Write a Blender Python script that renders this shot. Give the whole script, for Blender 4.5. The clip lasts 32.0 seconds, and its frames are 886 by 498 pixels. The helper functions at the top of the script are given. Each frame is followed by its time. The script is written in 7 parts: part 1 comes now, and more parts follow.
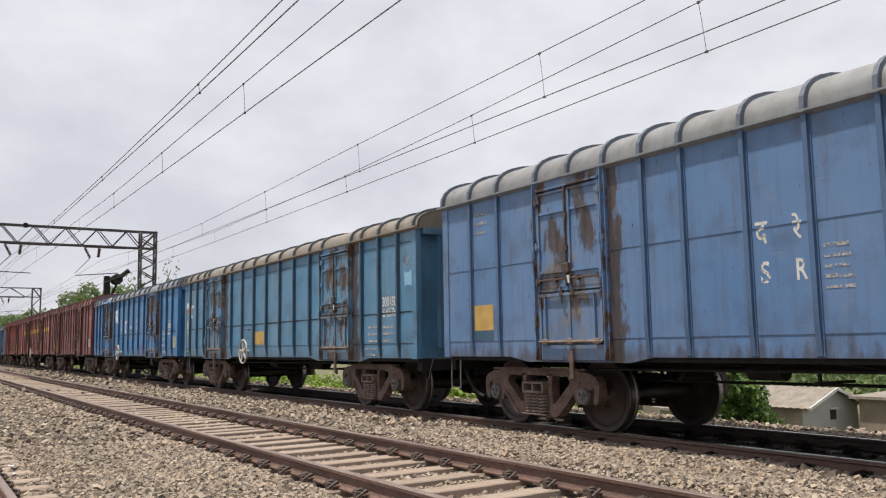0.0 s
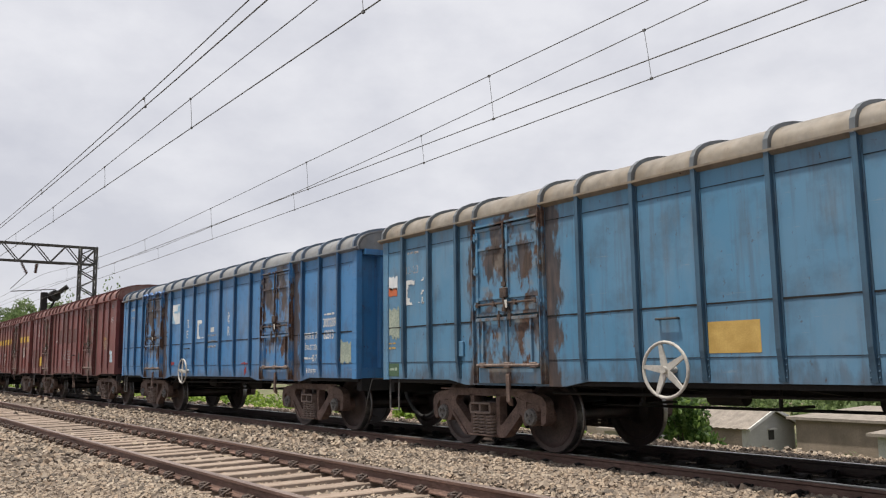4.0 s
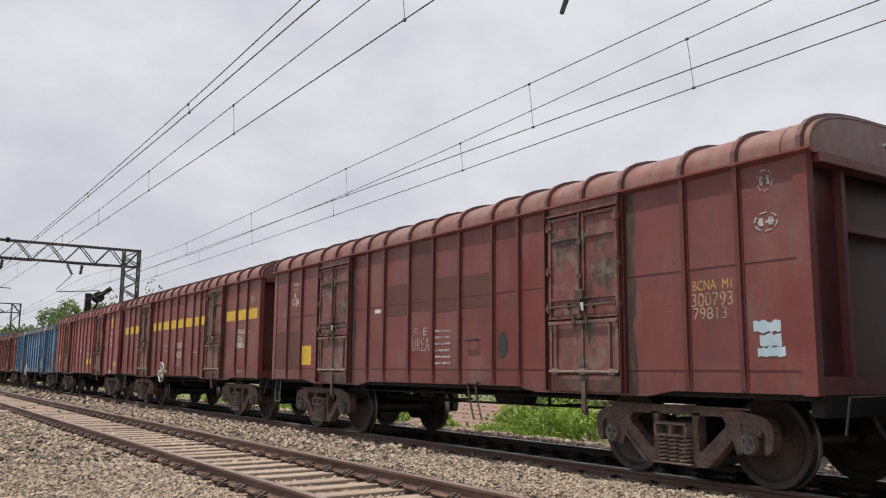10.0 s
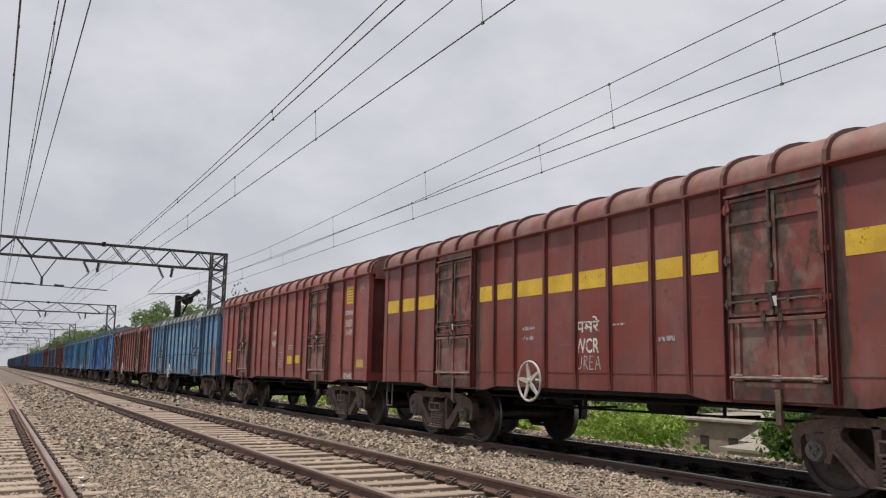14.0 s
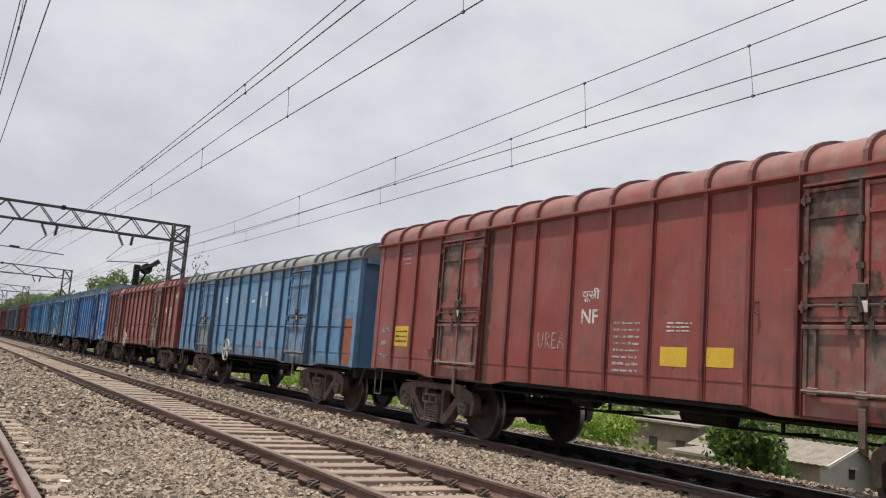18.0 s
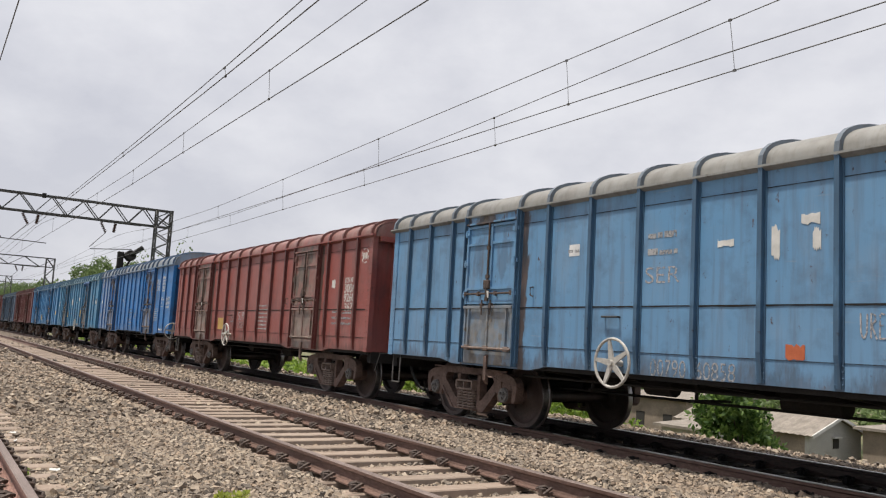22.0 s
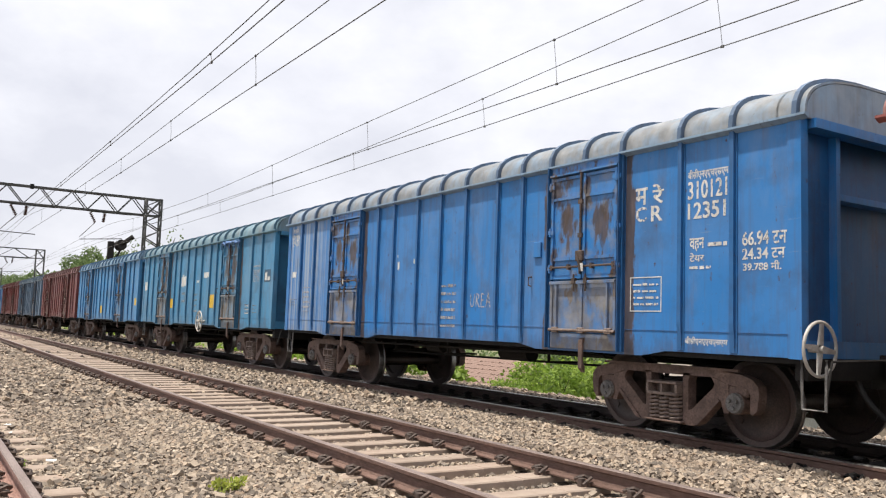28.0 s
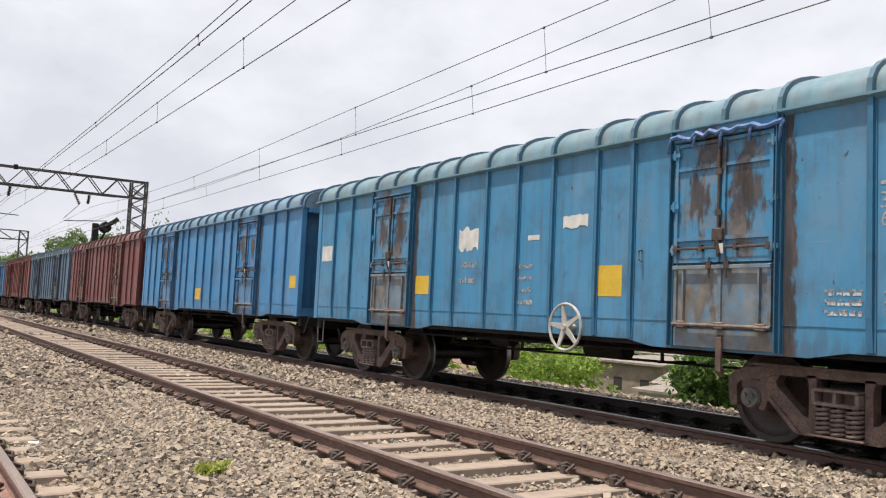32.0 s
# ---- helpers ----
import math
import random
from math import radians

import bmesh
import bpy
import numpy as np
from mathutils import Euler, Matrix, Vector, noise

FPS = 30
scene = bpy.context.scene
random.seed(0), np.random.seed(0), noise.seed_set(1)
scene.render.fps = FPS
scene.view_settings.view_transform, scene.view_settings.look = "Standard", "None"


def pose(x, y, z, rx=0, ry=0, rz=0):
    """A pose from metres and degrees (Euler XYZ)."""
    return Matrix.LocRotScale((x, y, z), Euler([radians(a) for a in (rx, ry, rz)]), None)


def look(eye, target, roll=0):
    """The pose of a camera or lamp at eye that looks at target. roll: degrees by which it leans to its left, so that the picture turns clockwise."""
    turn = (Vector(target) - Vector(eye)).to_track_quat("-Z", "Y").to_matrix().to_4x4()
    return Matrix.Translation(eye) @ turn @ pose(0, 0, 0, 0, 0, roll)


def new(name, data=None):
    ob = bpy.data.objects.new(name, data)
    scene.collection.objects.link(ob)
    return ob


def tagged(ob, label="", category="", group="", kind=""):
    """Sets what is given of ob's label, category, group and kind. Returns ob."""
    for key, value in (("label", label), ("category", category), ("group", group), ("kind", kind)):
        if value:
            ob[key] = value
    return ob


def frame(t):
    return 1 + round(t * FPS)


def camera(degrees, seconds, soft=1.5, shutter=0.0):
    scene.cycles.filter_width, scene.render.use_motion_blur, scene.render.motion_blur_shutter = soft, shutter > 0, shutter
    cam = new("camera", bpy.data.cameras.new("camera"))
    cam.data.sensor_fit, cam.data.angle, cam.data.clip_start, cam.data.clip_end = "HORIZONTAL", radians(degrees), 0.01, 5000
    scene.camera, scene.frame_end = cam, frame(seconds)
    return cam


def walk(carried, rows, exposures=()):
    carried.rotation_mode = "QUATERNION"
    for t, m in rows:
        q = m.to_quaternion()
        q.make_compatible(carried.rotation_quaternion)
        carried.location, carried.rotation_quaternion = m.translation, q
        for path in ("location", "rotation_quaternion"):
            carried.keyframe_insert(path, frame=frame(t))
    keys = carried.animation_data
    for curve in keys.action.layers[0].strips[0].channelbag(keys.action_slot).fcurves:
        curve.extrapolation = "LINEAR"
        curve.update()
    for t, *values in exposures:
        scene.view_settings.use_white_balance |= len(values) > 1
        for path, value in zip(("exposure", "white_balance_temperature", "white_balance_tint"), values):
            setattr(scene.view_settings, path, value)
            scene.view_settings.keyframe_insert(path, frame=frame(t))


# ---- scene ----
EYE = (0.0, 0.0, 1.235)
cam = camera(56.01, 32.0, soft=1.2)
PATH = [
    (0, pose(*EYE, 96.54, 0.95, -32.57)),
    (0.5, pose(*EYE, 96.55, 1.14, -32.39)),
    (1, pose(*EYE, 96.69, 1.59, -32.31)),
    (1.5, pose(*EYE, 97.60, 2.10, -32.32)),
    (2, pose(*EYE, 97.46, 2.05, -32.49)),
    (2.5, pose(*EYE, 97.48, 2.36, -32.52)),
    (4.5, pose(*EYE, 97.92, 0.38, -36.88)),
    (5, pose(*EYE, 97.88, 0.67, -36.85)),
    (5.5, pose(*EYE, 97.87, 0.74, -37.58)),
    (6, pose(*EYE, 97.90, 0.55, -37.68)),
    (6.5, pose(*EYE, 97.94, 0.53, -37.64)),
    (7, pose(*EYE, 97.93, 0.28, -37.59)),
    (7.5, pose(*EYE, 97.93, -0.10, -37.69)),
    (8, pose(*EYE, 97.95, -0.30, -36.47)),
    (8.5, pose(*EYE, 98.10, -0.59, -35.98)),
    (9, pose(*EYE, 98.24, -0.30, -35.38)),
    (9.5, pose(*EYE, 98.27, -0.48, -34.66)),
    (10, pose(*EYE, 98.37, -0.51, -33.77)),
    (10.5, pose(*EYE, 98.24, -0.24, -31.73)),
    (11, pose(*EYE, 98.32, -0.05, -29.77)),
    (11.5, pose(*EYE, 98.82, 0.10, -28.83)),
    (12, pose(*EYE, 99.30, 0.06, -28.69)),
    (12.5, pose(*EYE, 99.28, -0.12, -28.69)),
    (13, pose(*EYE, 99.21, -0.15, -28.70)),
    (13.5, pose(*EYE, 98.91, -0.59, -28.37)),
    (14, pose(*EYE, 98.48, -1.10, -28.37)),
    (14.5, pose(*EYE, 97.74, -1.96, -28.42)),
    (16.5, pose(*EYE, 97.67, -3.87, -30.67)),
    (17, pose(*EYE, 97.80, -4.09, -31.22)),
    (17.5, pose(*EYE, 97.84, -4.24, -31.15)),
    (18, pose(*EYE, 97.79, -4.58, -31.31)),
    (18.5, pose(*EYE, 97.85, -4.85, -31.40)),
    (19, pose(*EYE, 97.89, -5.13, -31.44)),
    (19.5, pose(*EYE, 98.00, -5.65, -32.29)),
    (20, pose(*EYE, 98.11, -5.55, -32.55)),
    (20.5, pose(*EYE, 98.01, -5.13, -32.37)),
    (21, pose(*EYE, 97.48, -4.13, -32.27)),
    (21.5, pose(*EYE, 96.91, -3.48, -32.15)),
    (22, pose(*EYE, 96.50, -3.28, -32.16)),
    (22.5, pose(*EYE, 96.05, -2.99, -32.16)),
    (23, pose(*EYE, 95.75, -2.50, -32.07)),
    (23.5, pose(*EYE, 95.79, -2.60, -32.09)),
    (24, pose(*EYE, 95.73, -2.55, -32.00)),
    (24.5, pose(*EYE, 95.44, -2.38, -31.97)),
    (26.5, pose(*EYE, 95.27, -1.07, -32.36)),
    (27, pose(*EYE, 95.29, -1.05, -32.36)),
    (27.5, pose(*EYE, 95.32, -1.38, -32.36)),
    (28, pose(*EYE, 95.32, -1.98, -32.61)),
    (28.5, pose(*EYE, 95.40, -2.39, -33.06)),
    (29, pose(*EYE, 95.36, -2.44, -33.18)),
    (29.5, pose(*EYE, 95.16, -2.40, -33.29)),
    (30, pose(*EYE, 94.96, -2.44, -33.56)),
    (30.5, pose(*EYE, 95.02, -2.49, -33.61)),
    (31, pose(*EYE, 95.03, -2.47, -33.67)),
    (31.5, pose(*EYE, 95.04, -2.53, -33.69)),
    (32, pose(*EYE, 94.45, -2.68, -33.59)),
]
EXPO = [(0, 0.03), (2, -0.08), (4.5, 0.0), (7, 0.05), (9, -0.03), (10, -0.1), (11, -0.18), (12, -0.32), (13, -0.33), (14.5, -0.18), (16.5, -0.12), (19, -0.12), (20, -0.16), (21, -0.1), (22.6, 0.0), (24, 0.2), (26.5, 0.38), (28, 0.33), (29, 0.15), (30, 0.1), (31, 0.22), (32, 0.2)]
walk(cam, PATH, EXPO)

# ---- light ----
SUN = Vector((-0.26, 0.06, 0.96)).normalized()
world = bpy.data.worlds.new("sky")
scene.world = world
world.use_nodes = True
wn = world.node_tree.nodes
wl = world.node_tree.links
bg = wn["Background"]
sky = wn.new("ShaderNodeTexSky")
sky.sky_type, sky.sun_disc = "NISHITA", False
sky.sun_elevation = math.asin(SUN.z)
sky.sun_rotation = math.atan2(SUN.x, SUN.y)
sky.air_density, sky.dust_density = 1.0, 3.0
tc = wn.new("ShaderNodeTexCoord")
mp = wn.new("ShaderNodeMapping")
mp.inputs["Scale"].default_value = (1.9, 1.9, 3.4)
cl = wn.new("ShaderNodeTexNoise")
cl.inputs["Scale"].default_value, cl.inputs["Detail"].default_value, cl.inputs["Roughness"].default_value = 2.9, 7, 0.56
rp = wn.new("ShaderNodeValToRGB")
rp.color_ramp.elements[0].position, rp.color_ramp.elements[0].color = 0.34, (4.34, 4.38, 4.8, 1)
rp.color_ramp.elements[1].position, rp.color_ramp.elements[1].color = 0.72, (5.66, 5.65, 5.92, 1)
mix = wn.new("ShaderNodeMixRGB")
mix.inputs[0].default_value = 0.93
wl.new(tc.outputs["Generated"], mp.inputs["Vector"])
wl.new(mp.outputs["Vector"], cl.inputs["Vector"])
east = wn.new("ShaderNodeSeparateXYZ")
lift = wn.new("ShaderNodeMath")
lift.operation = "MULTIPLY_ADD"
lift.inputs[1].default_value = 0.2
wl.new(tc.outputs["Generated"], east.inputs[0])
wl.new(east.outputs["X"], lift.inputs[0])
rise = wn.new("ShaderNodeMath")
rise.operation = "MULTIPLY_ADD"
rise.inputs[1].default_value = 0.55
wl.new(east.outputs["Z"], rise.inputs[0])
wl.new(cl.outputs["Fac"], rise.inputs[2])
low = wn.new("ShaderNodeMath")
low.operation = "ADD"
low.inputs[1].default_value = -0.17
wl.new(rise.outputs[0], low.inputs[0])
wl.new(low.outputs[0], lift.inputs[2])
wl.new(lift.outputs[0], rp.inputs["Fac"])
wl.new(sky.outputs["Color"], mix.inputs[1])
wl.new(rp.outputs["Color"], mix.inputs[2])
wl.new(mix.outputs["Color"], bg.inputs["Color"])
bg.inputs["Strength"].default_value = 0.15
sun = new("sun", bpy.data.lights.new("sun", "SUN"))
sun.data.energy, sun.data.angle, sun.data.color = 5.0, radians(2), (1.0, 0.935, 0.83)
sun.matrix_world = look((0, 0, 60), Vector((0, 0, 60)) - SUN)


# ---- materials ----
def mat(name, base, rough=0.7, metal=0.0):
    m = bpy.data.materials.new(name)
    m.use_nodes = True
    b = m.node_tree.nodes["Principled BSDF"]
    b.inputs["Base Color"].default_value = (*base, 1)
    b.inputs["Roughness"].default_value, b.inputs["Metallic"].default_value = rough, metal
    return m


class Nodes:
    """Short forms for wiring a material."""

    def __init__(self, m):
        self.t = m.node_tree
        self.b = self.t.nodes["Principled BSDF"]
        self.tc = self.t.nodes.new("ShaderNodeTexCoord")

    def link(self, a, b):
        self.t.links.new(a, b)

    def coords(self, scale=(1, 1, 1), seed=None):
        n = self.t.nodes.new("ShaderNodeMapping")
        n.inputs["Scale"].default_value = scale
        self.link(self.tc.outputs["Object"], n.inputs["Vector"])
        if seed is not None:
            c = self.t.nodes.new("ShaderNodeCombineXYZ")
            k = self.math("MULTIPLY", seed, 37.0)
            for i in range(3):
                self.link(k, c.inputs[i])
            self.link(c.outputs[0], n.inputs["Location"])
        return n.outputs["Vector"]

    def noise(self, vec, scale, detail=4.0, rough=0.55):
        n = self.t.nodes.new("ShaderNodeTexNoise")
        n.inputs["Scale"].default_value, n.inputs["Detail"].default_value, n.inputs["Roughness"].default_value = scale, detail, rough
        self.link(vec, n.inputs["Vector"])
        return n.outputs["Fac"]

    def ramp(self, fac, stops):
        n = self.t.nodes.new("ShaderNodeValToRGB")
        e = n.color_ramp.elements
        while len(e) < len(stops):
            e.new(0.5)
        for i, (p, c) in enumerate(stops):
            e[i].position, e[i].color = p, (*c, 1) if len(c) == 3 else c
        self.link(fac, n.inputs["Fac"])
        return n.outputs["Color"]

    def gate(self, fac, lo, hi):
        n = self.t.nodes.new("ShaderNodeMapRange")
        n.inputs["From Min"].default_value, n.inputs["From Max"].default_value = lo, hi
        self.link(fac, n.inputs["Value"])
        return n.outputs["Result"]

    def math(self, op, a, b):
        n = self.t.nodes.new("ShaderNodeMath")
        n.operation = op
        for i, v in enumerate((a, b)):
            if isinstance(v, (int, float)):
                n.inputs[i].default_value = v
            else:
                self.link(v, n.inputs[i])
        return n.outputs[0]

    def mix(self, fac, a, b, kind="MIX"):
        n = self.t.nodes.new("ShaderNodeMixRGB")
        n.blend_type = kind
        for i, v in enumerate((fac, a, b)):
            if isinstance(v, (int, float)):
                n.inputs[i].default_value = v
            elif isinstance(v, tuple):
                n.inputs[i].default_value = (*v, 1)
            else:
                self.link(v, n.inputs[i])
        return n.outputs["Color"]

    def bump(self, height, strength=0.3, dist=0.01):
        n = self.t.nodes.new("ShaderNodeBump")
        n.inputs["Strength"].default_value, n.inputs["Distance"].default_value = strength, dist
        self.link(height, n.inputs["Height"])
        self.link(n.outputs["Normal"], self.b.inputs["Normal"])

    def info(self, name):
        n = self.t.nodes.new("ShaderNodeObjectInfo")
        return n.outputs[name]

    def island(self):
        return self.t.nodes.new("ShaderNodeNewGeometry").outputs["Random Per Island"]

    def base(self, c):
        self.link(c, self.b.inputs["Base Color"])


def two_scale(name, dark, light, scale=8.0, fine=60.0, rough=0.8, metal=0.0, bump=0.25, dist=0.01, stretch=(1, 1, 1), speck=1.0):
    m = mat(name, light, rough, metal)
    n = Nodes(m)
    v = n.coords(stretch)
    big, small = n.noise(v, scale, 5), n.noise(v, fine, 4, 0.65)
    c = n.ramp(big, [(0.3, dark), (0.7, light)])
    c = n.mix(n.math("MULTIPLY", n.gate(small, 0.35, 0.75), speck), c, tuple(x * 0.62 for x in dark))
    n.base(c)
    n.bump(small, bump, dist)
    return m


def wagon_paint(name="wagon_paint", wear=0.0, dusty=0.0, darken=0.0, runs=(), spots=0.0, foot=0.0, bleach=None):
    """Old wagon enamel: the colour comes from each object, with fading, run-down dirt, rust and optional darkening."""
    m = mat(name, (0.1, 0.2, 0.4), 0.5)
    n = Nodes(m)
    col, seed = n.info("Color"), n.info("Alpha")
    v = n.coords((1, 1, 1), seed)
    fade = n.noise(v, 0.55, 4)
    c = n.mix(n.math("MULTIPLY", n.gate(fade, 0.35, 0.75), 0.13), col, (0.40, 0.42, 0.42))
    blot = n.noise(v, 2.1, 6, 0.6)
    c = n.mix(n.math("MULTIPLY", n.gate(blot, 0.5, 0.72), 0.42), c, (0.05, 0.045, 0.05), "MIX")
    streak = n.noise(n.coords((5.0, 5.0, 0.35), seed), 2.2, 5, 0.6)
    c = n.mix(n.math("MULTIPLY", n.gate(streak, 0.5, 0.75), 0.4), c, (0.09, 0.065, 0.05))
    pale = n.noise(n.coords((1.1, 1.1, 0.5), seed), 1.4, 6, 0.66)
    c = n.mix(n.math("MULTIPLY", n.gate(pale, 0.52, 0.72), 0.17), c, (0.33, 0.31, 0.29))
    chip = n.noise(n.coords((1, 1, 0.8), seed), 8.5, 7, 0.72)
    c = n.mix(n.math("MULTIPLY", n.gate(chip, 0.64, 0.69), 0.6), c, (0.075, 0.05, 0.04))
    scuff = n.noise(n.coords((0.5, 0.5, 6.0), seed), 3.6, 6, 0.7)
    c = n.mix(n.math("MULTIPLY", n.gate(scuff, 0.64, 0.72), 0.28), c, (0.34, 0.33, 0.31))
    if darken:
        # a nearly even multiply towards dark
        dark_noise = n.noise(n.coords((3, 3, 0.9), seed), 2.0, 5, 0.6)
        c = n.mix(n.math("MULTIPLY", n.gate(dark_noise, 0.0, 0.42), darken), c, (0.13, 0.13, 0.14), "MULTIPLY")
    rust = n.noise(n.coords((1.7, 1.7, 0.95), seed), 2.0, 6, 0.56) if wear else n.noise(n.coords((2.6, 2.6, 1.3), seed), 3.4, 7, 0.68)
    rg = n.gate(rust, 0.66 - wear, 0.705 - wear)
    c = n.mix(rg, c, n.ramp(n.noise(v, 26, 3), [(0.3, (0.035, 0.024, 0.021)), (0.7, (0.125, 0.066, 0.045))]))
    if wear:
        patch = n.noise(n.coords((1.6, 1.6, 0.8), seed), 1.5, 5, 0.62)
        c = n.mix(n.math("MULTIPLY", n.gate(patch, 0.52, 0.58), 0.9), c, n.ramp(n.noise(v, 11, 4), [(0.3, (0.035, 0.026, 0.024)), (0.7, (0.105, 0.068, 0.053))]))
        dust = n.noise(n.coords((2.2, 2.2, 2.2), seed), 1.9, 4)
        c = n.mix(n.math("MULTIPLY", n.gate(dust, 0.5, 0.66), 0.5), c, (0.23, 0.205, 0.175))
    if dusty:
        veil = n.noise(n.coords((1.7, 1.7, 1.1), seed), 2.3, 5, 0.6)
        c = n.mix(n.math("MULTIPLY", n.gate(veil, 0.25, 0.55), dusty), c, n.ramp(n.noise(v, 5, 5), [(0.35, (0.14, 0.125, 0.105)), (0.7, (0.29, 0.265, 0.23))]))
    if runs or spots or foot:
        xyz = n.t.nodes.new("ShaderNodeSeparateXYZ")
        n.link(n.tc.outputs["Object"], xyz.inputs[0])
        ragged_edge = n.noise(n.coords((3.2, 3.2, 1.1), seed), 2.4, 6, 0.62)
        tone = n.noise(n.coords((4.0, 4.0, 0.8), seed), 2.6, 5, 0.6)
        bare = n.ramp(tone, [(0.32, (0.028, 0.022, 0.02)), (0.52, (0.066, 0.046, 0.038)), (0.72, (0.118, 0.078, 0.06))])
    for y, side, wide in runs:
        away = n.math("MULTIPLY", n.math("ADD", xyz.outputs["Y"], -y), side / wide)
        inside = n.gate(away, -0.05, 0.0)
        edge = n.math("ADD", away, n.math("MULTIPLY", n.math("ADD", ragged_edge, -0.5), 2.6))
        c = n.mix(n.math("MULTIPLY", n.math("MULTIPLY", inside, n.gate(edge, 1.0, 0.72)), 0.93), c, bare)
    if spots:
        across = n.math("MULTIPLY", n.math("ADD", n.math("ABSOLUTE", xyz.outputs["Y"], 0.0), -0.34), 1.0)
        up = n.math("MULTIPLY", n.math("ADD", xyz.outputs["Z"], -2.66), 0.5)
        far = n.math("SQRT", n.math("ADD", n.math("MULTIPLY", across, across), n.math("MULTIPLY", up, up)), 0.0)
        far = n.math("ADD", far, n.math("MULTIPLY", n.math("ADD", ragged_edge, -0.5), 0.55))
        c = n.mix(n.math("MULTIPLY", n.gate(far, 0.17, 0.10), spots), c, bare)
    if foot:
        low = n.math("ADD", xyz.outputs["Z"], n.math("MULTIPLY", n.math("ADD", ragged_edge, -0.5), -1.0))
        c = n.mix(n.math("MULTIPLY", n.gate(low, 1.22, 1.02), foot), c, bare)
    if bleach is not None:
        streaks = n.noise(n.coords((5.5, 5.5, 0.10), seed), 2.4, 5, 0.6)
        rear = n.gate(n.math("ADD", xyz.outputs["Y"], n.math("MULTIPLY", n.math("ADD", ragged_edge, -0.5), 1.5)), bleach, bleach + 1.2)
        c = n.mix(n.math("MULTIPLY", n.math("MULTIPLY", n.gate(streaks, 0.42, 0.62), rear), 0.78), c, (0.36, 0.41, 0.46))
    n.base(c)
    n.b.inputs["Specular IOR Level"].default_value = 0.42
    fine = n.noise(v, 45, 3)
    rr = n.math("ADD", n.math("MULTIPLY", rg, 0.3), n.math("MULTIPLY", fine, 0.2))
    n.link(n.math("ADD", rr, 0.36), n.b.inputs["Roughness"])
    dent = n.math("ADD", n.math("MULTIPLY", n.noise(v, 1.6, 2), 1.0), n.math("MULTIPLY", fine, 0.03))
    n.bump(dent, 0.5, 0.03)
    return m


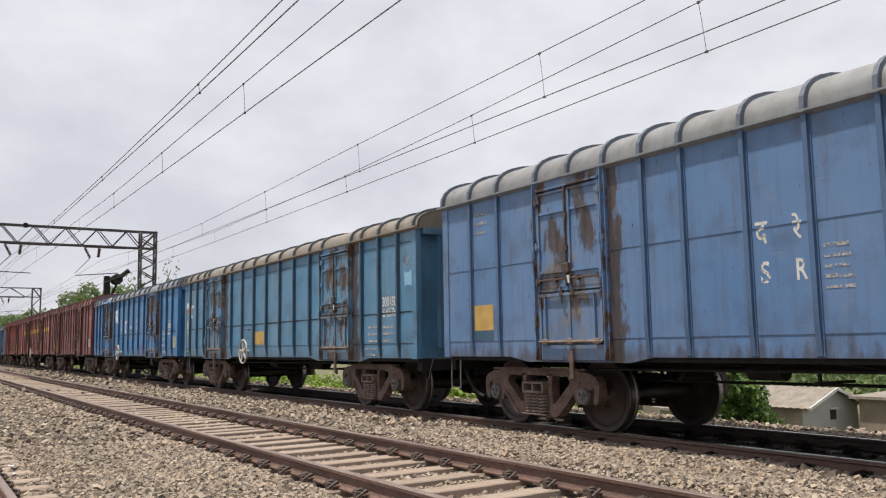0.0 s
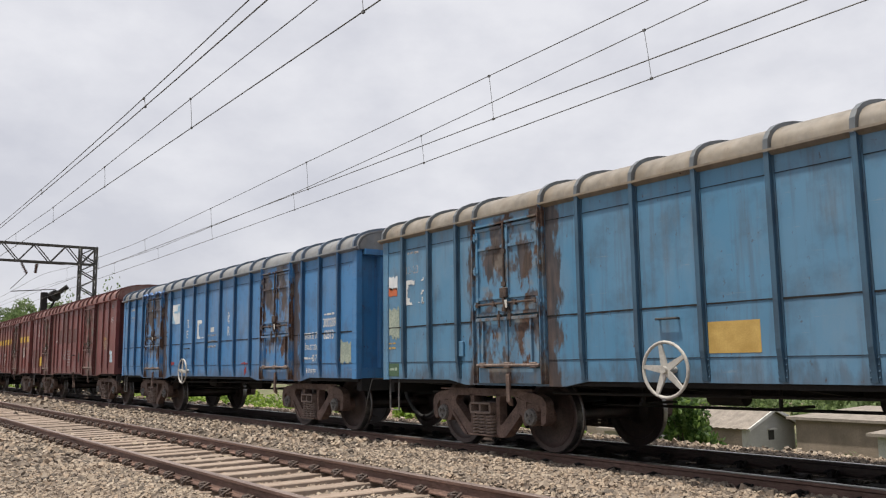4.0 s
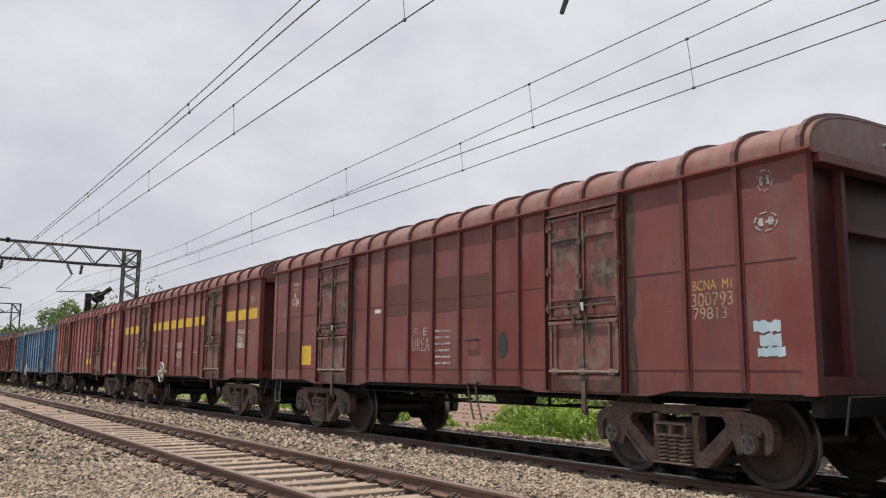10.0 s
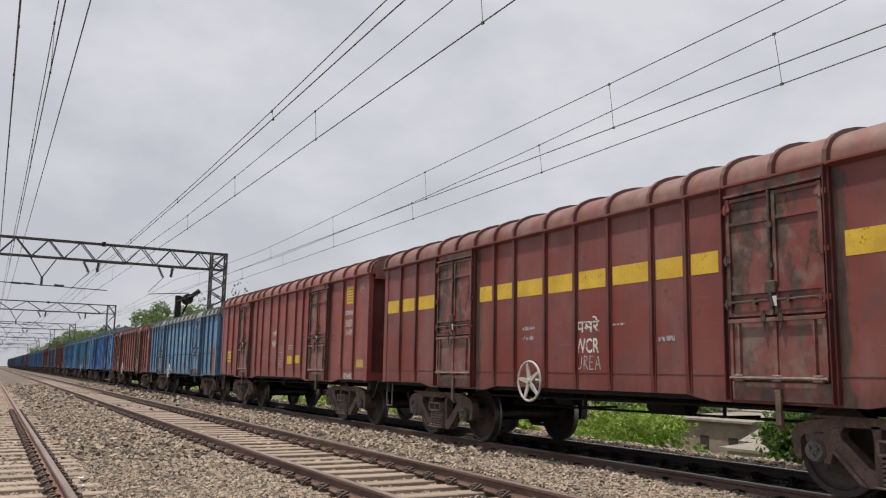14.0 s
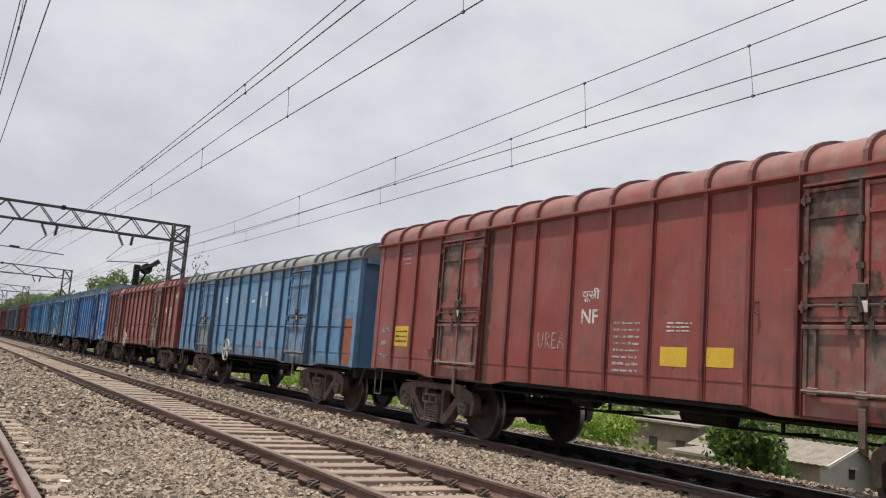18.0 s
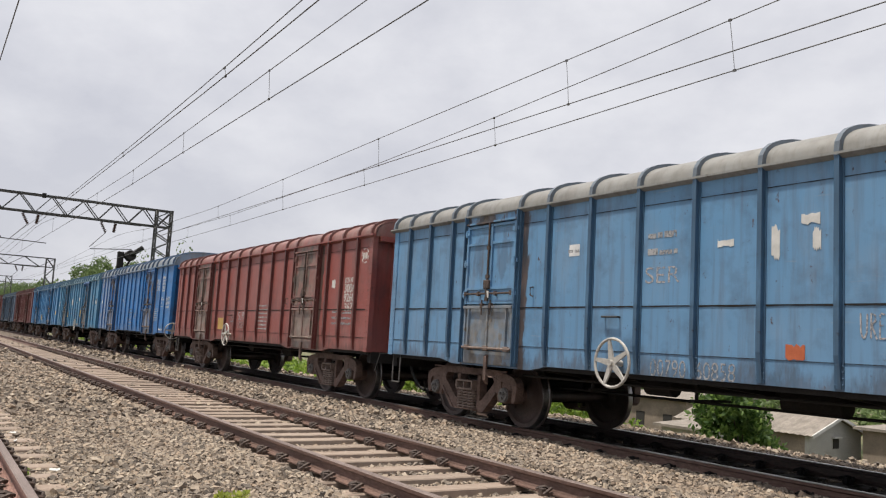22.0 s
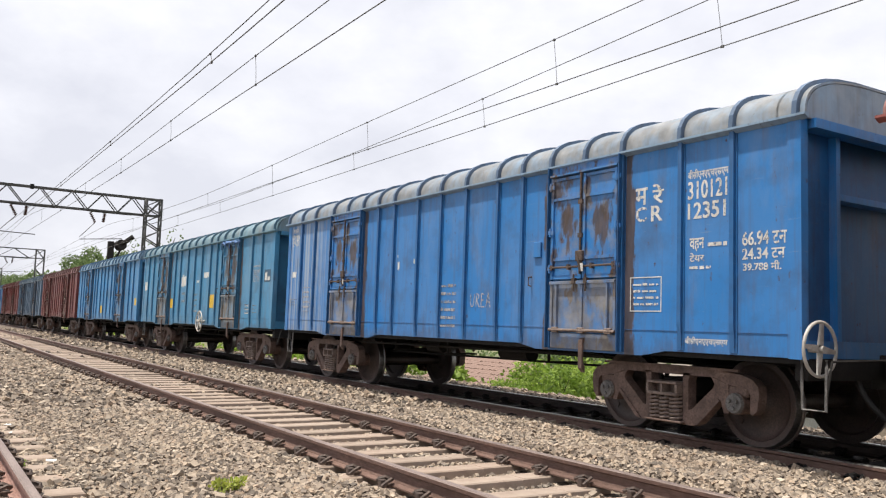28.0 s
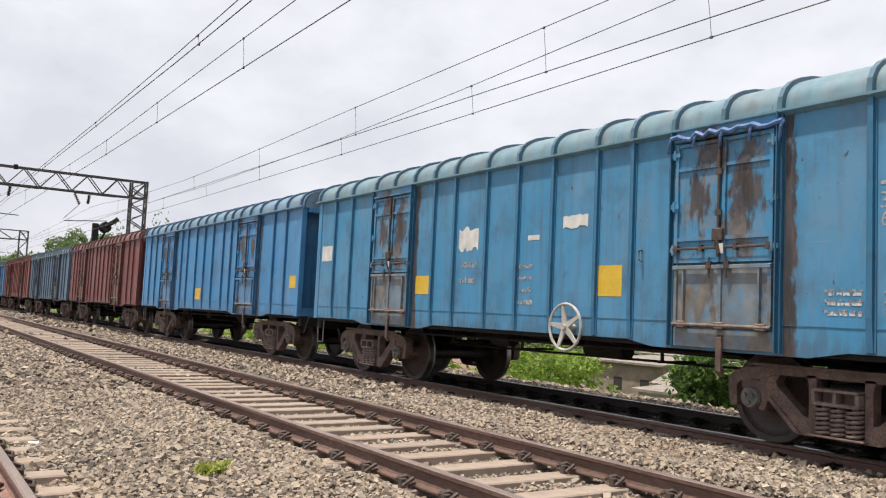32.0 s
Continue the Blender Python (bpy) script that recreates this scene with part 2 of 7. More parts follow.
M = {
    "paint": wagon_paint(),
    "short_side": wagon_paint("short_wagon_side", runs=((-4.32, -1, 0.14), (2.85, -1, 0.14), (-2.85, 1, 0.05), (4.32, 1, 0.05)), foot=0.35),
    "long_side": wagon_paint("long_wagon_side", runs=((-4.78, -1, 0.15), (3.29, -1, 0.15), (-3.29, 1, 0.06), (4.78, 1, 0.06)), foot=0.5),
    "rusty_short_side": wagon_paint("rusty_short_wagon_side", runs=((-4.32, -1, 0.22), (2.85, -1, 0.22), (-2.85, 1, 0.1), (4.32, 1, 0.1)), foot=0.6),
    "rusty_long_side": wagon_paint("rusty_long_wagon_side", runs=((-4.78, -1, 0.27), (3.29, -1, 0.27), (-3.29, 1, 0.17), (4.78, 1, 0.17)), foot=0.4),
    "bleached_side": wagon_paint("bleached_wagon_side", runs=((-4.32, -1, 0.16), (2.85, -1, 0.16), (-2.85, 1, 0.12), (4.32, 1, 0.12)), foot=0.35, bleach=4.1),
    "leaf_rusty": wagon_paint("rusty_door_leaf", 0.07, spots=0.95),
    "leaf_spotted": wagon_paint("spotted_door_leaf", 0.02, spots=0.9),
    "leaf_chipped": wagon_paint("chipped_door_leaf", 0.0, spots=0.35),
    "worn": wagon_paint("worn_paint", 0.08),
    "ruined": wagon_paint("ruined_paint", 0.13),
    "flap": wagon_paint("dusty_flap_paint", 0.025, 0.2),
    "grey_flap": wagon_paint("grey_flap_paint", 0.04, 0.75),
    # wagon paint multiplied towards dark for posts and door jambs
    "post": wagon_paint("darkened_post_paint", 0.0, 0.0, 0.62),
    # darker paint that carries the shade beside thin posts and in recessed ends
    "thin_post": wagon_paint("shaded_body_paint", 0.0, 0.0, 0.38),
    "grey_leaf": wagon_paint("grey_dusty_leaf", 0.05, 0.42),
    "light_worn": wagon_paint("light_worn_paint", 0.03),
    "roof": wagon_paint("dusty_roof_paint", 0.0, 0.4),
    "tan_roof": wagon_paint("sandy_roof_paint", 0.0, 0.72),
    "iron": two_scale("rusty_iron", (0.045, 0.034, 0.03), (0.16, 0.105, 0.08), 6, 40, 0.75),
    # roof ribs: their shadow side is put into the paint as an overall darkening
    "hoop": wagon_paint("darkened_hoop_paint", 0.0, 0.15, 0.4),
    "cast": two_scale("cast_steel", (0.083, 0.055, 0.045), (0.26, 0.172, 0.14), 5, 40, 0.75, 0.0),
    "spring": two_scale("worn_spring_steel", (0.14, 0.103, 0.086), (0.33, 0.25, 0.21), 8, 50, 0.7, 0.0),
    "galv_light": two_scale("grey_cap_steel", (0.12, 0.115, 0.11), (0.3, 0.29, 0.28), 10, 60, 0.6, 0.4),
    # grimy steel, its colour taken near black for the shade under the wagons
    "dark": two_scale("near_black_steel", (0.006, 0.0055, 0.0055), (0.022, 0.018, 0.016), 4, 40, 0.8, 0.1),
    "wheel": two_scale("wheel_steel", (0.036, 0.026, 0.024), (0.108, 0.071, 0.06), 3, 50, 0.55, 0.0),
    "tread": two_scale("bright_tread", (0.16, 0.15, 0.145), (0.32, 0.31, 0.3), 6, 50, 0.35, 0.9),
    "rail": two_scale("rail_steel", (0.13, 0.077, 0.06), (0.28, 0.175, 0.14), 2.5, 60, 0.7, 0.25, stretch=(1, 0.2, 1)),
    "red_rail": two_scale("red_rust_rail", (0.2, 0.105, 0.082), (0.38, 0.225, 0.185), 2.5, 60, 0.75, 0.0, stretch=(1, 0.2, 1)),
    # far rail under the train: its shade is put into a darker steel
    "shaded_rail": two_scale("shaded_rail_steel", (0.04, 0.028, 0.024), (0.11, 0.07, 0.056), 2.5, 60, 0.6, 0.1, stretch=(1, 0.2, 1)),
    "polished": two_scale("polished_rail_head", (0.42, 0.40, 0.38), (0.6, 0.58, 0.56), 3, 60, 0.28, 0.9, stretch=(4, 0.2, 1), speck=0.3),
    "railtop": two_scale("rail_head", (0.2, 0.15, 0.13), (0.36, 0.28, 0.245), 3, 60, 0.5, 0.3, stretch=(4, 0.2, 1)),
    "galv": two_scale("weathered_steel", (0.05, 0.05, 0.048), (0.13, 0.125, 0.12), 2, 30, 0.6, 0.4),
    "wire": two_scale("wire", (0.10, 0.098, 0.098), (0.17, 0.165, 0.16), 2, 30, 0.6, 0.2),
    "white": two_scale("white_paint", (0.50, 0.49, 0.46), (0.76, 0.75, 0.72), 5, 40, 0.55, speck=0.3),
    "dull_white": two_scale("dull_white_paint", (0.33, 0.31, 0.28), (0.60, 0.58, 0.54), 7, 40, 0.6, speck=0.5),
    "rubber": two_scale("rubber", (0.01, 0.01, 0.01), (0.025, 0.025, 0.025), 6, 50, 0.7),
    "porcelain": mat("porcelain", (0.07, 0.035, 0.03), 0.25),
}


# ---- mesh helpers ----
def box(bm, x0, x1, y0, y1, z0, z1, bevel=0.0):
    r = bmesh.ops.create_cube(bm, size=1.0, matrix=Matrix.LocRotScale(((x0 + x1) / 2, (y0 + y1) / 2, (z0 + z1) / 2), None, (abs(x1 - x0), abs(y1 - y0), abs(z1 - z0))))
    if bevel:
        es = {e for v in r["verts"] for e in v.link_edges}
        bmesh.ops.bevel(bm, geom=list(es), offset=bevel, segments=1, affect="EDGES")
    return r["verts"]


def bar(bm, a, b, w, d=None):
    """A square bar from a to b."""
    a, b = Vector(a), Vector(b)
    q = (b - a).to_track_quat("Z", "Y")
    bmesh.ops.create_cube(bm, size=1.0, matrix=Matrix.LocRotScale((a + b) / 2, q, (w, d or w, (b - a).length)))


def rod(bm, a, b, r, n=8, r2=None):
    a, b = Vector(a), Vector(b)
    q = (b - a).to_track_quat("Z", "Y")
    bmesh.ops.create_cone(bm, cap_ends=True, segments=n, radius1=r, radius2=r if r2 is None else r2, depth=(b - a).length, matrix=Matrix.LocRotScale((a + b) / 2, q, None))


def prism(bm, outline, axis, lo, hi):
    """Extrudes a closed outline of (u, v) along an axis: x gives (y, z), y gives (x, z)."""
    def at(u, v, w):
        return (w, u, v) if axis == "x" else (u, w, v) if axis == "y" else (u, v, w)
    a = [bm.verts.new(at(u, v, lo)) for u, v in outline]
    b = [bm.verts.new(at(u, v, hi)) for u, v in outline]
    n = len(a)
    for i in range(n):
        bm.faces.new((a[i], a[(i + 1) % n], b[(i + 1) % n], b[i]))
    bm.faces.new(a[::-1])
    bm.faces.new(b)


def tube(bm, pts, r, n=6):
    """A round tube along points."""
    rings = []
    for i, p in enumerate(pts):
        d = Vector(pts[min(i + 1, len(pts) - 1)]) - Vector(pts[max(i - 1, 0)])
        q = d.to_track_quat("Z", "Y")
        rings.append([bm.verts.new(Vector(p) + q @ Vector((r * math.cos(k * 2 * math.pi / n), r * math.sin(k * 2 * math.pi / n), 0))) for k in range(n)])
    for a, b in zip(rings, rings[1:]):
        for k in range(n):
            bm.faces.new((a[k], a[(k + 1) % n], b[(k + 1) % n], b[k]))
    bm.faces.new(rings[0][::-1])
    bm.faces.new(rings[-1])


def mesh_of(name, bm, *mats, smooth=False):
    bmesh.ops.recalc_face_normals(bm, faces=bm.faces)
    me = bpy.data.meshes.new(name)
    bm.to_mesh(me)
    bm.free()
    for m in mats:
        me.materials.append(m)
    if smooth:
        me.shade_smooth()
        me.set_sharp_from_angle(angle=radians(38))
    return me


def part(name, bm, material, parent, label="", smooth=False):
    """Links a bmesh, or a finished mesh, as one object under a thing or part."""
    me = mesh_of(name, bm, material, smooth=smooth) if isinstance(bm, bmesh.types.BMesh) else bm
    ob = new(name, me)
    ob.parent = parent
    if label:
        ob["label"] = label
    return ob


def thing(name, label, category, group="", kind="", at=None):
    ob = new(name)
    ob.empty_display_size = 0.2
    if at is not None:
        ob.matrix_basis = at
    return tagged(ob, label, category, group, kind)


def solid(name, bm, material, label, category="", group="", kind="", smooth=False):
    return tagged(new(name, mesh_of(name, bm, material, smooth=smooth)), label, category, group, kind)


T1, T2, T3 = -0.05, 4.61, 9.10  # track centres
HEAD = 0.873  # half the distance between rail heads


# ---- ground, ballast and tracks ----
def smooth(a, b, x):
    t = min(1.0, max(0.0, (x - a) / (b - a)))
    return t * t * (3 - 2 * t)


def bed(x, y):
    """Height of the ballast and of the ground beside it; the rail tops lie at 0."""
    z = -0.24
    z -= 0.025 * smooth(0.80, 0.70, abs(x - T2))
    z += 0.065 * smooth(1.0, 1.2, abs(x - T2)) * smooth(2.6, 1.4, abs(x - T2))
    z += 0.045 * smooth(0.9, 1.6, abs(x - T1)) * smooth(2.8, 1.9, abs(x - T1))
    z += 0.12 * smooth(5.65, 6.0, x) * smooth(8.35, 8.0, x) - 0.03 * math.exp(-((x - 6.9) / 0.35) ** 2)
    z += 0.05 * smooth(10.2, 10.6, x)
    z -= 2.4 * smooth(12.0, 16.5, x) + 0.75 * smooth(16.5, 24, x)
    z -= 0.5 * smooth(-3.5, -6.0, x)
    z += 0.03 * noise.noise((x * 0.9, y * 0.9, 0.0)) + 0.018 * noise.noise((x * 3.1, y * 3.1, 7.0))
    return z


def sheet(name, xs, ys, height, material, label, category):
    vs = [(x, y, height(x, y)) for y in ys for x in xs]
    n = len(xs)
    fs = [(j * n + i, j * n + i + 1, (j + 1) * n + i + 1, (j + 1) * n + i) for j in range(len(ys) - 1) for i in range(n - 1)]
    me = bpy.data.meshes.new(name)
    me.from_pydata(vs, [], fs)
    me.materials.append(material)
    me.shade_smooth()
    return tagged(new(name, me), label, category, kind="structure")


def earth_mat():
    m = mat("earth_and_grass", (0.2, 0.15, 0.1), 0.95)
    n = Nodes(m)
    v = n.coords()
    c = n.ramp(n.noise(v, 0.25, 6, 0.6), [(0.35, (0.21, 0.165, 0.11)), (0.5, (0.13, 0.13, 0.06)), (0.65, (0.06, 0.095, 0.025))])
    f = n.noise(v, 9, 6, 0.7)
    c = n.mix(n.math("MULTIPLY", n.gate(f, 0.4, 0.7), 0.5), c, (0.05, 0.05, 0.025))
    n.base(c)
    n.bump(f, 0.6, 0.06)
    return m


def shade_and_oil(n):
    """The train's shade, with some oil, painted near-black between the goods line's rails."""
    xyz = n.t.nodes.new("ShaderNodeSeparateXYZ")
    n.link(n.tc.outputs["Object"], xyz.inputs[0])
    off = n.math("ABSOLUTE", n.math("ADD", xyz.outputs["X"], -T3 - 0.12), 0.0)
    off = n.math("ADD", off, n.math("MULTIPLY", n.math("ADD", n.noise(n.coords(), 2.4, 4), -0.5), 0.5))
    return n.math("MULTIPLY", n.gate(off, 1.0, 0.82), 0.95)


def bed_mat():
    m = mat("ballast_fines", (0.2, 0.18, 0.15), 0.95)
    n = Nodes(m)
    v = n.coords()
    f = n.noise(v, 22, 6, 0.7)
    c = n.ramp(f, [(0.3, (0.035, 0.028, 0.023)), (0.55, (0.15, 0.12, 0.095)), (0.75, (0.31, 0.255, 0.205))])
    big = n.noise(v, 0.7, 4)
    c = n.mix(n.math("MULTIPLY", n.gate(big, 0.4, 0.7), 0.35), c, (0.19, 0.14, 0.10))
    n.base(n.mix(shade_and_oil(n), c, (0.012, 0.0105, 0.0095)))
    n.bump(f, 1.0, 0.05)
    return m


def stone_mat():
    m = mat("ballast_stone", (0.3, 0.27, 0.24), 0.9)
    n = Nodes(m)
    v = n.coords()
    c = n.ramp(n.island(), [(0.0, (0.07, 0.058, 0.05)), (0.2, (0.17, 0.14, 0.113)), (0.45, (0.285, 0.232, 0.182)), (0.7, (0.385, 0.315, 0.24)), (0.86, (0.33, 0.245, 0.175)), (1.0, (0.47, 0.40, 0.32))])
    f = n.noise(v, 60, 4, 0.6)
    c = n.mix(n.math("MULTIPLY", n.gate(f, 0.35, 0.7), 0.35), c, (0.13, 0.11, 0.09))
    big = n.noise(v, 0.8, 4)
    c = n.mix(n.math("MULTIPLY", n.gate(big, 0.45, 0.7), 0.3), c, (0.26, 0.19, 0.14))
    n.base(n.mix(shade_and_oil(n), c, (0.014, 0.012, 0.0105)))
    n.bump(f, 0.4, 0.006)
    return m


def sleeper_mat():
    m = mat("sleeper_concrete", (0.4, 0.34, 0.29), 0.9)
    n = Nodes(m)
    v = n.coords()
    r = n.info("Random")
    c = n.ramp(r, [(0.0, (0.25, 0.195, 0.155)), (0.5, (0.33, 0.262, 0.212)), (1.0, (0.30, 0.23, 0.182))])
    st = n.noise(v, 5, 6, 0.65)
    c = n.mix(n.math("MULTIPLY", n.gate(st, 0.45, 0.75), 0.55), c, (0.17, 0.115, 0.085))
    f = n.noise(v, 70, 3)
    c = n.mix(n.math("MULTIPLY", n.gate(f, 0.5, 0.8), 0.4), c, (0.12, 0.1, 0.085))
    n.base(c)
    n.bump(f, 0.35, 0.006)
    return m


# the goods line's sleepers carry the shade under the train in their colour
M.update(earth=earth_mat(), bed=bed_mat(), stone=stone_mat(), sleeper=sleeper_mat(), shaded_sleeper=two_scale("shaded_sleeper_concrete", (0.012, 0.0105, 0.0095), (0.04, 0.033, 0.028), 5, 50, 0.8))

far = [-3000, -1200, -500, -200, -90, -40, -20]
gx = far + [-10, -6, -3, 0, 6, 12, 12.6, 13.2, 13.8, 14.4, 15, 16, 17.5, 19, 22, 26, 32, 40, 55, 80, 120, 200, 500, 1200, 3000]
gy = far + [-10, 0, 6] + [10 + 2.5 * i for i in range(24)] + [80, 100, 130, 170, 230, 320, 500, 900, 1800, 3500]


def earth_height(x, y):
    if -5 < x < 12.3:
        return -1.0
    z = bed(x, y) - 0.14 if -60 < x < 60 else -3.4 if x > 0 else -0.95
    if 16 < x < 60 and y < 80:
        z += 0.12 * noise.noise((x * 0.3, y * 0.3, 3.0))
    return z


sheet("ground", gx, gy, earth_height, M["earth"], "dry earth with patchy grass beside the railway", "ground")
bx = [-5.2 + 0.2 * i for i in range(90)]
by = [-12 + 0.5 * i for i in range(110)] + [45 + 3 * i for i in range(40)] + [170 + 20 * i for i in range(26)]
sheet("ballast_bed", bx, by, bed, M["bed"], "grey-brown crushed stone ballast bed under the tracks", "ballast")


def rail_profile():
    half = [(0.075, -0.172), (0.075, -0.158), (0.022, -0.145), (0.009, -0.12), (0.009, -0.055), (0.035, -0.04), (0.036, -0.010), (0.026, 0.0)]
    return half + [(-u, v) for u, v in half[::-1]]


def rail_mesh(y0, y1, steel="rail", top="railtop"):
    bm = bmesh.new()
    prism(bm, rail_profile(), "y", y0, y1)
    bm.normal_update()
    bmesh.ops.recalc_face_normals(bm, faces=bm.faces)
    for f in bm.faces:
        if f.normal.z > 0.35 and f.calc_center_median().z > -0.03:
            f.material_index = 1
    return mesh_of("rail", bm, M[steel], M[top])


def sleeper_mesh(name="sleeper"):
    bm = bmesh.new()
    for s in (-1, 1):
        prism(bm, [(-0.14, -0.40), (0.14, -0.40), (0.122, -0.182), (-0.122, -0.182)], "x", s * 0.45, s * 1.37)
    prism(bm, [(-0.138, -0.40), (0.138, -0.40), (0.12, -0.186), (-0.12, -0.186)], "x", -0.46, 0.46)
    bmesh.ops.bevel(bm, geom=[e for e in bm.edges if abs(e.verts[0].co.z - e.verts[1].co.z) < 0.01 and e.verts[0].co.z > -0.21], offset=0.012, segments=1, affect="EDGES")
    return mesh_of("sleeper", bm, M[name])


def clip_mesh(name="iron"):
    """An elastic rail clip, its shoulder and the liner on the rail foot."""
    bm = bmesh.new()
    box(bm, -0.04, 0.03, -0.055, 0.055, -0.03, 0.012)
    box(bm, -0.085, -0.03, -0.03, 0.03, -0.035, 0.05, 0.006)
    pts = [(-0.10, -0.075, 0.0), (-0.055, -0.085, 0.035), (0.0, -0.065, 0.055), (0.035, -0.02, 0.04), (-0.02, 0.01, 0.065), (-0.07, 0.03, 0.05), (-0.06, 0.08, 0.03), (0.0, 0.085, 0.04), (0.035, 0.05, 0.022)]
    tube(bm, pts, 0.018, 5)
    return mesh_of("rail_clip", bm, M[name])


RAIL_LONG, RAIL_USED, RAIL_RED, RAIL_SHADED, SLEEPER, CLIP = rail_mesh(-40, 700), rail_mesh(-40, 700, "rail", "polished"), rail_mesh(-40, 700, "red_rail"), rail_mesh(-40, 700, "shaded_rail", "polished"), sleeper_mesh(), clip_mesh()
# sleepers and clips coloured for the shade under the train
SHADED_SLEEPER, SHADED_CLIP = sleeper_mesh("shaded_sleeper"), clip_mesh("dark")
PITCH = 0.629
for name, xc, first, last, clips, phase in (("track_1", T1, -9.0, 70, 60, 0.2), ("track_2", T2, -9.0, 90, 90, 0.0), ("track_3", T3, -9.0, 60, 40, 0.3)):
    track = thing(name, "broad-gauge railway track with rusty rails on concrete sleepers", "railway track", kind="structure", at=pose(xc, 0, 0))
    for s in (-1, 1):
        part("rail", {T1: RAIL_RED, T2: RAIL_LONG, T3: RAIL_USED if s < 0 else RAIL_SHADED}[xc], None, track, "rust-brown steel rail").matrix_basis = pose(s * HEAD, 0, 0)
    y, k = 6.52 - 24 * PITCH + phase, 0
    while y < last:
        if y > first:
            part("sleeper", SHADED_SLEEPER if xc == T3 else SLEEPER, None, track).matrix_basis = pose(random.uniform(-0.02, 0.02), y, random.uniform(-0.012, 0.006), 0, 0, random.uniform(-0.8, 0.8))
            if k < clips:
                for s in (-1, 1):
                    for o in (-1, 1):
                        part("rail_clip", SHADED_CLIP if xc == T3 else CLIP, None, track).matrix_basis = pose(s * HEAD + o * 0.085, y, -0.158, 0, 0, 0 if o < 0 else 180)
            k += 1
        y += PITCH
    bm = bmesh.new()
    while y < 260:
        box(bm, -1.37, 1.37, y - 0.125, y + 0.125, -0.35, -0.185)
        y += PITCH
    far_sleepers = part("far_sleepers", bm, M["sleeper"], track, "concrete sleepers far along the track")
    far_sleepers["kind"] = "stuff"


def stones(name, count, region, size, seed, label, arc=(-8, 64)):
    """Loose angular stones scattered on the bed."""
    rng = np.random.default_rng(seed)
    bm = bmesh.new()
    bmesh.ops.create_cube(bm, size=1.45)
    bmesh.ops.triangulate(bm, faces=bm.faces[:])
    bv = np.array([v.co[:] for v in bm.verts])
    bf = np.array([[v.index for v in f.verts] for f in bm.faces])
    bm.free()
    x0, x1, r0, r1 = region
    d = np.sqrt(rng.uniform(r0 * r0, r1 * r1, count))
    az = np.radians(rng.uniform(arc[0], arc[1], count))
    px, py = d * np.sin(az), d * np.cos(az)
    keep = (px > x0) & (px < x1)
    for xc, ph in ((T1, 0.2), (T2, 0.0), (T3, 0.3)):
        off = np.abs(px - xc)
        k = (py - (6.52 + ph)) / PITCH
        on = np.abs(k - np.round(k)) * PITCH < 0.125
        keep &= ~((off < 1.30) & on & (rng.random(count) < np.where((off > 0.95) & (xc == T2), 0.35, 0.985)))
        keep &= ~(np.abs(off - HEAD) < 0.09)
        if xc != T3:
            keep &= ~((off > 1.30) & (off < 1.42) & on & (rng.random(count) < 0.2))
    px, py = px[keep], py[keep]
    n = len(px)
    pz = np.array([bed(a, b) for a, b in zip(px, py)])
    s = size * rng.lognormal(0.0, 0.25, n)
    q = rng.normal(size=(n, 4))
    q /= np.linalg.norm(q, axis=1)[:, None]
    w, a, b, c = q.T
    R = np.stack([1 - 2 * (b * b + c * c), 2 * (a * b - c * w), 2 * (a * c + b * w), 2 * (a * b + c * w), 1 - 2 * (a * a + c * c), 2 * (b * c - a * w), 2 * (a * c - b * w), 2 * (b * c + a * w), 1 - 2 * (a * a + b * b)], 1).reshape(n, 3, 3)
    shape = bv[None] * rng.uniform(0.66, 1.14, (n, len(bv), 3)) * rng.uniform(0.6, 1.2, (n, 1, 3))
    vs = np.einsum("nij,nkj->nki", R, shape) * s[:, None, None]
    vs[:, :, 2] *= 0.85
    vs += np.stack([px, py, pz + s * rng.uniform(-0.1, 0.7, n)], 1)[:, None]
    fs = bf[None] + (np.arange(n) * len(bv))[:, None, None]
    me = bpy.data.meshes.new(name)
    me.vertices.add(n * len(bv))
    me.vertices.foreach_set("co", vs.astype(np.float32).ravel())
    me.loops.add(fs.size)
    me.loops.foreach_set("vertex_index", fs.astype(np.int32).ravel())
    me.polygons.add(fs.size // 3)
    me.polygons.foreach_set("loop_start", np.arange(0, fs.size, 3, dtype=np.int32))
    me.materials.append(M["stone"])
    me.update(calc_edges=True)
    me.shade_flat()
    return tagged(new(name, me), label, "ballast", kind="stuff")


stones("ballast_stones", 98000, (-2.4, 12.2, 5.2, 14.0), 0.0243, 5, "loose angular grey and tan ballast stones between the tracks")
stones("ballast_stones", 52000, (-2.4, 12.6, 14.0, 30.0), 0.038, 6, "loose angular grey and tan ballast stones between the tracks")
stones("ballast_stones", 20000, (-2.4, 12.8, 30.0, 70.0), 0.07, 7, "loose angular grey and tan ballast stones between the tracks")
stones("ballast_stones", 9000, (-4.0, 5.2, 0.0, 5.2), 0.034, 8, "loose angular grey and tan ballast stones between the tracks", (-180, 180))
stones("ballast_stones", 16000, (-4.6, 12.2, 5.2, 14.0), 0.05, 9, "loose angular grey and tan ballast stones between the tracks", (64, 352))


# ---- covered goods wagons ----
SIDE = 1.60  # half the body width


def roof_arc(z0, rise, half, n=16, knee=0.30):
    """Half-ellipse roof section from one gutter to the other."""
    return [(-half * math.copysign(abs(math.cos(a)) ** 0.62, math.cos(a)), z0 + rise * math.sin(a) ** 0.72) for a in (math.pi * i / n for i in range(n + 1))]


END_POST = 0.93  # from the middle of a welded wagon's end to its posts


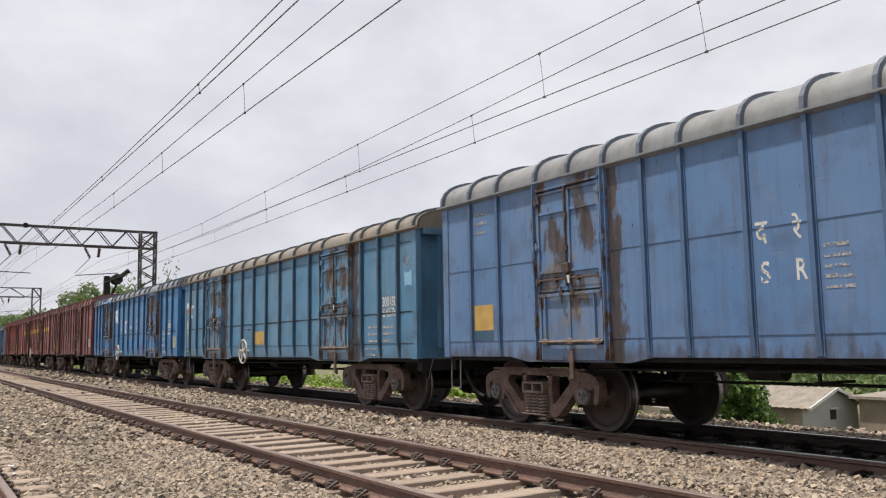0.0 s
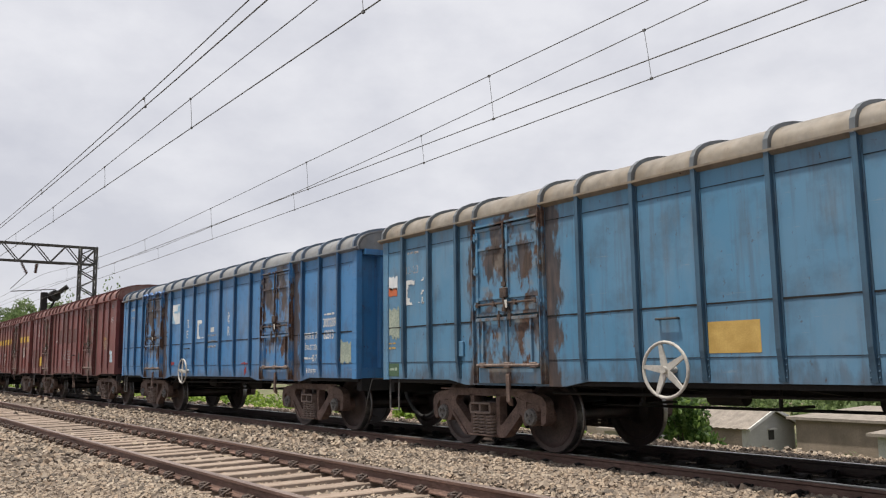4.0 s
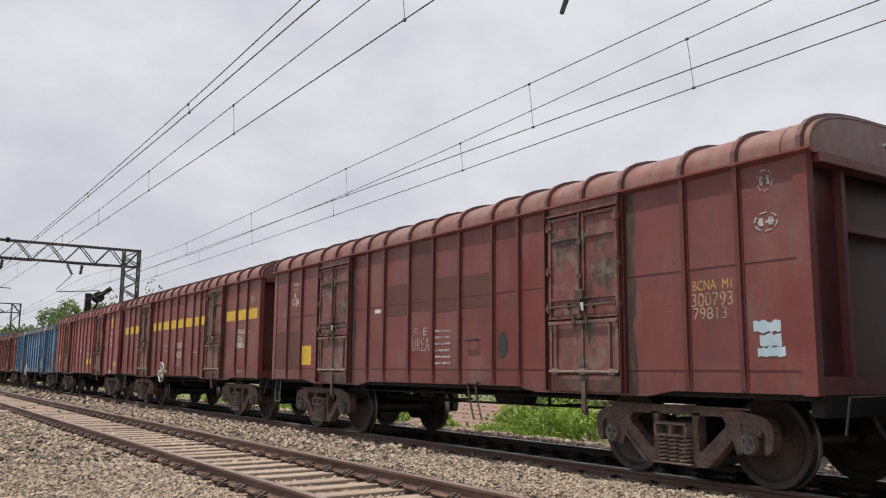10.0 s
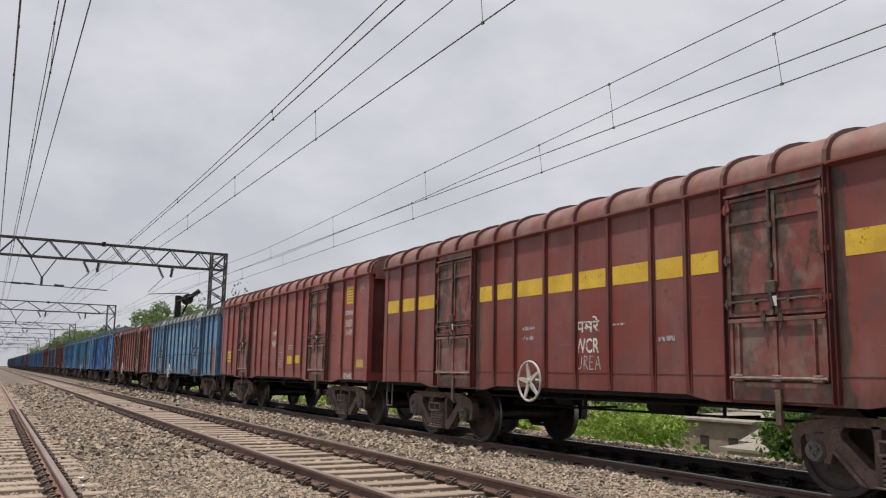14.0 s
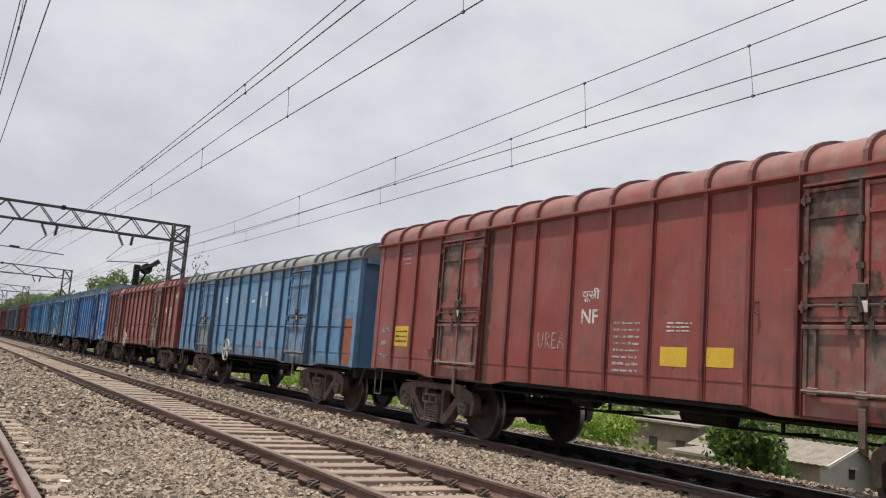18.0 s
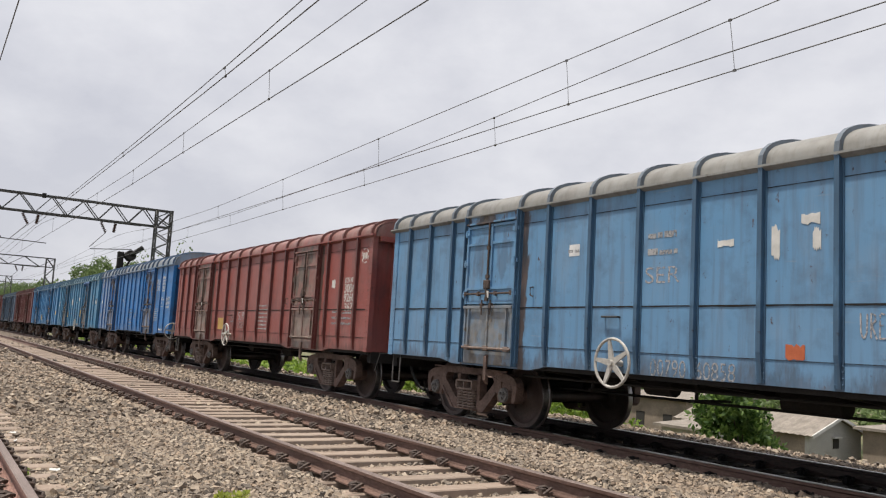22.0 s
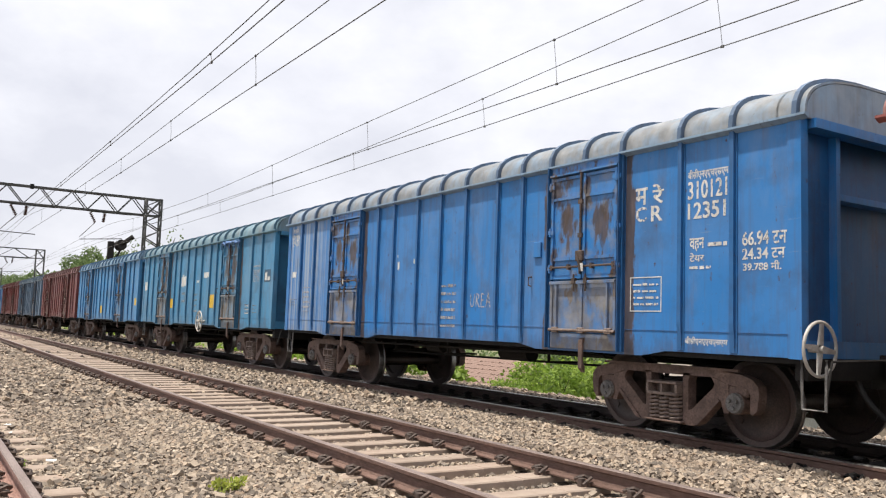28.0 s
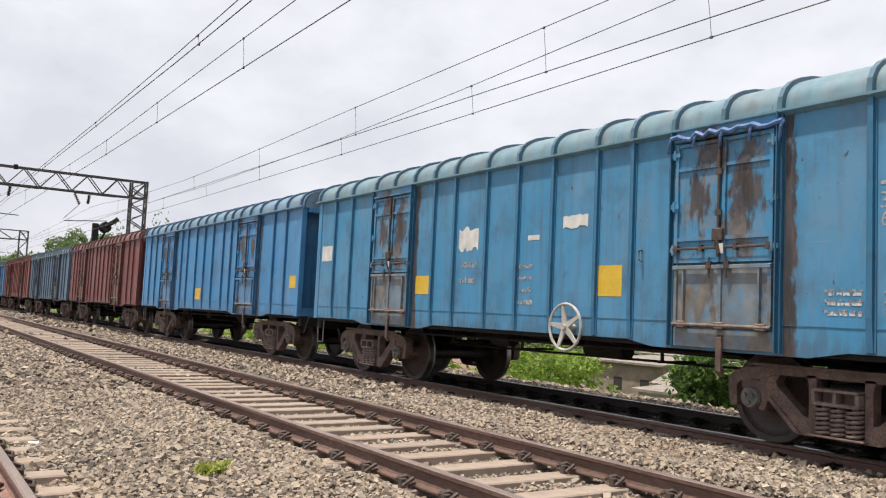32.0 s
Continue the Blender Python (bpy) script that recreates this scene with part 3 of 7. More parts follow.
class Layout:
    """Post, door and bogie distances from the middle of a wagon type."""

    def __init__(self, length, posts, doors, bogie, gutter, sill, seam, apex):
        self.bogie = bogie
        self.length, self.gutter, self.sill, self.seam, self.apex = length, gutter, sill, seam, apex
        self.posts = sorted([-p for p in posts] + [0.0] + list(posts))
        self.doors = [(-doors[1], -doors[0]), doors]
        self.cache = {}


SHORT_POSTS, SHORT_DOOR = (0.76, 1.62, 2.24, 5.22, 5.95), (2.93, 4.24)
SHORT = Layout(13.52, SHORT_POSTS, SHORT_DOOR, 4.75, 3.47, 1.04, False, 3.95)
TALL = Layout(13.52, SHORT_POSTS, SHORT_DOOR, 4.75, 3.505, 1.04, False, 4.0)
LONG = Layout(14.50, (0.89, 1.77, 2.66, 5.19, 5.91, 6.63), (3.37, 4.70), 4.97, 3.315, 1.00, True, 3.71)


def side_mesh(L):
    """One side at x = -SIDE: sheet, bottom sill that drops under the doors, and raised seams."""
    bm = bmesh.new()
    h, z0, z1 = L.length / 2, L.sill, L.gutter
    out = [(-h, z0)]
    for a, b in L.doors:
        out += [(a - 0.75, z0), (a - 0.35, z0 - 0.07), (b + 0.35, z0 - 0.07), (b + 0.75, z0)]
    out += [(h, z0), (h, z1), (-h, z1)]
    prism(bm, out, "x", -SIDE, -SIDE + 0.05)
    return mesh_of("side_wall", bm, M["long_side" if L.seam else "short_side"])


def seam_mesh(a, b, z, d):
    """A lapped sheet seam with a ragged lower lip."""
    bm = bmesh.new()
    rnd = random.Random(int(100 * z) + int(10 * a))
    n = max(2, int((b - a) / 0.12))
    ws = [d * rnd.uniform(0.55, 1.1) for _ in range(n + 1)]
    for k in range(n):
        y0, y1 = a + (b - a) * k / n, a + (b - a) * (k + 1) / n
        prism(bm, [(y0, z - ws[k]), (y1, z - ws[k + 1]), (y1, z), (y0, z)], "x", -SIDE - 0.007, -SIDE - 0.001)
    return mesh_of("sheet_seam", bm, M["dark" if d > 0.006 else "hoop"])


def post_mesh(L):
    """A pressed side post, tapered to the sheet at its foot."""
    bm = bmesh.new()
    z0, z1 = L.sill + 0.02, L.gutter
    d = 0.065 if L.seam else 0.048
    prism(bm, [(-SIDE, z0), (-SIDE - 0.02, z0), (-SIDE - d, z0 + 0.32), (-SIDE - d, z1), (-SIDE, z1)], "y", -0.028, 0.028)
    box(bm, -SIDE - 0.012, -SIDE - 0.002, -0.05, 0.05, z0, z1)
    if L.seam:
        for k in range(4):
            for s in (-1, 1):
                bmesh.ops.create_icosphere(bm, subdivisions=1, radius=0.012, matrix=Matrix.Translation((-SIDE - 0.012, s * 0.04, z0 + 0.04 + 0.06 * k)))
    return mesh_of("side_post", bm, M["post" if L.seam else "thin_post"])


def corner_mesh(L, end):
    bm = bmesh.new()
    y = end * L.length / 2
    box(bm, -SIDE - 0.014, -SIDE, y - 0.14 * end, y, L.sill - 0.01, L.gutter)
    box(bm, -SIDE - 0.014, -SIDE + 0.10, y, y + 0.014 * end, L.sill - 0.01, L.gutter)
    if L.seam:
        for k in range(22):
            for o in (0.03, 0.11):
                bmesh.ops.create_icosphere(bm, subdivisions=1, radius=0.012, matrix=Matrix.Translation((-SIDE - 0.014, y - o * end, L.sill + 0.06 + 0.106 * k)))
    return mesh_of("corner_angle", bm, M["paint"])


def roof_mesh(L):
    bm = bmesh.new()
    h = L.length / 2
    arc = roof_arc(L.gutter, L.apex - L.gutter, SIDE + 0.01, 28)
    inner = [(u * 0.985, v - 0.02) for u, v in arc]
    prism(bm, arc + inner[::-1], "y", -h - 0.06, h + 0.06)
    for s in (-1, 1):
        prism(bm, arc + inner[::-1][:1] + inner[:1], "y", s * (h - 0.28), s * (h - 0.25))
    return mesh_of("roof", bm, M["roof"], smooth=True)


def roof_end_mesh(L):
    """The arched sheet that closes the roof over the end wall at -y."""
    bm = bmesh.new()
    y = -L.length / 2
    arc = [(u * 0.98, v - 0.022) for u, v in roof_arc(L.gutter, L.apex - L.gutter, SIDE, 28)]
    prism(bm, [(SIDE * 0.98, L.gutter - 0.018)] + arc[::-1] + [(-SIDE * 0.98, L.gutter - 0.018)], "y", y - 0.052, y - 0.03)
    return mesh_of("roof_end", bm, M["roof"])


def rib_mesh(L):
    bm = bmesh.new()
    a = roof_arc(L.gutter - 0.02, L.apex - L.gutter + 0.065, SIDE + 0.075)
    b = roof_arc(L.gutter - 0.02, L.apex - L.gutter + 0.005, SIDE + 0.0)
    for (p, q), (r, s) in zip(zip(a, a[1:]), zip(b, b[1:])):
        v = [bm.verts.new((u, w, z)) for w in (-0.028, 0.028) for u, z in (p, q, s, r)]
        for f in ((0, 1, 2, 3), (7, 6, 5, 4), (0, 4, 5, 1), (3, 2, 6, 7), (0, 3, 7, 4), (1, 5, 6, 2)):
            bm.faces.new([v[i] for i in f])
    bmesh.ops.remove_doubles(bm, verts=bm.verts, dist=1e-4)
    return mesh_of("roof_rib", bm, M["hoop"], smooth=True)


def gutter_mesh(L):
    bm = bmesh.new()
    h = L.length / 2 + 0.1
    prism(bm, [(-SIDE - 0.005, L.gutter - 0.05), (-SIDE - 0.075, L.gutter - 0.012), (-SIDE - 0.075, L.gutter + 0.012), (-SIDE - 0.005, L.gutter + 0.012)], "y", -h, h)
    return mesh_of("gutter", bm, M["paint"])


def end_mesh(L):
    """The end wall at -y, set back under the roof; the middle bay of the welded kind lies deeper between two posts."""
    bm = bmesh.new()
    y = -L.length / 2
    top = [(u * 0.96, v - 0.03) for u, v in roof_arc(L.gutter, L.apex - L.gutter, SIDE)][::-1]
    if L.seam:
        prism(bm, [(-SIDE + 0.051, L.sill), (SIDE - 0.051, L.sill), (SIDE - 0.051, L.gutter)] + top + [(-SIDE + 0.051, L.gutter)], "y", y + 0.05, y + 0.09)
    else:
        half = [(END_POST, y + 0.235), (END_POST, y + 0.10), (SIDE - 0.051, y + 0.10), (SIDE - 0.051, y + 0.13), (END_POST + 0.03, y + 0.13), (END_POST + 0.03, y + 0.265)]
        prism(bm, half + [(-u, v) for u, v in half[::-1]], "z", L.sill, L.gutter - 0.03)
    # the recessed end's shade, over some dirt, is put into its paint
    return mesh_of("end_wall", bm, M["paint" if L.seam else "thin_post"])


def end_beam_mesh(L, z0, z1, out, half):
    bm = bmesh.new()
    y = -L.length / 2
    box(bm, -half, half, y - out, y + (0.048 if L.seam else 0.098), z0, z1)
    return mesh_of("end_beam", bm, M["paint"])


def end_post_mesh(L):
    bm = bmesh.new()
    y = -L.length / 2
    if L.seam:
        box(bm, -0.045, 0.045, y - 0.07, y + 0.048, L.sill + 0.181, L.gutter - 0.125)
    else:
        box(bm, -0.035, 0.035, y + 0.012, y + 0.234, L.sill + 0.181, L.gutter - 0.125)
    return mesh_of("end_post", bm, M["paint"])


def end_rail_mesh(L):
    """The cross rail between the two end posts."""
    bm = bmesh.new()
    y = -L.length / 2
    box(bm, -END_POST + 0.036, END_POST - 0.036, y + 0.06, y + 0.234, 2.72, 2.79)
    return mesh_of("end_rail", bm, M["paint"])


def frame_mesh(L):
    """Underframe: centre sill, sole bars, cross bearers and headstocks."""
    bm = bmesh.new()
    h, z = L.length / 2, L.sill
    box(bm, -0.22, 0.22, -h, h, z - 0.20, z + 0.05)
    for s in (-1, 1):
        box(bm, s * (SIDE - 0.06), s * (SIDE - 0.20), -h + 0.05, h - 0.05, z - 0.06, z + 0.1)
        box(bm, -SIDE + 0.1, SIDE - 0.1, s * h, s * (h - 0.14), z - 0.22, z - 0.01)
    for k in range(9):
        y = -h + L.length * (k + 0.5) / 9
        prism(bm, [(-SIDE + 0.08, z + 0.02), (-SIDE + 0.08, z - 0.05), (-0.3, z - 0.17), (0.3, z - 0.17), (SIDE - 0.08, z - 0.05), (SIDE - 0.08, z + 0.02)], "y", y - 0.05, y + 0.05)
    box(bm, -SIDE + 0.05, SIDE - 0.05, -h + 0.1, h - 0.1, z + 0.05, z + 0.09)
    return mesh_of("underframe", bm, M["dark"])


def brake_rig_mesh(L):
    """Air reservoir, brake cylinder, levers and pull rods under the floor."""
    bm = bmesh.new()
    z = L.sill - 0.19
    rod(bm, (-0.55, -1.2, z), (-0.55, -0.45, z), 0.135, 14)
    rod(bm, (-0.9, 0.9, z + 0.03), (-0.9, 1.35, z + 0.03), 0.11, 14)
    rod(bm, (-0.9, 1.35, z + 0.03), (-0.9, 1.9, z + 0.03), 0.03, 8)
    for x, zz in ((-1.25, L.sill - 0.12), (-0.5, z - 0.1), (0.6, z)):
        rod(bm, (x, -3.6, zz), (x, 3.6, zz - 0.05), 0.018, 6)
    for y in (-2.4, 0.3, 2.1):
        bar(bm, (-1.2, y, L.sill - 0.02), (-1.2, y, L.sill - 0.26), 0.04, 0.025)
        box(bm, -1.26, -0.6, y - 0.02, y + 0.02, L.sill - 0.28, L.sill - 0.25)
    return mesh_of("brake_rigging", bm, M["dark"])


def leaf_mesh(side, w, z0, z1):
    """An upper door leaf with its pressed frame, cross battens and hinges."""
    bm = bmesh.new()
    x = -SIDE - 0.03
    a, b = (-w / 2, -0.008) if side < 0 else (0.008, w / 2)
    box(bm, x - 0.012, x + 0.02, a, b, z0, z1)
    for y in (a, b - 0.045):
        box(bm, x - 0.04, x - 0.012, y, y + 0.045, z0, z1)
    for z in (z0, z0 + (z1 - z0) * 0.18, z1 - 0.32, z1 - 0.045):
        box(bm, x - 0.034, x - 0.012, a + 0.046, b - 0.046, z, z + 0.04)
    hy = a if side < 0 else b
    for z in (z0 + 0.12, z0 + 0.62, z1 - 0.15):
        box(bm, x - 0.055, x - 0.035, hy - 0.07, hy + 0.07, z, z + 0.055)
        rod(bm, (x - 0.05, hy, z - 0.03), (x - 0.05, hy, z + 0.085), 0.02, 8)
    return mesh_of("door_leaf", bm, M["worn"])


def flap_mesh(w, z0, z1):
    """The lower flap: one pressed sheet with five upright ribs."""
    bm = bmesh.new()
    x = -SIDE - 0.035
    ribs = [(-w / 2, 0.05, 0.034), (-w / 2 + 0.13, 0.028, 0.05), (-0.02, 0.05, 0.034), (w / 2 - 0.158, 0.028, 0.05), (w / 2 - 0.05, 0.05, 0.034)]
    front = []
    for y, b, d in ribs:
        front += [(x - 0.012, y), (x - d, y + 0.003), (x - d, y + b - 0.003), (x - 0.012, y + b)]
    prism(bm, [(x + 0.02, -w / 2), *front, (x + 0.02, w / 2)], "z", z0, z1)
    return mesh_of("lower_flap", bm, M["flap"])


def flap_rail_mesh(w, z1):
    bm = bmesh.new()
    x = -SIDE - 0.035
    box(bm, x - 0.058, x - 0.035, -w / 2, w / 2, z1 - 0.05, z1 - 0.008, 0.004)
    return mesh_of("flap_rail", bm, M["flap"])


def hinge_rod_mesh(w, z0):
    """The long hinge at the foot of the lower flap, with its knuckles."""
    bm = bmesh.new()
    x = -SIDE - 0.035
    for k in range(3):
        y = -w / 2 + 0.12 + (w - 0.24) * k / 2
        box(bm, x - 0.055, x - 0.0125, y - 0.06, y + 0.06, z0 - 0.05, z0 + 0.025, 0.008)
    rod(bm, (x - 0.04, -w / 2, z0 - 0.015), (x - 0.04, w / 2, z0 - 0.015), 0.02, 8)
    return mesh_of("hinge_rod", bm, M["spring"])


def jamb_mesh(L):
    bm = bmesh.new()
    z0, z1 = L.sill - 0.04, L.gutter - 0.011
    prism(bm, [(-SIDE - 0.001, 0.0), (-SIDE - 0.05, 0.0), (-SIDE - 0.05, 0.03), (-SIDE - 0.10, 0.03), (-SIDE - 0.10, 0.045), (-SIDE - 0.05, 0.045), (-SIDE - 0.05, 0.07), (-SIDE - 0.001, 0.07)], "z", z0, z1)
    if L.seam:
        for k in range(24):
            z = z0 + 0.05 + 0.1 * k
            box(bm, -SIDE - 0.06, -SIDE - 0.05, 0.006, 0.024, z - 0.009, z + 0.009)
            box(bm, -SIDE - 0.06, -SIDE - 0.05, 0.049, 0.066, z + 0.03, z + 0.048)
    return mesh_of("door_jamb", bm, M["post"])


def lintel_mesh(w, L):
    bm = bmesh.new()
    z = L.gutter
    prism(bm, [(-SIDE - 0.001, z - 0.16), (-SIDE - 0.045, z - 0.16), (-SIDE - 0.09, z - 0.15), (-SIDE - 0.09, z - 0.125), (-SIDE - 0.045, z - 0.12), (-SIDE - 0.045, z - 0.011), (-SIDE - 0.001, z - 0.011)], "y", -w / 2, w / 2)
    return mesh_of("lintel", bm, M["worn"])


def threshold_mesh(w, L):
    bm = bmesh.new()
    box(bm, -SIDE - 0.03, -SIDE - 0.001, -w / 2, w / 2, L.sill - 0.04, L.sill + 0.17, 0.006)
    return mesh_of("door", bm, M["flap"])


def latch_mesh(L):
    bm = bmesh.new()
    x, z = -SIDE - 0.085, L.gutter
    rod(bm, (x, 0.02, L.sill + 0.95), (x, 0.02, z - 0.16), 0.016, 8)
    for k in (0.55, 1.0, 1.35):
        box(bm, x - 0.012, x + 0.03, -0.02, 0.06, z - k - 0.03, z - k + 0.03)
    box(bm, x - 0.03, x + 0.02, -0.05, 0.09, L.sill + 1.12, L.sill + 1.26, 0.01)
    bar(bm, (x - 0.02, 0.03, L.sill + 1.2), (x - 0.035, -0.03, L.sill + 0.98), 0.035, 0.02)
    for y in (-0.10, 0.13):
        rod(bm, (x - 0.005, y, L.sill + 0.95), (x - 0.005, y, L.sill + 0.72), 0.012, 6)
        box(bm, x - 0.02, x + 0.03, y - 0.03, y + 0.03, L.sill + 0.82, L.sill + 0.90)
    return mesh_of("latch", bm, M["iron"])


def hasp_bar_mesh(w, L):
    bm = bmesh.new()
    x, z = -SIDE - 0.085, L.sill + 1.05
    rod(bm, (x, -w / 2, z), (x, w / 2, z), 0.015, 6)
    for y in (-w / 2 + 0.04, -0.2, 0.25, w / 2 - 0.05):
        box(bm, x - 0.014, x + 0.03, y - 0.02, y + 0.02, z - 0.035, z + 0.035)
    return mesh_of("hasp_bar", bm, M["iron"])


def tag_mesh(L):
    bm = bmesh.new()
    box(bm, -SIDE - 0.112, -SIDE - 0.106, -0.07, 0.0, L.sill + 0.98, L.sill + 1.09)
    return mesh_of("seal_tag", bm, M["white"])


def stop_mesh(L):
    """The steel strap that props the lowered flap, hanging below the sill."""
    bm = bmesh.new()
    prism(bm, [(-SIDE - 0.02, L.sill + 0.12), (-SIDE - 0.07, L.sill + 0.08), (-SIDE - 0.07, L.sill - 0.28), (-SIDE - 0.01, L.sill - 0.34), (-SIDE - 0.01, L.sill - 0.26), (-SIDE - 0.04, L.sill - 0.22), (-SIDE - 0.04, L.sill + 0.05)], "y", -0.035, 0.035)
    return mesh_of("flap_strap", bm, M["cast"])


# -- bogie --
def side_frame_mesh():
    """Cast truss side frame with two triangular windows, the spring opening and the axle-box jaws."""
    bm = bmesh.new()
    x0, x1 = -1.31, -1.17

    def strip(*pts):
        prism(bm, pts, "x", x0, x1)
    strip((-1.30, 0.60), (-1.29, 0.70), (-1.22, 0.77), (-1.08, 0.815), (-0.6, 0.87), (0.6, 0.87), (1.08, 0.815), (1.22, 0.77), (1.29, 0.70), (1.30, 0.60), (1.19, 0.61), (1.15, 0.665), (0.9, 0.70), (0.70, 0.765), (-0.70, 0.765), (-0.9, 0.70), (-1.15, 0.665), (-1.19, 0.61))
    for s in (-1, 1):
        strip((s * 1.19, 0.61), (s * 1.30, 0.60), (s * 1.275, 0.44), (s * 1.22, 0.39), (s * 1.185, 0.41))
        strip((s * 0.90, 0.70), (s * 0.91, 0.38), (s * 0.84, 0.38), (s * 0.79, 0.52), (s * 0.48, 0.215), (s * 0.41, 0.185), (s * 0.33, 0.185), (s * 0.33, 0.36), (s * 0.385, 0.375), (s * 0.69, 0.645), (s * 0.71, 0.69), (s * 0.68, 0.735), (s * 0.66, 0.77))
        strip((s * 0.25, 0.79), (s * 0.36, 0.79), (s * 0.345, 0.745), (s * 0.33, 0.70), (s * 0.33, 0.185), (s * 0.25, 0.185))
    strip((-0.25, 0.185), (0.25, 0.185), (0.25, 0.225), (-0.25, 0.225))
    box(bm, x0 - 0.09, x0, -0.29, 0.29, 0.20, 0.222, 0.006)
    box(bm, x0 - 0.025, x0 + 0.001, -1.05, 1.05, 0.845, 0.872)
    for s in (-1, 1):
        prism(bm, [(s * 0.40, 0.19), (s * 0.48, 0.205), (s * 0.80, 0.51), (s * 0.76, 0.53)], "x", x0 - 0.025, x0 + 0.001)
    return mesh_of("side_frame", bm, M["cast"])


def spring_mesh():
    bm = bmesh.new()
    pts = []
    for i in range(6 * 10 + 1):
        a = i * 2 * math.pi / 10
        pts.append((0.074 * math.cos(a), 0.074 * math.sin(a), 0.225 + 0.27 * i / 60))
    tube(bm, pts, 0.017, 6)
    rod(bm, (0, 0, 0.215), (0, 0, 0.51), 0.03, 8)
    return mesh_of("coil_spring", bm, M["spring"], smooth=True)


def bolster_end_mesh():
    """The light-worn bolster end over the springs, with its two pockets."""
    bm = bmesh.new()
    x = -1.41
    box(bm, x, -1.15, -0.235, 0.235, 0.51, 0.545, 0.006)
    box(bm, x, -1.15, -0.235, 0.235, 0.645, 0.675, 0.006)
    for y in (-0.225, 0.0, 0.225):
        box(bm, x, -1.20, y - 0.018, y + 0.018, 0.546, 0.644)
    box(bm, -1.27, -1.20, -0.2, 0.2, 0.546, 0.644)
    return mesh_of("bolster_end", bm, M["spring"])


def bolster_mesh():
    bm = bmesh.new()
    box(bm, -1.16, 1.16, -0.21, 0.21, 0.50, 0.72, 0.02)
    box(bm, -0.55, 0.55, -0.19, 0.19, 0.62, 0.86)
    # near-black, so the shade behind the side frames is in the bolster's colour
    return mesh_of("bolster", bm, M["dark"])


def axle_box_mesh():
    bm = bmesh.new()
    rod(bm, (-0.95, 0, 0.5), (-1.32, 0, 0.5), 0.125, 16)
    box(bm, -1.30, -1.16, -0.15, 0.15, 0.57, 0.70, 0.02)
    return mesh_of("axle_box", bm, M["cast"])


def axle_cap_mesh():
    bm = bmesh.new()
    rod(bm, (-1.315, 0, 0.5), (-1.355, 0, 0.5), 0.118, 16, 0.105)
    for k in range(3):
        a = k * 2.094 + 0.5
        rod(bm, (-1.35, 0.055 * math.cos(a), 0.5 + 0.055 * math.sin(a)), (-1.382, 0.055 * math.cos(a), 0.5 + 0.055 * math.sin(a)), 0.024, 6)
    return mesh_of("axle_cap", bm, M["galv_light"])


def wheelset_mesh():
    """Two wheels turned as one profile with their axle."""
    bm = bmesh.new()
    half = [(-0.95, 0.0), (-0.96, 0.10), (-0.955, 0.13), (-0.92, 0.16), (-0.895, 0.20), (-0.885, 0.36), (-0.91, 0.415), (-0.935, 0.43), (-0.94, 0.492), (-0.93, 0.499), (-0.835, 0.503), (-0.822, 0.515), (-0.815, 0.528), (-0.80, 0.525), (-0.795, 0.43), (-0.84, 0.40), (-0.85, 0.2), (-0.80, 0.15), (-0.78, 0.085)]
    prof = half + [(-x, r) for x, r in half[::-1]]
    n, last = 36, len(half)
    rings = [[bm.verts.new((x, r * math.cos(2 * math.pi * k / n), r * math.sin(2 * math.pi * k / n))) for k in range(n)] if r > 0 else [bm.verts.new((x, 0, 0))] for x, r in prof]
    for i, (a, b) in enumerate(zip(rings, rings[1:])):
        for k in range(n):
            k2 = (k + 1) % n
            f = bm.faces.new((a[k], b[k], b[k2], a[k2]) if len(a) > 1 and len(b) > 1 else (a[0], b[k], b[k2]) if len(a) == 1 else (a[k], b[0], a[k2]))
            j = i if i < last else 2 * last - 2 - i
            f.material_index = 1 if j in (8, 9, 10) else 0
    for s in (-1, 1):
        for r, a in ((0.33, 0.4), (0.30, 2.6)):
            y, z = r * math.cos(a), r * math.sin(a)
            box(bm, s * 0.88, s * 0.90, y - 0.03, y + 0.03, z - 0.015, z + 0.015)
    return mesh_of("wheelset", bm, M["wheel"], M["tread"], smooth=True)


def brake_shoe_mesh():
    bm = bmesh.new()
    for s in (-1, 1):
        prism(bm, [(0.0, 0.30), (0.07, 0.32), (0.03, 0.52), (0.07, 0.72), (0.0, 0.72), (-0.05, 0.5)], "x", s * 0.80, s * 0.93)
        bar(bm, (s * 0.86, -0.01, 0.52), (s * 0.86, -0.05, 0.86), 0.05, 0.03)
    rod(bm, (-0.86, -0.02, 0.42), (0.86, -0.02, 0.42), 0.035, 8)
    # two added blocks fill the gap between the wheels with shade-like dark
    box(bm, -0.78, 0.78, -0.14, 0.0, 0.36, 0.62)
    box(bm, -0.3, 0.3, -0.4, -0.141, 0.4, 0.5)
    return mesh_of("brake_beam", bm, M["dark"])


SF, SPRING, BOLSTER, AXLEBOX, WHEELSET, SHOE, BEND, CAP = side_frame_mesh(), spring_mesh(), bolster_mesh(), axle_box_mesh(), wheelset_mesh(), brake_shoe_mesh(), bolster_end_mesh(), axle_cap_mesh()


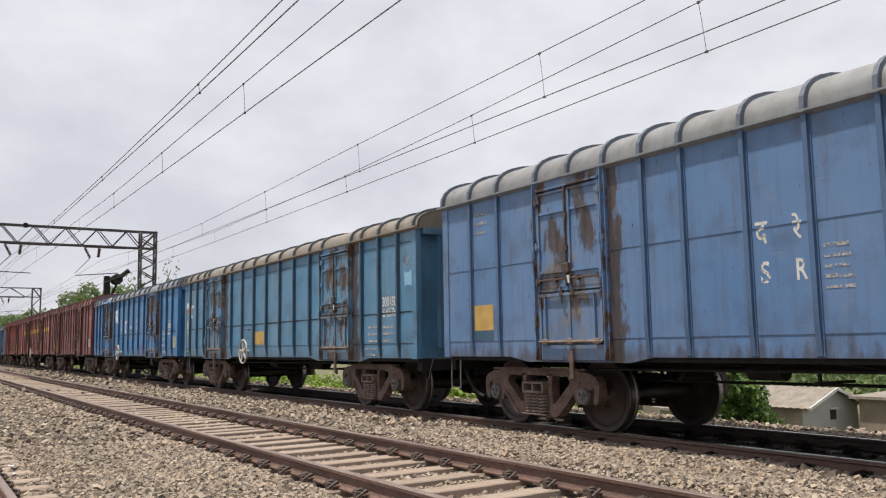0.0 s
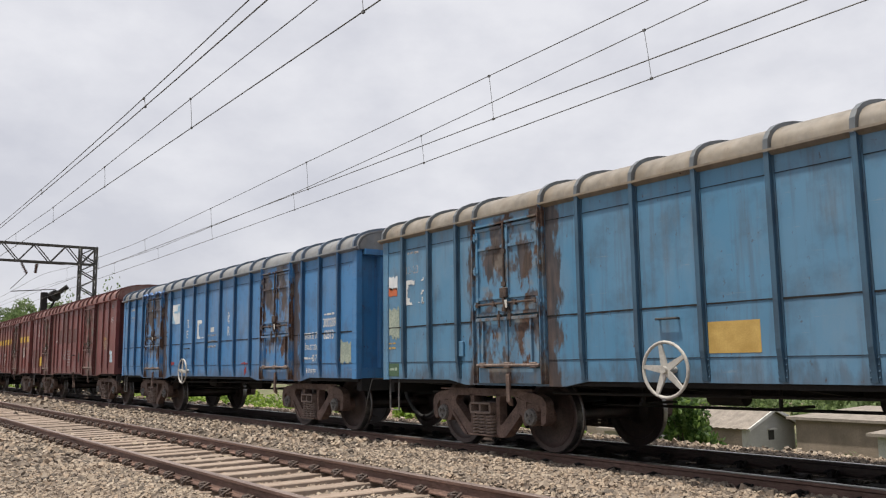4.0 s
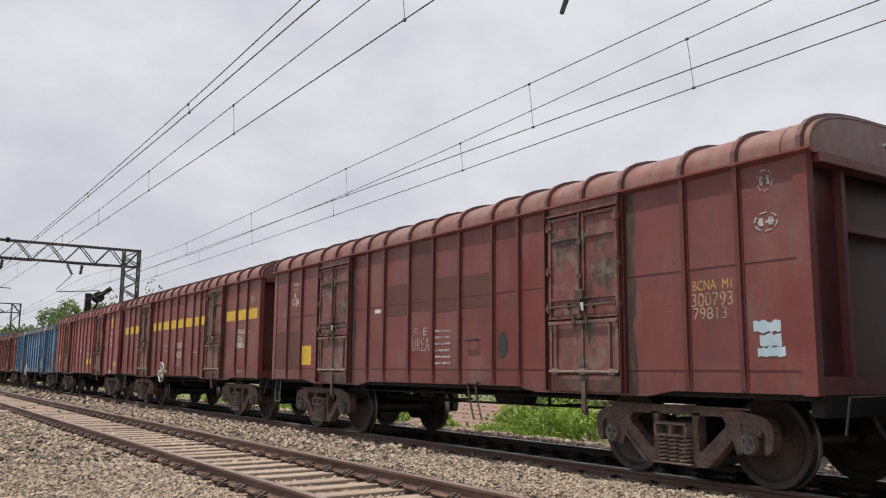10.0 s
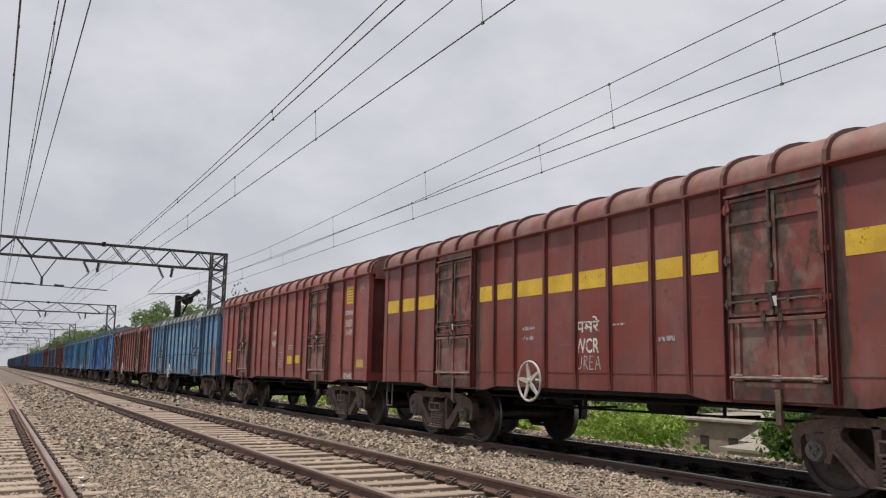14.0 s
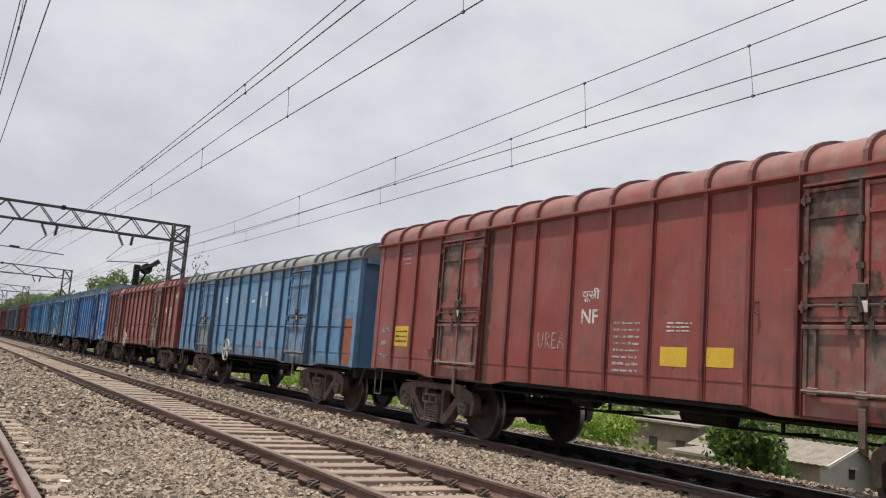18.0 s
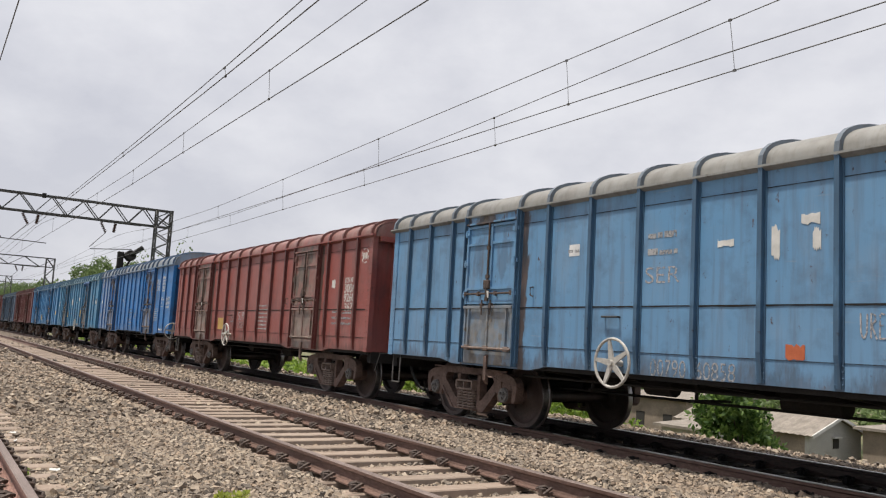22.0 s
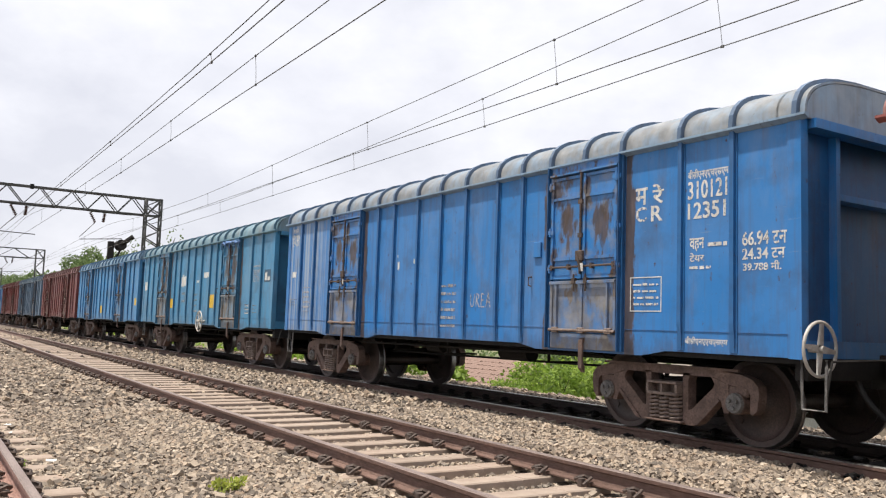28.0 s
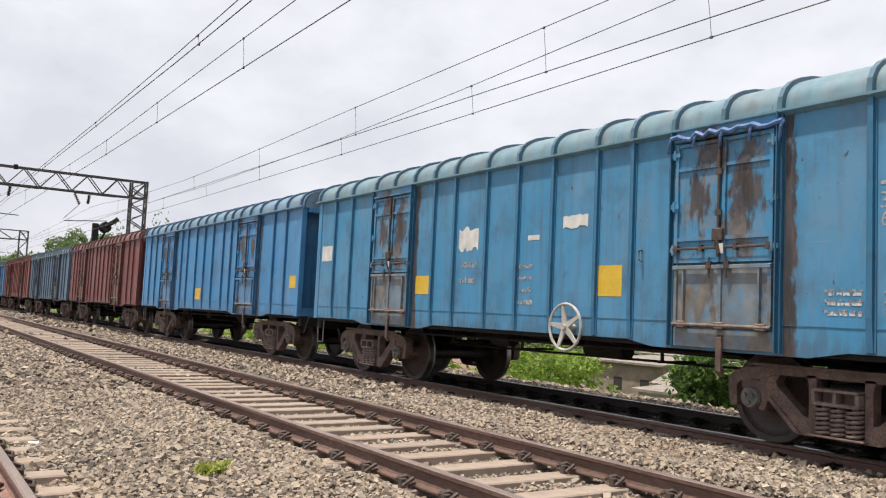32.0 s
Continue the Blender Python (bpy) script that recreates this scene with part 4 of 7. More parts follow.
def hand_wheel_mesh(spokes=4):
    """Open brake wheel with four tapered spokes, facing -x."""
    bm = bmesh.new()
    n, R = 28, 0.30
    ring = [[bm.verts.new((0.019 * math.sin(2 * math.pi * j / 8), (R + 0.019 * math.cos(2 * math.pi * j / 8)) * math.cos(2 * math.pi * k / n), (R + 0.019 * math.cos(2 * math.pi * j / 8)) * math.sin(2 * math.pi * k / n))) for j in range(8)] for k in range(n)]
    for k in range(n):
        for j in range(8):
            bm.faces.new((ring[k][j], ring[k][(j + 1) % 8], ring[(k + 1) % n][(j + 1) % 8], ring[(k + 1) % n][j]))
    for k in range(spokes):
        a = k * 2 * math.pi / spokes + 0.12
        d = Vector((0, math.cos(a), math.sin(a)))
        p = Vector((0, -d.z, d.y))
        v = [bm.verts.new(Vector((x, 0, 0)) + d * r + p * w * s) for x in (-0.012, 0.012) for r, w, s in ((0.0, 0.045, -1), (R, 0.02, -1), (R, 0.02, 1), (0.0, 0.045, 1))]
        for f in ((0, 1, 2, 3), (7, 6, 5, 4), (0, 4, 5, 1), (1, 5, 6, 2), (2, 6, 7, 3), (3, 7, 4, 0)):
            bm.faces.new([v[i] for i in f])
    rod(bm, (-0.05, 0, 0), (0.16, 0, 0), 0.04, 10)
    return mesh_of("brake_wheel", bm, M["dull_white"], smooth=True)


def coupler_mesh():
    """Centre buffer coupler: shank, knuckle and guard arm, pointing to -y."""
    bm = bmesh.new()
    box(bm, -0.11, 0.11, -0.32, 0.35, -0.1, 0.1, 0.02)
    box(bm, -0.19, 0.17, -0.50, -0.28, -0.17, 0.17, 0.03)
    box(bm, -0.20, -0.07, -0.64, -0.45, -0.15, 0.15, 0.03)
    box(bm, 0.08, 0.17, -0.60, -0.45, -0.17, 0.17, 0.03)
    box(bm, -0.30, 0.30, 0.05, 0.16, -0.2, 0.16)
    rod(bm, (-0.14, -0.5, -0.2), (-0.14, -0.5, 0.24), 0.025, 8)
    tube(bm, [(-0.14, -0.45, 0.2), (-0.6, -0.28, 0.12), (-1.4, -0.2, 0.1), (-1.5, -0.2, -0.25)], 0.015, 6)
    return mesh_of("coupler", bm, M["dark"])


def hose_mesh():
    bm = bmesh.new()
    pts = [(0, 0.12, 0.06)]
    for k in range(13):
        a = k / 12 * math.pi / 2
        pts.append((0.05 * math.sin(a), 0.06 - 0.53 * (1 - math.cos(a)) ** 0.8, 0.04 - 0.50 * math.sin(a)))
    tube(bm, pts, 0.03, 8)
    rod(bm, (0, 0.06, 0.0), (0, 0.06, 0.09), 0.04, 8)
    return mesh_of("air_hose", bm, M["rubber"], smooth=True)


def step_mesh():
    """A bent step iron under the rear corner."""
    bm = bmesh.new()
    tube(bm, [(0, 0.14, 0.0), (0, 0.14, -0.14), (0, 0.13, -0.5), (0, -0.12, -0.5), (0, -0.13, -0.08), (0, -0.13, 0.0)], 0.016, 6)
    return mesh_of("step_iron", bm, M["galv_light"])


BRAKE_WHEEL, STAR_WHEEL, COUPLER, HOSE, STEP = hand_wheel_mesh(), hand_wheel_mesh(5), coupler_mesh(), hose_mesh(), step_mesh()


def cached(L, key, make):
    if key not in L.cache:
        L.cache[key] = make()
    return L.cache[key]


TURN = pose(0, 0, 0, 0, 0, 180)


def add_bogie(wagon, y, full, spin):
    bogie = part("bogie", BOLSTER, None, wagon, "rust-brown cast three-piece bogie")
    bogie.matrix_basis = pose(0, y, 0)
    for s in (0, 1):
        m = TURN if s else Matrix()
        part("side_frame", SF, None, bogie).matrix_basis = m
        if full:
            part("bolster_end", BEND, None, bogie).matrix_basis = m
            for dy in (-0.155, 0.0, 0.155):
                part("coil_spring", SPRING, None, bogie).matrix_basis = m @ pose(-1.31, dy, 0)
        for dy in (-1, 1):
            part("axle_box", AXLEBOX, None, bogie).matrix_basis = m @ pose(0, dy, 0)
            if full:
                part("axle_cap", CAP, None, bogie, "grey axle-box end cap with three bolts").matrix_basis = m @ pose(0, dy, 0)
    for dy in (-1, 1):
        if full:
            part("brake_beam", SHOE, None, bogie).matrix_basis = pose(0, dy * 0.44, 0, 0, 0, 0 if dy > 0 else 180)
        ws = part("wheelset", WHEELSET, None, bogie, "dark brown steel wheels on their axle")
        ws.matrix_basis = pose(0, dy, 0.5)
        if full:
            spin.append(ws)
    return bogie


def add_door(wagon, L, a, b, flip, full):
    w = b - a
    frame = part("door", cached(L, "sill", lambda: threshold_mesh(w, L)), None, wagon, "double-leaf steel wagon door with rust-worn paint, shut")
    frame.matrix_basis = (TURN if flip else Matrix()) @ pose(0, (a + b) / 2 * (-1 if flip else 1), 0)
    part("lintel", cached(L, "lintel", lambda: lintel_mesh(w, L)), None, frame)
    for s in (-1, 1):
        part("door_jamb", cached(L, "jamb", lambda: jamb_mesh(L)), None, frame).matrix_basis = pose(0, w / 2, 0) if s > 0 else pose(0, -w / 2 - 0.07, 0)
    zf, zt = L.sill + 0.22, L.gutter - 0.17
    zm = zf + 0.66
    part("lower_flap", cached(L, "flap", lambda: flap_mesh(w - 0.04, zf, zm - 0.012)), None, frame)
    part("flap_rail", cached(L, "rail", lambda: flap_rail_mesh(w - 0.04, zm - 0.012)), None, frame)
    part("hinge_rod", cached(L, "hinge", lambda: hinge_rod_mesh(w - 0.04, zf)), None, frame, "dusty grey flap hinge")
    for s in (-1, 1):
        part("door_leaf", cached(L, ("leaf", s), lambda: leaf_mesh(s, w - 0.03, zm + 0.012, zt)), None, frame)
    part("latch", cached(L, "latch", lambda: latch_mesh(L)), None, frame, "rusty locking rod and latch")
    part("hasp_bar", cached(L, "hasp", lambda: hasp_bar_mesh(w - 0.03, L)), None, frame)
    part("flap_strap", cached(L, "strap", lambda: stop_mesh(L)), None, frame)
    if full and not flip:
        part("seal_tag", cached(L, "tag", lambda: tag_mesh(L)), None, frame, "small white seal tag on the latch")
    return frame


def goods_wagon(L, colour, seed, label, full=True, roof_colour=None, wheel_at=None, lapped=False):
    """A covered bogie wagon with its origin at rail level under its centre; its front is at -y."""
    wagon = thing("goods_wagon", label, "wagon", "wagons of the goods train")
    spin = []
    h = L.length / 2
    brake_end = wheel_at is not None and abs(wheel_at[0]) > h
    for flip in (0, 1):
        m = TURN if flip else Matrix()
        part("side_wall", cached(L, "side", lambda: side_mesh(L)), None, wagon).matrix_basis = m
        for p in L.posts if full or not flip else ():
            part("side_post", cached(L, "post", lambda: post_mesh(L)), None, wagon).matrix_basis = m @ pose(0, p * (-1 if flip else 1), 0)
        for e in (-1, 1):
            part("corner_angle", cached(L, ("corner", e), lambda: corner_mesh(L, e)), None, wagon).matrix_basis = m
        end = part("end_wall", cached(L, "end", lambda: end_mesh(L)), None, wagon)
        end.matrix_basis = m
        part("end_beam", cached(L, "beam1", lambda: end_beam_mesh(L, L.gutter - 0.12, L.gutter - 0.02, 0.10, SIDE - 0.12)), None, end)
        if full:
            part("end_beam", cached(L, "beam2", lambda: end_beam_mesh(L, L.sill, L.sill + 0.18, 0.0, SIDE - 0.06)), None, end)
            if not L.seam:
                part("end_rail", cached(L, "endrail", lambda: end_rail_mesh(L)), None, end)
            for x in (-1.1, -0.38, 0.38, 1.1) if L.seam else (-END_POST, END_POST):
                part("end_post", cached(L, "endpost", lambda: end_post_mesh(L)), None, end).matrix_basis = pose(x, 0, 0)
        if full:
            part("step_iron", STEP, None, wagon, "thin bent step iron").matrix_basis = m @ pose(-SIDE + 0.06, h - 0.22, L.sill)
            if brake_end:
                part("step_iron", STEP, None, wagon, "thin bent step iron").matrix_basis = m @ pose(-SIDE + 0.06, -h - 0.10, L.sill)
        part("coupler", COUPLER, None, wagon).matrix_basis = m @ pose(0, -h, L.sill - 0.12)
        for x in (-0.55, 0.40):
            part("air_hose", HOSE, None, wagon).matrix_basis = m @ pose(x, -h, L.sill - 0.22)
        for a, b in L.doors:
            if full or not flip:
                add_door(wagon, L, a, b, flip, full)
        if full:
            ends = [-h] + [q for d in L.doors for q in (d[0] - 0.08, d[1] + 0.08)] + [h]
            for a, b in zip(ends[::2], ends[1::2]):
                for z, d in ((L.sill + 0.84, 0.022), (L.sill + 0.27, 0.007), (L.gutter - 0.23, 0.008)) if L.seam else ((L.sill + 0.24, 0.005), (L.sill + 1.36, 0.004)) if lapped else ((L.sill + 0.24, 0.004),):
                    part("sheet_seam", cached(L, ("seam", round(a, 3), z), lambda: seam_mesh(a, b, z, d)), None, wagon).matrix_basis = m
    roof = part("roof", cached(L, "roof", lambda: roof_mesh(L)), None, wagon, "curved ribbed steel roof, faded")
    ribs = sorted([-h + 0.03, h - 0.03] + L.posts + [q for a, b in L.doors for q in ((a - 0.04, b + 0.04) if L.seam else (a - 0.04, (a + b) / 2, b + 0.04))])
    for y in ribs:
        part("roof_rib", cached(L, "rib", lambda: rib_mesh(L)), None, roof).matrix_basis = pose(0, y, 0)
    for flip in (0, 1):
        part("roof_end", cached(L, "roofend", lambda: roof_end_mesh(L)), None, roof).matrix_basis = TURN if flip else Matrix()
        part("gutter", cached(L, "gutter", lambda: gutter_mesh(L)), None, roof).matrix_basis = TURN if flip else Matrix()
    part("underframe", cached(L, "frame", lambda: frame_mesh(L)), None, wagon)
    part("brake_rigging", cached(L, "rig", lambda: brake_rig_mesh(L)), None, wagon)
    for s in (-1, 1):
        add_bogie(wagon, s * L.bogie, full, spin)
    if wheel_at is not None:
        y, z = wheel_at
        m = pose(-SIDE - 0.16, y, z) if abs(y) < h else pose(-1.49, y, z, 0, 0, 90) @ Matrix.Scale(0.9, 4)
        part("brake_wheel", STAR_WHEEL if z != 1.13 and y > -6.8 else BRAKE_WHEEL, None, wagon, "white-painted hand brake wheel").matrix_basis = m
    for ob in wagon.children_recursive:
        ob.color = (*colour, seed)
    if roof_colour:
        for ob in (roof, *roof.children):
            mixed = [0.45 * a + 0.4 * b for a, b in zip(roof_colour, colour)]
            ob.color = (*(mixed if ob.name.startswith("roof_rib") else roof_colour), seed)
    return wagon, spin


PALE_BLUE, TEAL, BLUE, ROYAL, SKY = (0.093, 0.188, 0.366), (0.058, 0.225, 0.37), (0.048, 0.195, 0.428), (0.016, 0.172, 0.475), (0.12, 0.272, 0.46)
AQUA = (0.05, 0.235, 0.425)
RED, MAROON, BRICK = (0.185, 0.034, 0.027), (0.168, 0.034, 0.03), (0.258, 0.052, 0.043)
GREY, TAN = (0.20, 0.215, 0.235), (0.22, 0.175, 0.125)
# layout, paint, roof paint, place of the brake wheel, label
RAKE = [
    (TALL, PALE_BLUE, GREY, None, "faded steel-blue covered goods wagon with rusty doors"),
    (LONG, (0.076, 0.215, 0.36), TAN, (1.30, 1.14), "faded teal covered goods wagon with rusted doors"),
    (LONG, BLUE, GREY, (1.26, 1.13), "blue covered goods wagon with riveted seams and rust-streaked doors"),
    (SHORT, MAROON, RED, None, "dark red covered goods wagon with darker repainted panels"),
    (SHORT, RED, RED, (0.97, 1.14), "red covered goods wagon with a broken yellow stripe"),
    (SHORT, BRICK, BRICK, None, "brick-red covered goods wagon with yellow panels"),
    (LONG, SKY, (0.25, 0.25, 0.24), (1.16, 1.12), "light blue covered goods wagon with riveted seams"),
    (LONG, (0.275, 0.068, 0.056), (0.25, 0.06, 0.05), (1.2, 1.15), "red covered goods wagon with grey-worn doors"),
    (TALL, ROYAL, (0.2, 0.3, 0.42), (-6.89, 1.14), "bright blue covered goods wagon with white lettering"),
    (SHORT, AQUA, (0.12, 0.26, 0.34), (-1.25, 1.14), "teal covered goods wagon with torn white posters"),
    (SHORT, (0.045, 0.23, 0.48), (0.12, 0.26, 0.40), None, "sky-blue covered goods wagon with rusty doors"),
]


# ---- the train ----
def travel(t):
    """Metres the train has come by time t."""
    times = (0, 1, 2, 2.5, 4.5, 5.5, 6, 6.5, 7, 8, 8.5, 9, 10, 10.5, 12.5, 13, 13.5, 14, 14.5, 16.5, 18.5, 19, 20, 20.5, 22.5, 23, 23.5, 24, 24.5, 26.5, 28, 28.5, 29, 29.5, 30, 31, 32)
    extra = (0.03, 0, -0.05, -0.06, -0.08, -0.09, -0.06, 0, 0.03, 0.07, 0.03, -0.03, 0, -0.03, -0.03, 0, 0.14, 0.18, 0.17, -0.02, -0.03, 0.02, 0.12, 0.14, 0.17, 0.02, -0.08, -0.09, -0.05, -0.02, 0.04, 0.03, -0.02, -0.06, -0.27, -0.23, -0.19)
    return 3.79 * t + 0.0081 * t * t + float(np.interp(t, times, extra))


far_paints = [MAROON, (0.07, 0.135, 0.215), RED, BLUE, ROYAL, TEAL, BLUE, RED, BLUE, MAROON, ROYAL, BLUE, TEAL, BLUE, RED, BLUE, BLUE, MAROON, TEAL, BLUE, BLUE, RED, ROYAL]
for i, c in enumerate(far_paints):
    red = c[0] > c[2]
    RAKE.append((SHORT, c, c if red else (0.16, 0.25, 0.33), None, "red covered goods wagon far along the train" if red else "blue covered goods wagon far along the train"))

TRAIN, SPIN = [], []
front = -1.83
for i, (L, paint, top, brake, label) in enumerate(RAKE):
    wagon, spin = goods_wagon(L, paint, (i * 0.137) % 1.0, label, full=i < 12, roof_colour=top, wheel_at=brake, lapped=i in (0, 3))
    TRAIN.append((wagon, front + L.length / 2))
    SPIN += spin
    front += L.length + 0.92


def motions():
    """The train rolls towards the camera and past it; the wheels turn with it."""
    for wagon, y in TRAIN:
        walk(wagon, [(0.5 * k, pose(T3, y - travel(0.5 * k), 0)) for k in range(65)])
    times = [k / 6 for k in range(193)]
    for ws in SPIN:
        m = ws.matrix_basis.copy()
        x, y, z = m.translation
        turn = m.to_3x3().to_4x4()
        walk(ws, [(t, pose(x, y, z, math.degrees(travel(t) / 0.5)) @ turn) for t in times])
    walk(UMBRELLA, [
    (0, pose(0.743, 0.528, 1.757, 14, 9.5, -54.6)),
    (4, pose(0.774, 0.463, 1.773, 14, 9.5, -59.1)),
    (7.4, pose(0.801, 0.434, 1.758, 14, 9.5, -61.5)),
    (7.6, pose(0.825, 0.452, 1.702, 14, 9.5, -61.3)),
    (7.7, pose(0.842, 0.466, 1.656, 14, 9.5, -61.0)),
    (7.8, pose(0.865, 0.480, 1.586, 14, 9.5, -61.0)),
    (7.9, pose(0.853, 0.516, 1.564, 14, 9.5, -58.8)),
    (8, pose(0.821, 0.565, 1.564, 14, 9.5, -55.5)),
    (8.1, pose(0.775, 0.626, 1.568, 14, 9.5, -51.1)),
    (8.2, pose(0.728, 0.676, 1.576, 14, 9.5, -47.1)),
    (8.3, pose(0.693, 0.701, 1.597, 14, 9.5, -44.7)),
    (8.4, pose(0.669, 0.710, 1.624, 14, 9.5, -43.3)),
    (8.5, pose(0.658, 0.708, 1.646, 14, 9.5, -42.9)),
    (8.6, pose(0.642, 0.711, 1.665, 14, 9.5, -42.1)),
    (8.8, pose(0.636, 0.706, 1.683, 14, 10.6, -42.0)),
    (9, pose(0.627, 0.710, 1.689, 14, 11.7, -41.4)),
    (9.6, pose(0.613, 0.723, 1.686, 14, 15.1, -40.3)),
    (10, pose(0.643, 0.699, 1.683, 14, 17.3, -42.6)),
    (10.3, pose(0.705, 0.647, 1.668, 14, 19.0, -47.5)),
    (10.5, pose(0.745, 0.618, 1.643, 14, 19.0, -50.3)),
    (10.7, pose(0.779, 0.590, 1.618, 14, 19.0, -52.8)),
    (10.9, pose(0.776, 0.606, 1.599, 14, 19.0, -52.0)),
    (11, pose(0.771, 0.618, 1.591, 14, 19.0, -51.3)),
    (11.4, pose(0.758, 0.623, 1.609, 14, 19.0, -50.6)),
    (11.6, pose(0.734, 0.645, 1.619, 14, 19.0, -48.7)),
    (11.8, pose(0.735, 0.647, 1.613, 14, 19.0, -48.6)),
    (11.9, pose(0.731, 0.643, 1.629, 14, 19.0, -48.7)),
    (12, pose(0.722, 0.633, 1.659, 14, 19.0, -48.8)),
    (12.2, pose(0.708, 0.617, 1.705, 14, 19.0, -48.9)),
    (12.6, pose(0.710, 0.621, 1.697, 14, 19.0, -48.8)),
    (12.8, pose(0.715, 0.629, 1.677, 14, 19.0, -48.7)),
    (13, pose(0.683, 0.658, 1.686, 14, 19.0, -46.1)),
    (13.3, pose(0.658, 0.654, 1.727, 14, 19.0, -45.2)),
    (14, pose(0.620, 0.625, 1.808, 14, 19.0, -44.8)),
    (20, pose(0.664, 0.559, 1.826, 14, 19.0, -49.9)),
    (32, pose(0.720, 0.558, 1.758, 14, 19.0, -52.2)),
    ])
    walk(BIRD, [(t, pose(38.27 + -8.99 * (t - 22.6), 22.70 + 7.97 * (t - 22.6), 12.89 + 1.93 * (t - 22.6), 0, 12, 48)) for t in (0, 20, 22, 24, 26, 32)])


# ---- overhead line ----


def along(y, pts):
    """A value read off a few (y, value) points."""
    return float(np.interp(y, [p[0] for p in pts], [p[1] for p in pts]))


def catenary(xs, sag, droppers):
    """A contact wire with its carrying wire; xs gives the wire's place across the tracks, sag the carrying wire's height above it."""
    line = thing("overhead_line", "thin dark overhead contact wire hung from its carrying wire", "overhead line", "overhead lines above the tracks")
    ys = [-48 + 3 * i for i in range(150)]
    zc = CONTACT
    bm = bmesh.new()
    tube(bm, [(along(y, xs), y, zc) for y in ys], 0.0095, 5)
    part("contact_wire", bm, M["wire"], line)
    bm = bmesh.new()
    tube(bm, [(along(y, xs), y, zc + along(y, sag)) for y in ys], 0.0085, 5)
    part("carrying_wire", bm, M["wire"], line)
    for y in droppers:
        bm = bmesh.new()
        x, z = along(y, xs), zc + along(y, sag)
        rod(bm, (x, y, zc), (x + 0.006, y + 0.05, (z + zc) / 2), 0.005, 5)
        rod(bm, (x + 0.006, y + 0.05, (z + zc) / 2), (x, y + 0.1, z), 0.005, 5)
        for q, o in ((zc, 0.0), (z, 0.1)):
            box(bm, x - 0.014, x + 0.014, y + o - 0.025, y + o + 0.025, q - 0.022, q + 0.014)
        part("dropper", bm, M["wire"], line)
    return line


CONTACT = 5.53
catenary([(0, 9.22), (50, 9.25), (450, 9.1)], [(-48, 0.5), (0, 1.05), (11, 0.82), (18, 0.70), (24, 0.57), (32, 0.42), (42, 0.55), (50, 0.9), (75, 0.35), (100, 1.2), (125, 0.35), (150, 1.2), (175, 0.35), (200, 1.2), (300, 0.6), (450, 0.6)], [4.0, 11.0, 18.15, 24.6, 31.3, 38, 44, 58, 66, 75, 84])
catenary([(0, 9.75), (8, 9.88), (14.4, 10.06), (21, 10.18), (33, 10.32), (60, 10.4)], [(-48, 0.4), (0, 1.1), (8, 0.81), (14.4, 0.62), (20.8, 0.47), (33, 0.42), (50, 0.6), (60, 0.8)], [1.6, 8.0, 14.35, 20.8, 27.2, 33.2, 39.6])
catenary([(0, 3.86), (9.4, 3.90), (13.7, 3.96), (60, 4.05)], [(-48, 0.3), (0, 0.30), (13.7, 0.17), (22, 0.10), (35, 0.12), (50, 0.4)], [5.3, 13.7, 22.15, 30.5, 38])
catenary([(0, 4.95), (8.4, 5.0), (26, 5.07), (50, 5.0), (450, 4.6)], [(-48, 0.5), (0, 0.75), (8.4, 0.62), (14.5, 0.57), (20.5, 0.50), (26, 0.43), (40, 0.5), (50, 0.9), (75, 0.35), (100, 1.2), (125, 0.35), (150, 1.2), (300, 0.6), (450, 0.6)], [8.4, 14.5, 20.5, 26.3, 32.3, 38, 44, 58, 66, 75])
catenary([(0, 0.43), (450, 0.2)], [(-48, 0.5), (0, 1.0), (14, 0.80), (25, 0.5), (50, 1.1), (75, 0.35), (100, 1.2), (150, 1.2), (450, 0.6)], [13.2, 20, 27, 34, 41])
catenary([(0, -0.06), (60, 0.0)], [(-48, 0.5), (0, 0.9), (13.6, 0.8), (25, 0.6), (60, 0.6)], [13.6, 21, 28])
for y0 in (0.69,):
    bm = bmesh.new()
    tube(bm, [(y0, -48 + 4 * i, 5.55) for i in range(60)], 0.009, 5)
    solid("feeder_wire", bm, M["wire"], "single dark overhead wire beside the contact wire", "overhead line", "overhead lines above the tracks")


def lattice(parent, name, a, b, w, d, up, n, chord=0.05, brace=0.032):
    """Four chords with zigzag bracing from a to b; w across, d along up."""
    a, b, up = Vector(a), Vector(b), Vector(up)
    ax = (b - a).normalized()
    sd = ax.cross(up)
    for i, (p, q) in enumerate(((-1, -1), (-1, 1), (1, -1), (1, 1))):
        o = sd * p * w / 2 + up * q * d / 2
        bm = bmesh.new()
        bar(bm, a + o, b + o, chord)
        part("chord", bm, M["galv"], parent)
    for p, v, e in ((-1, sd * w / 2, up * d / 2), (1, sd * w / 2, up * d / 2), (-1, up * d / 2, sd * w / 2), (1, up * d / 2, sd * w / 2)):
        for k in range(n):
            s = -1 if k % 2 else 1
            bm = bmesh.new()
            bar(bm, a + (b - a) * (k / n) + v * p + e * s, a + (b - a) * ((k + 1) / n) + v * p - e * s, brace)
            part("brace", bm, M["galv"], parent)


def insulator(bm, a, b, n=6):
    a, b = Vector(a), Vector(b)
    rod(bm, a, b, 0.03, 8)
    for k in range(n):
        p = a + (b - a) * (k + 0.5) / n
        d = (b - a).normalized() * 0.035
        rod(bm, p - d, p + d, 0.105, 10, 0.05)


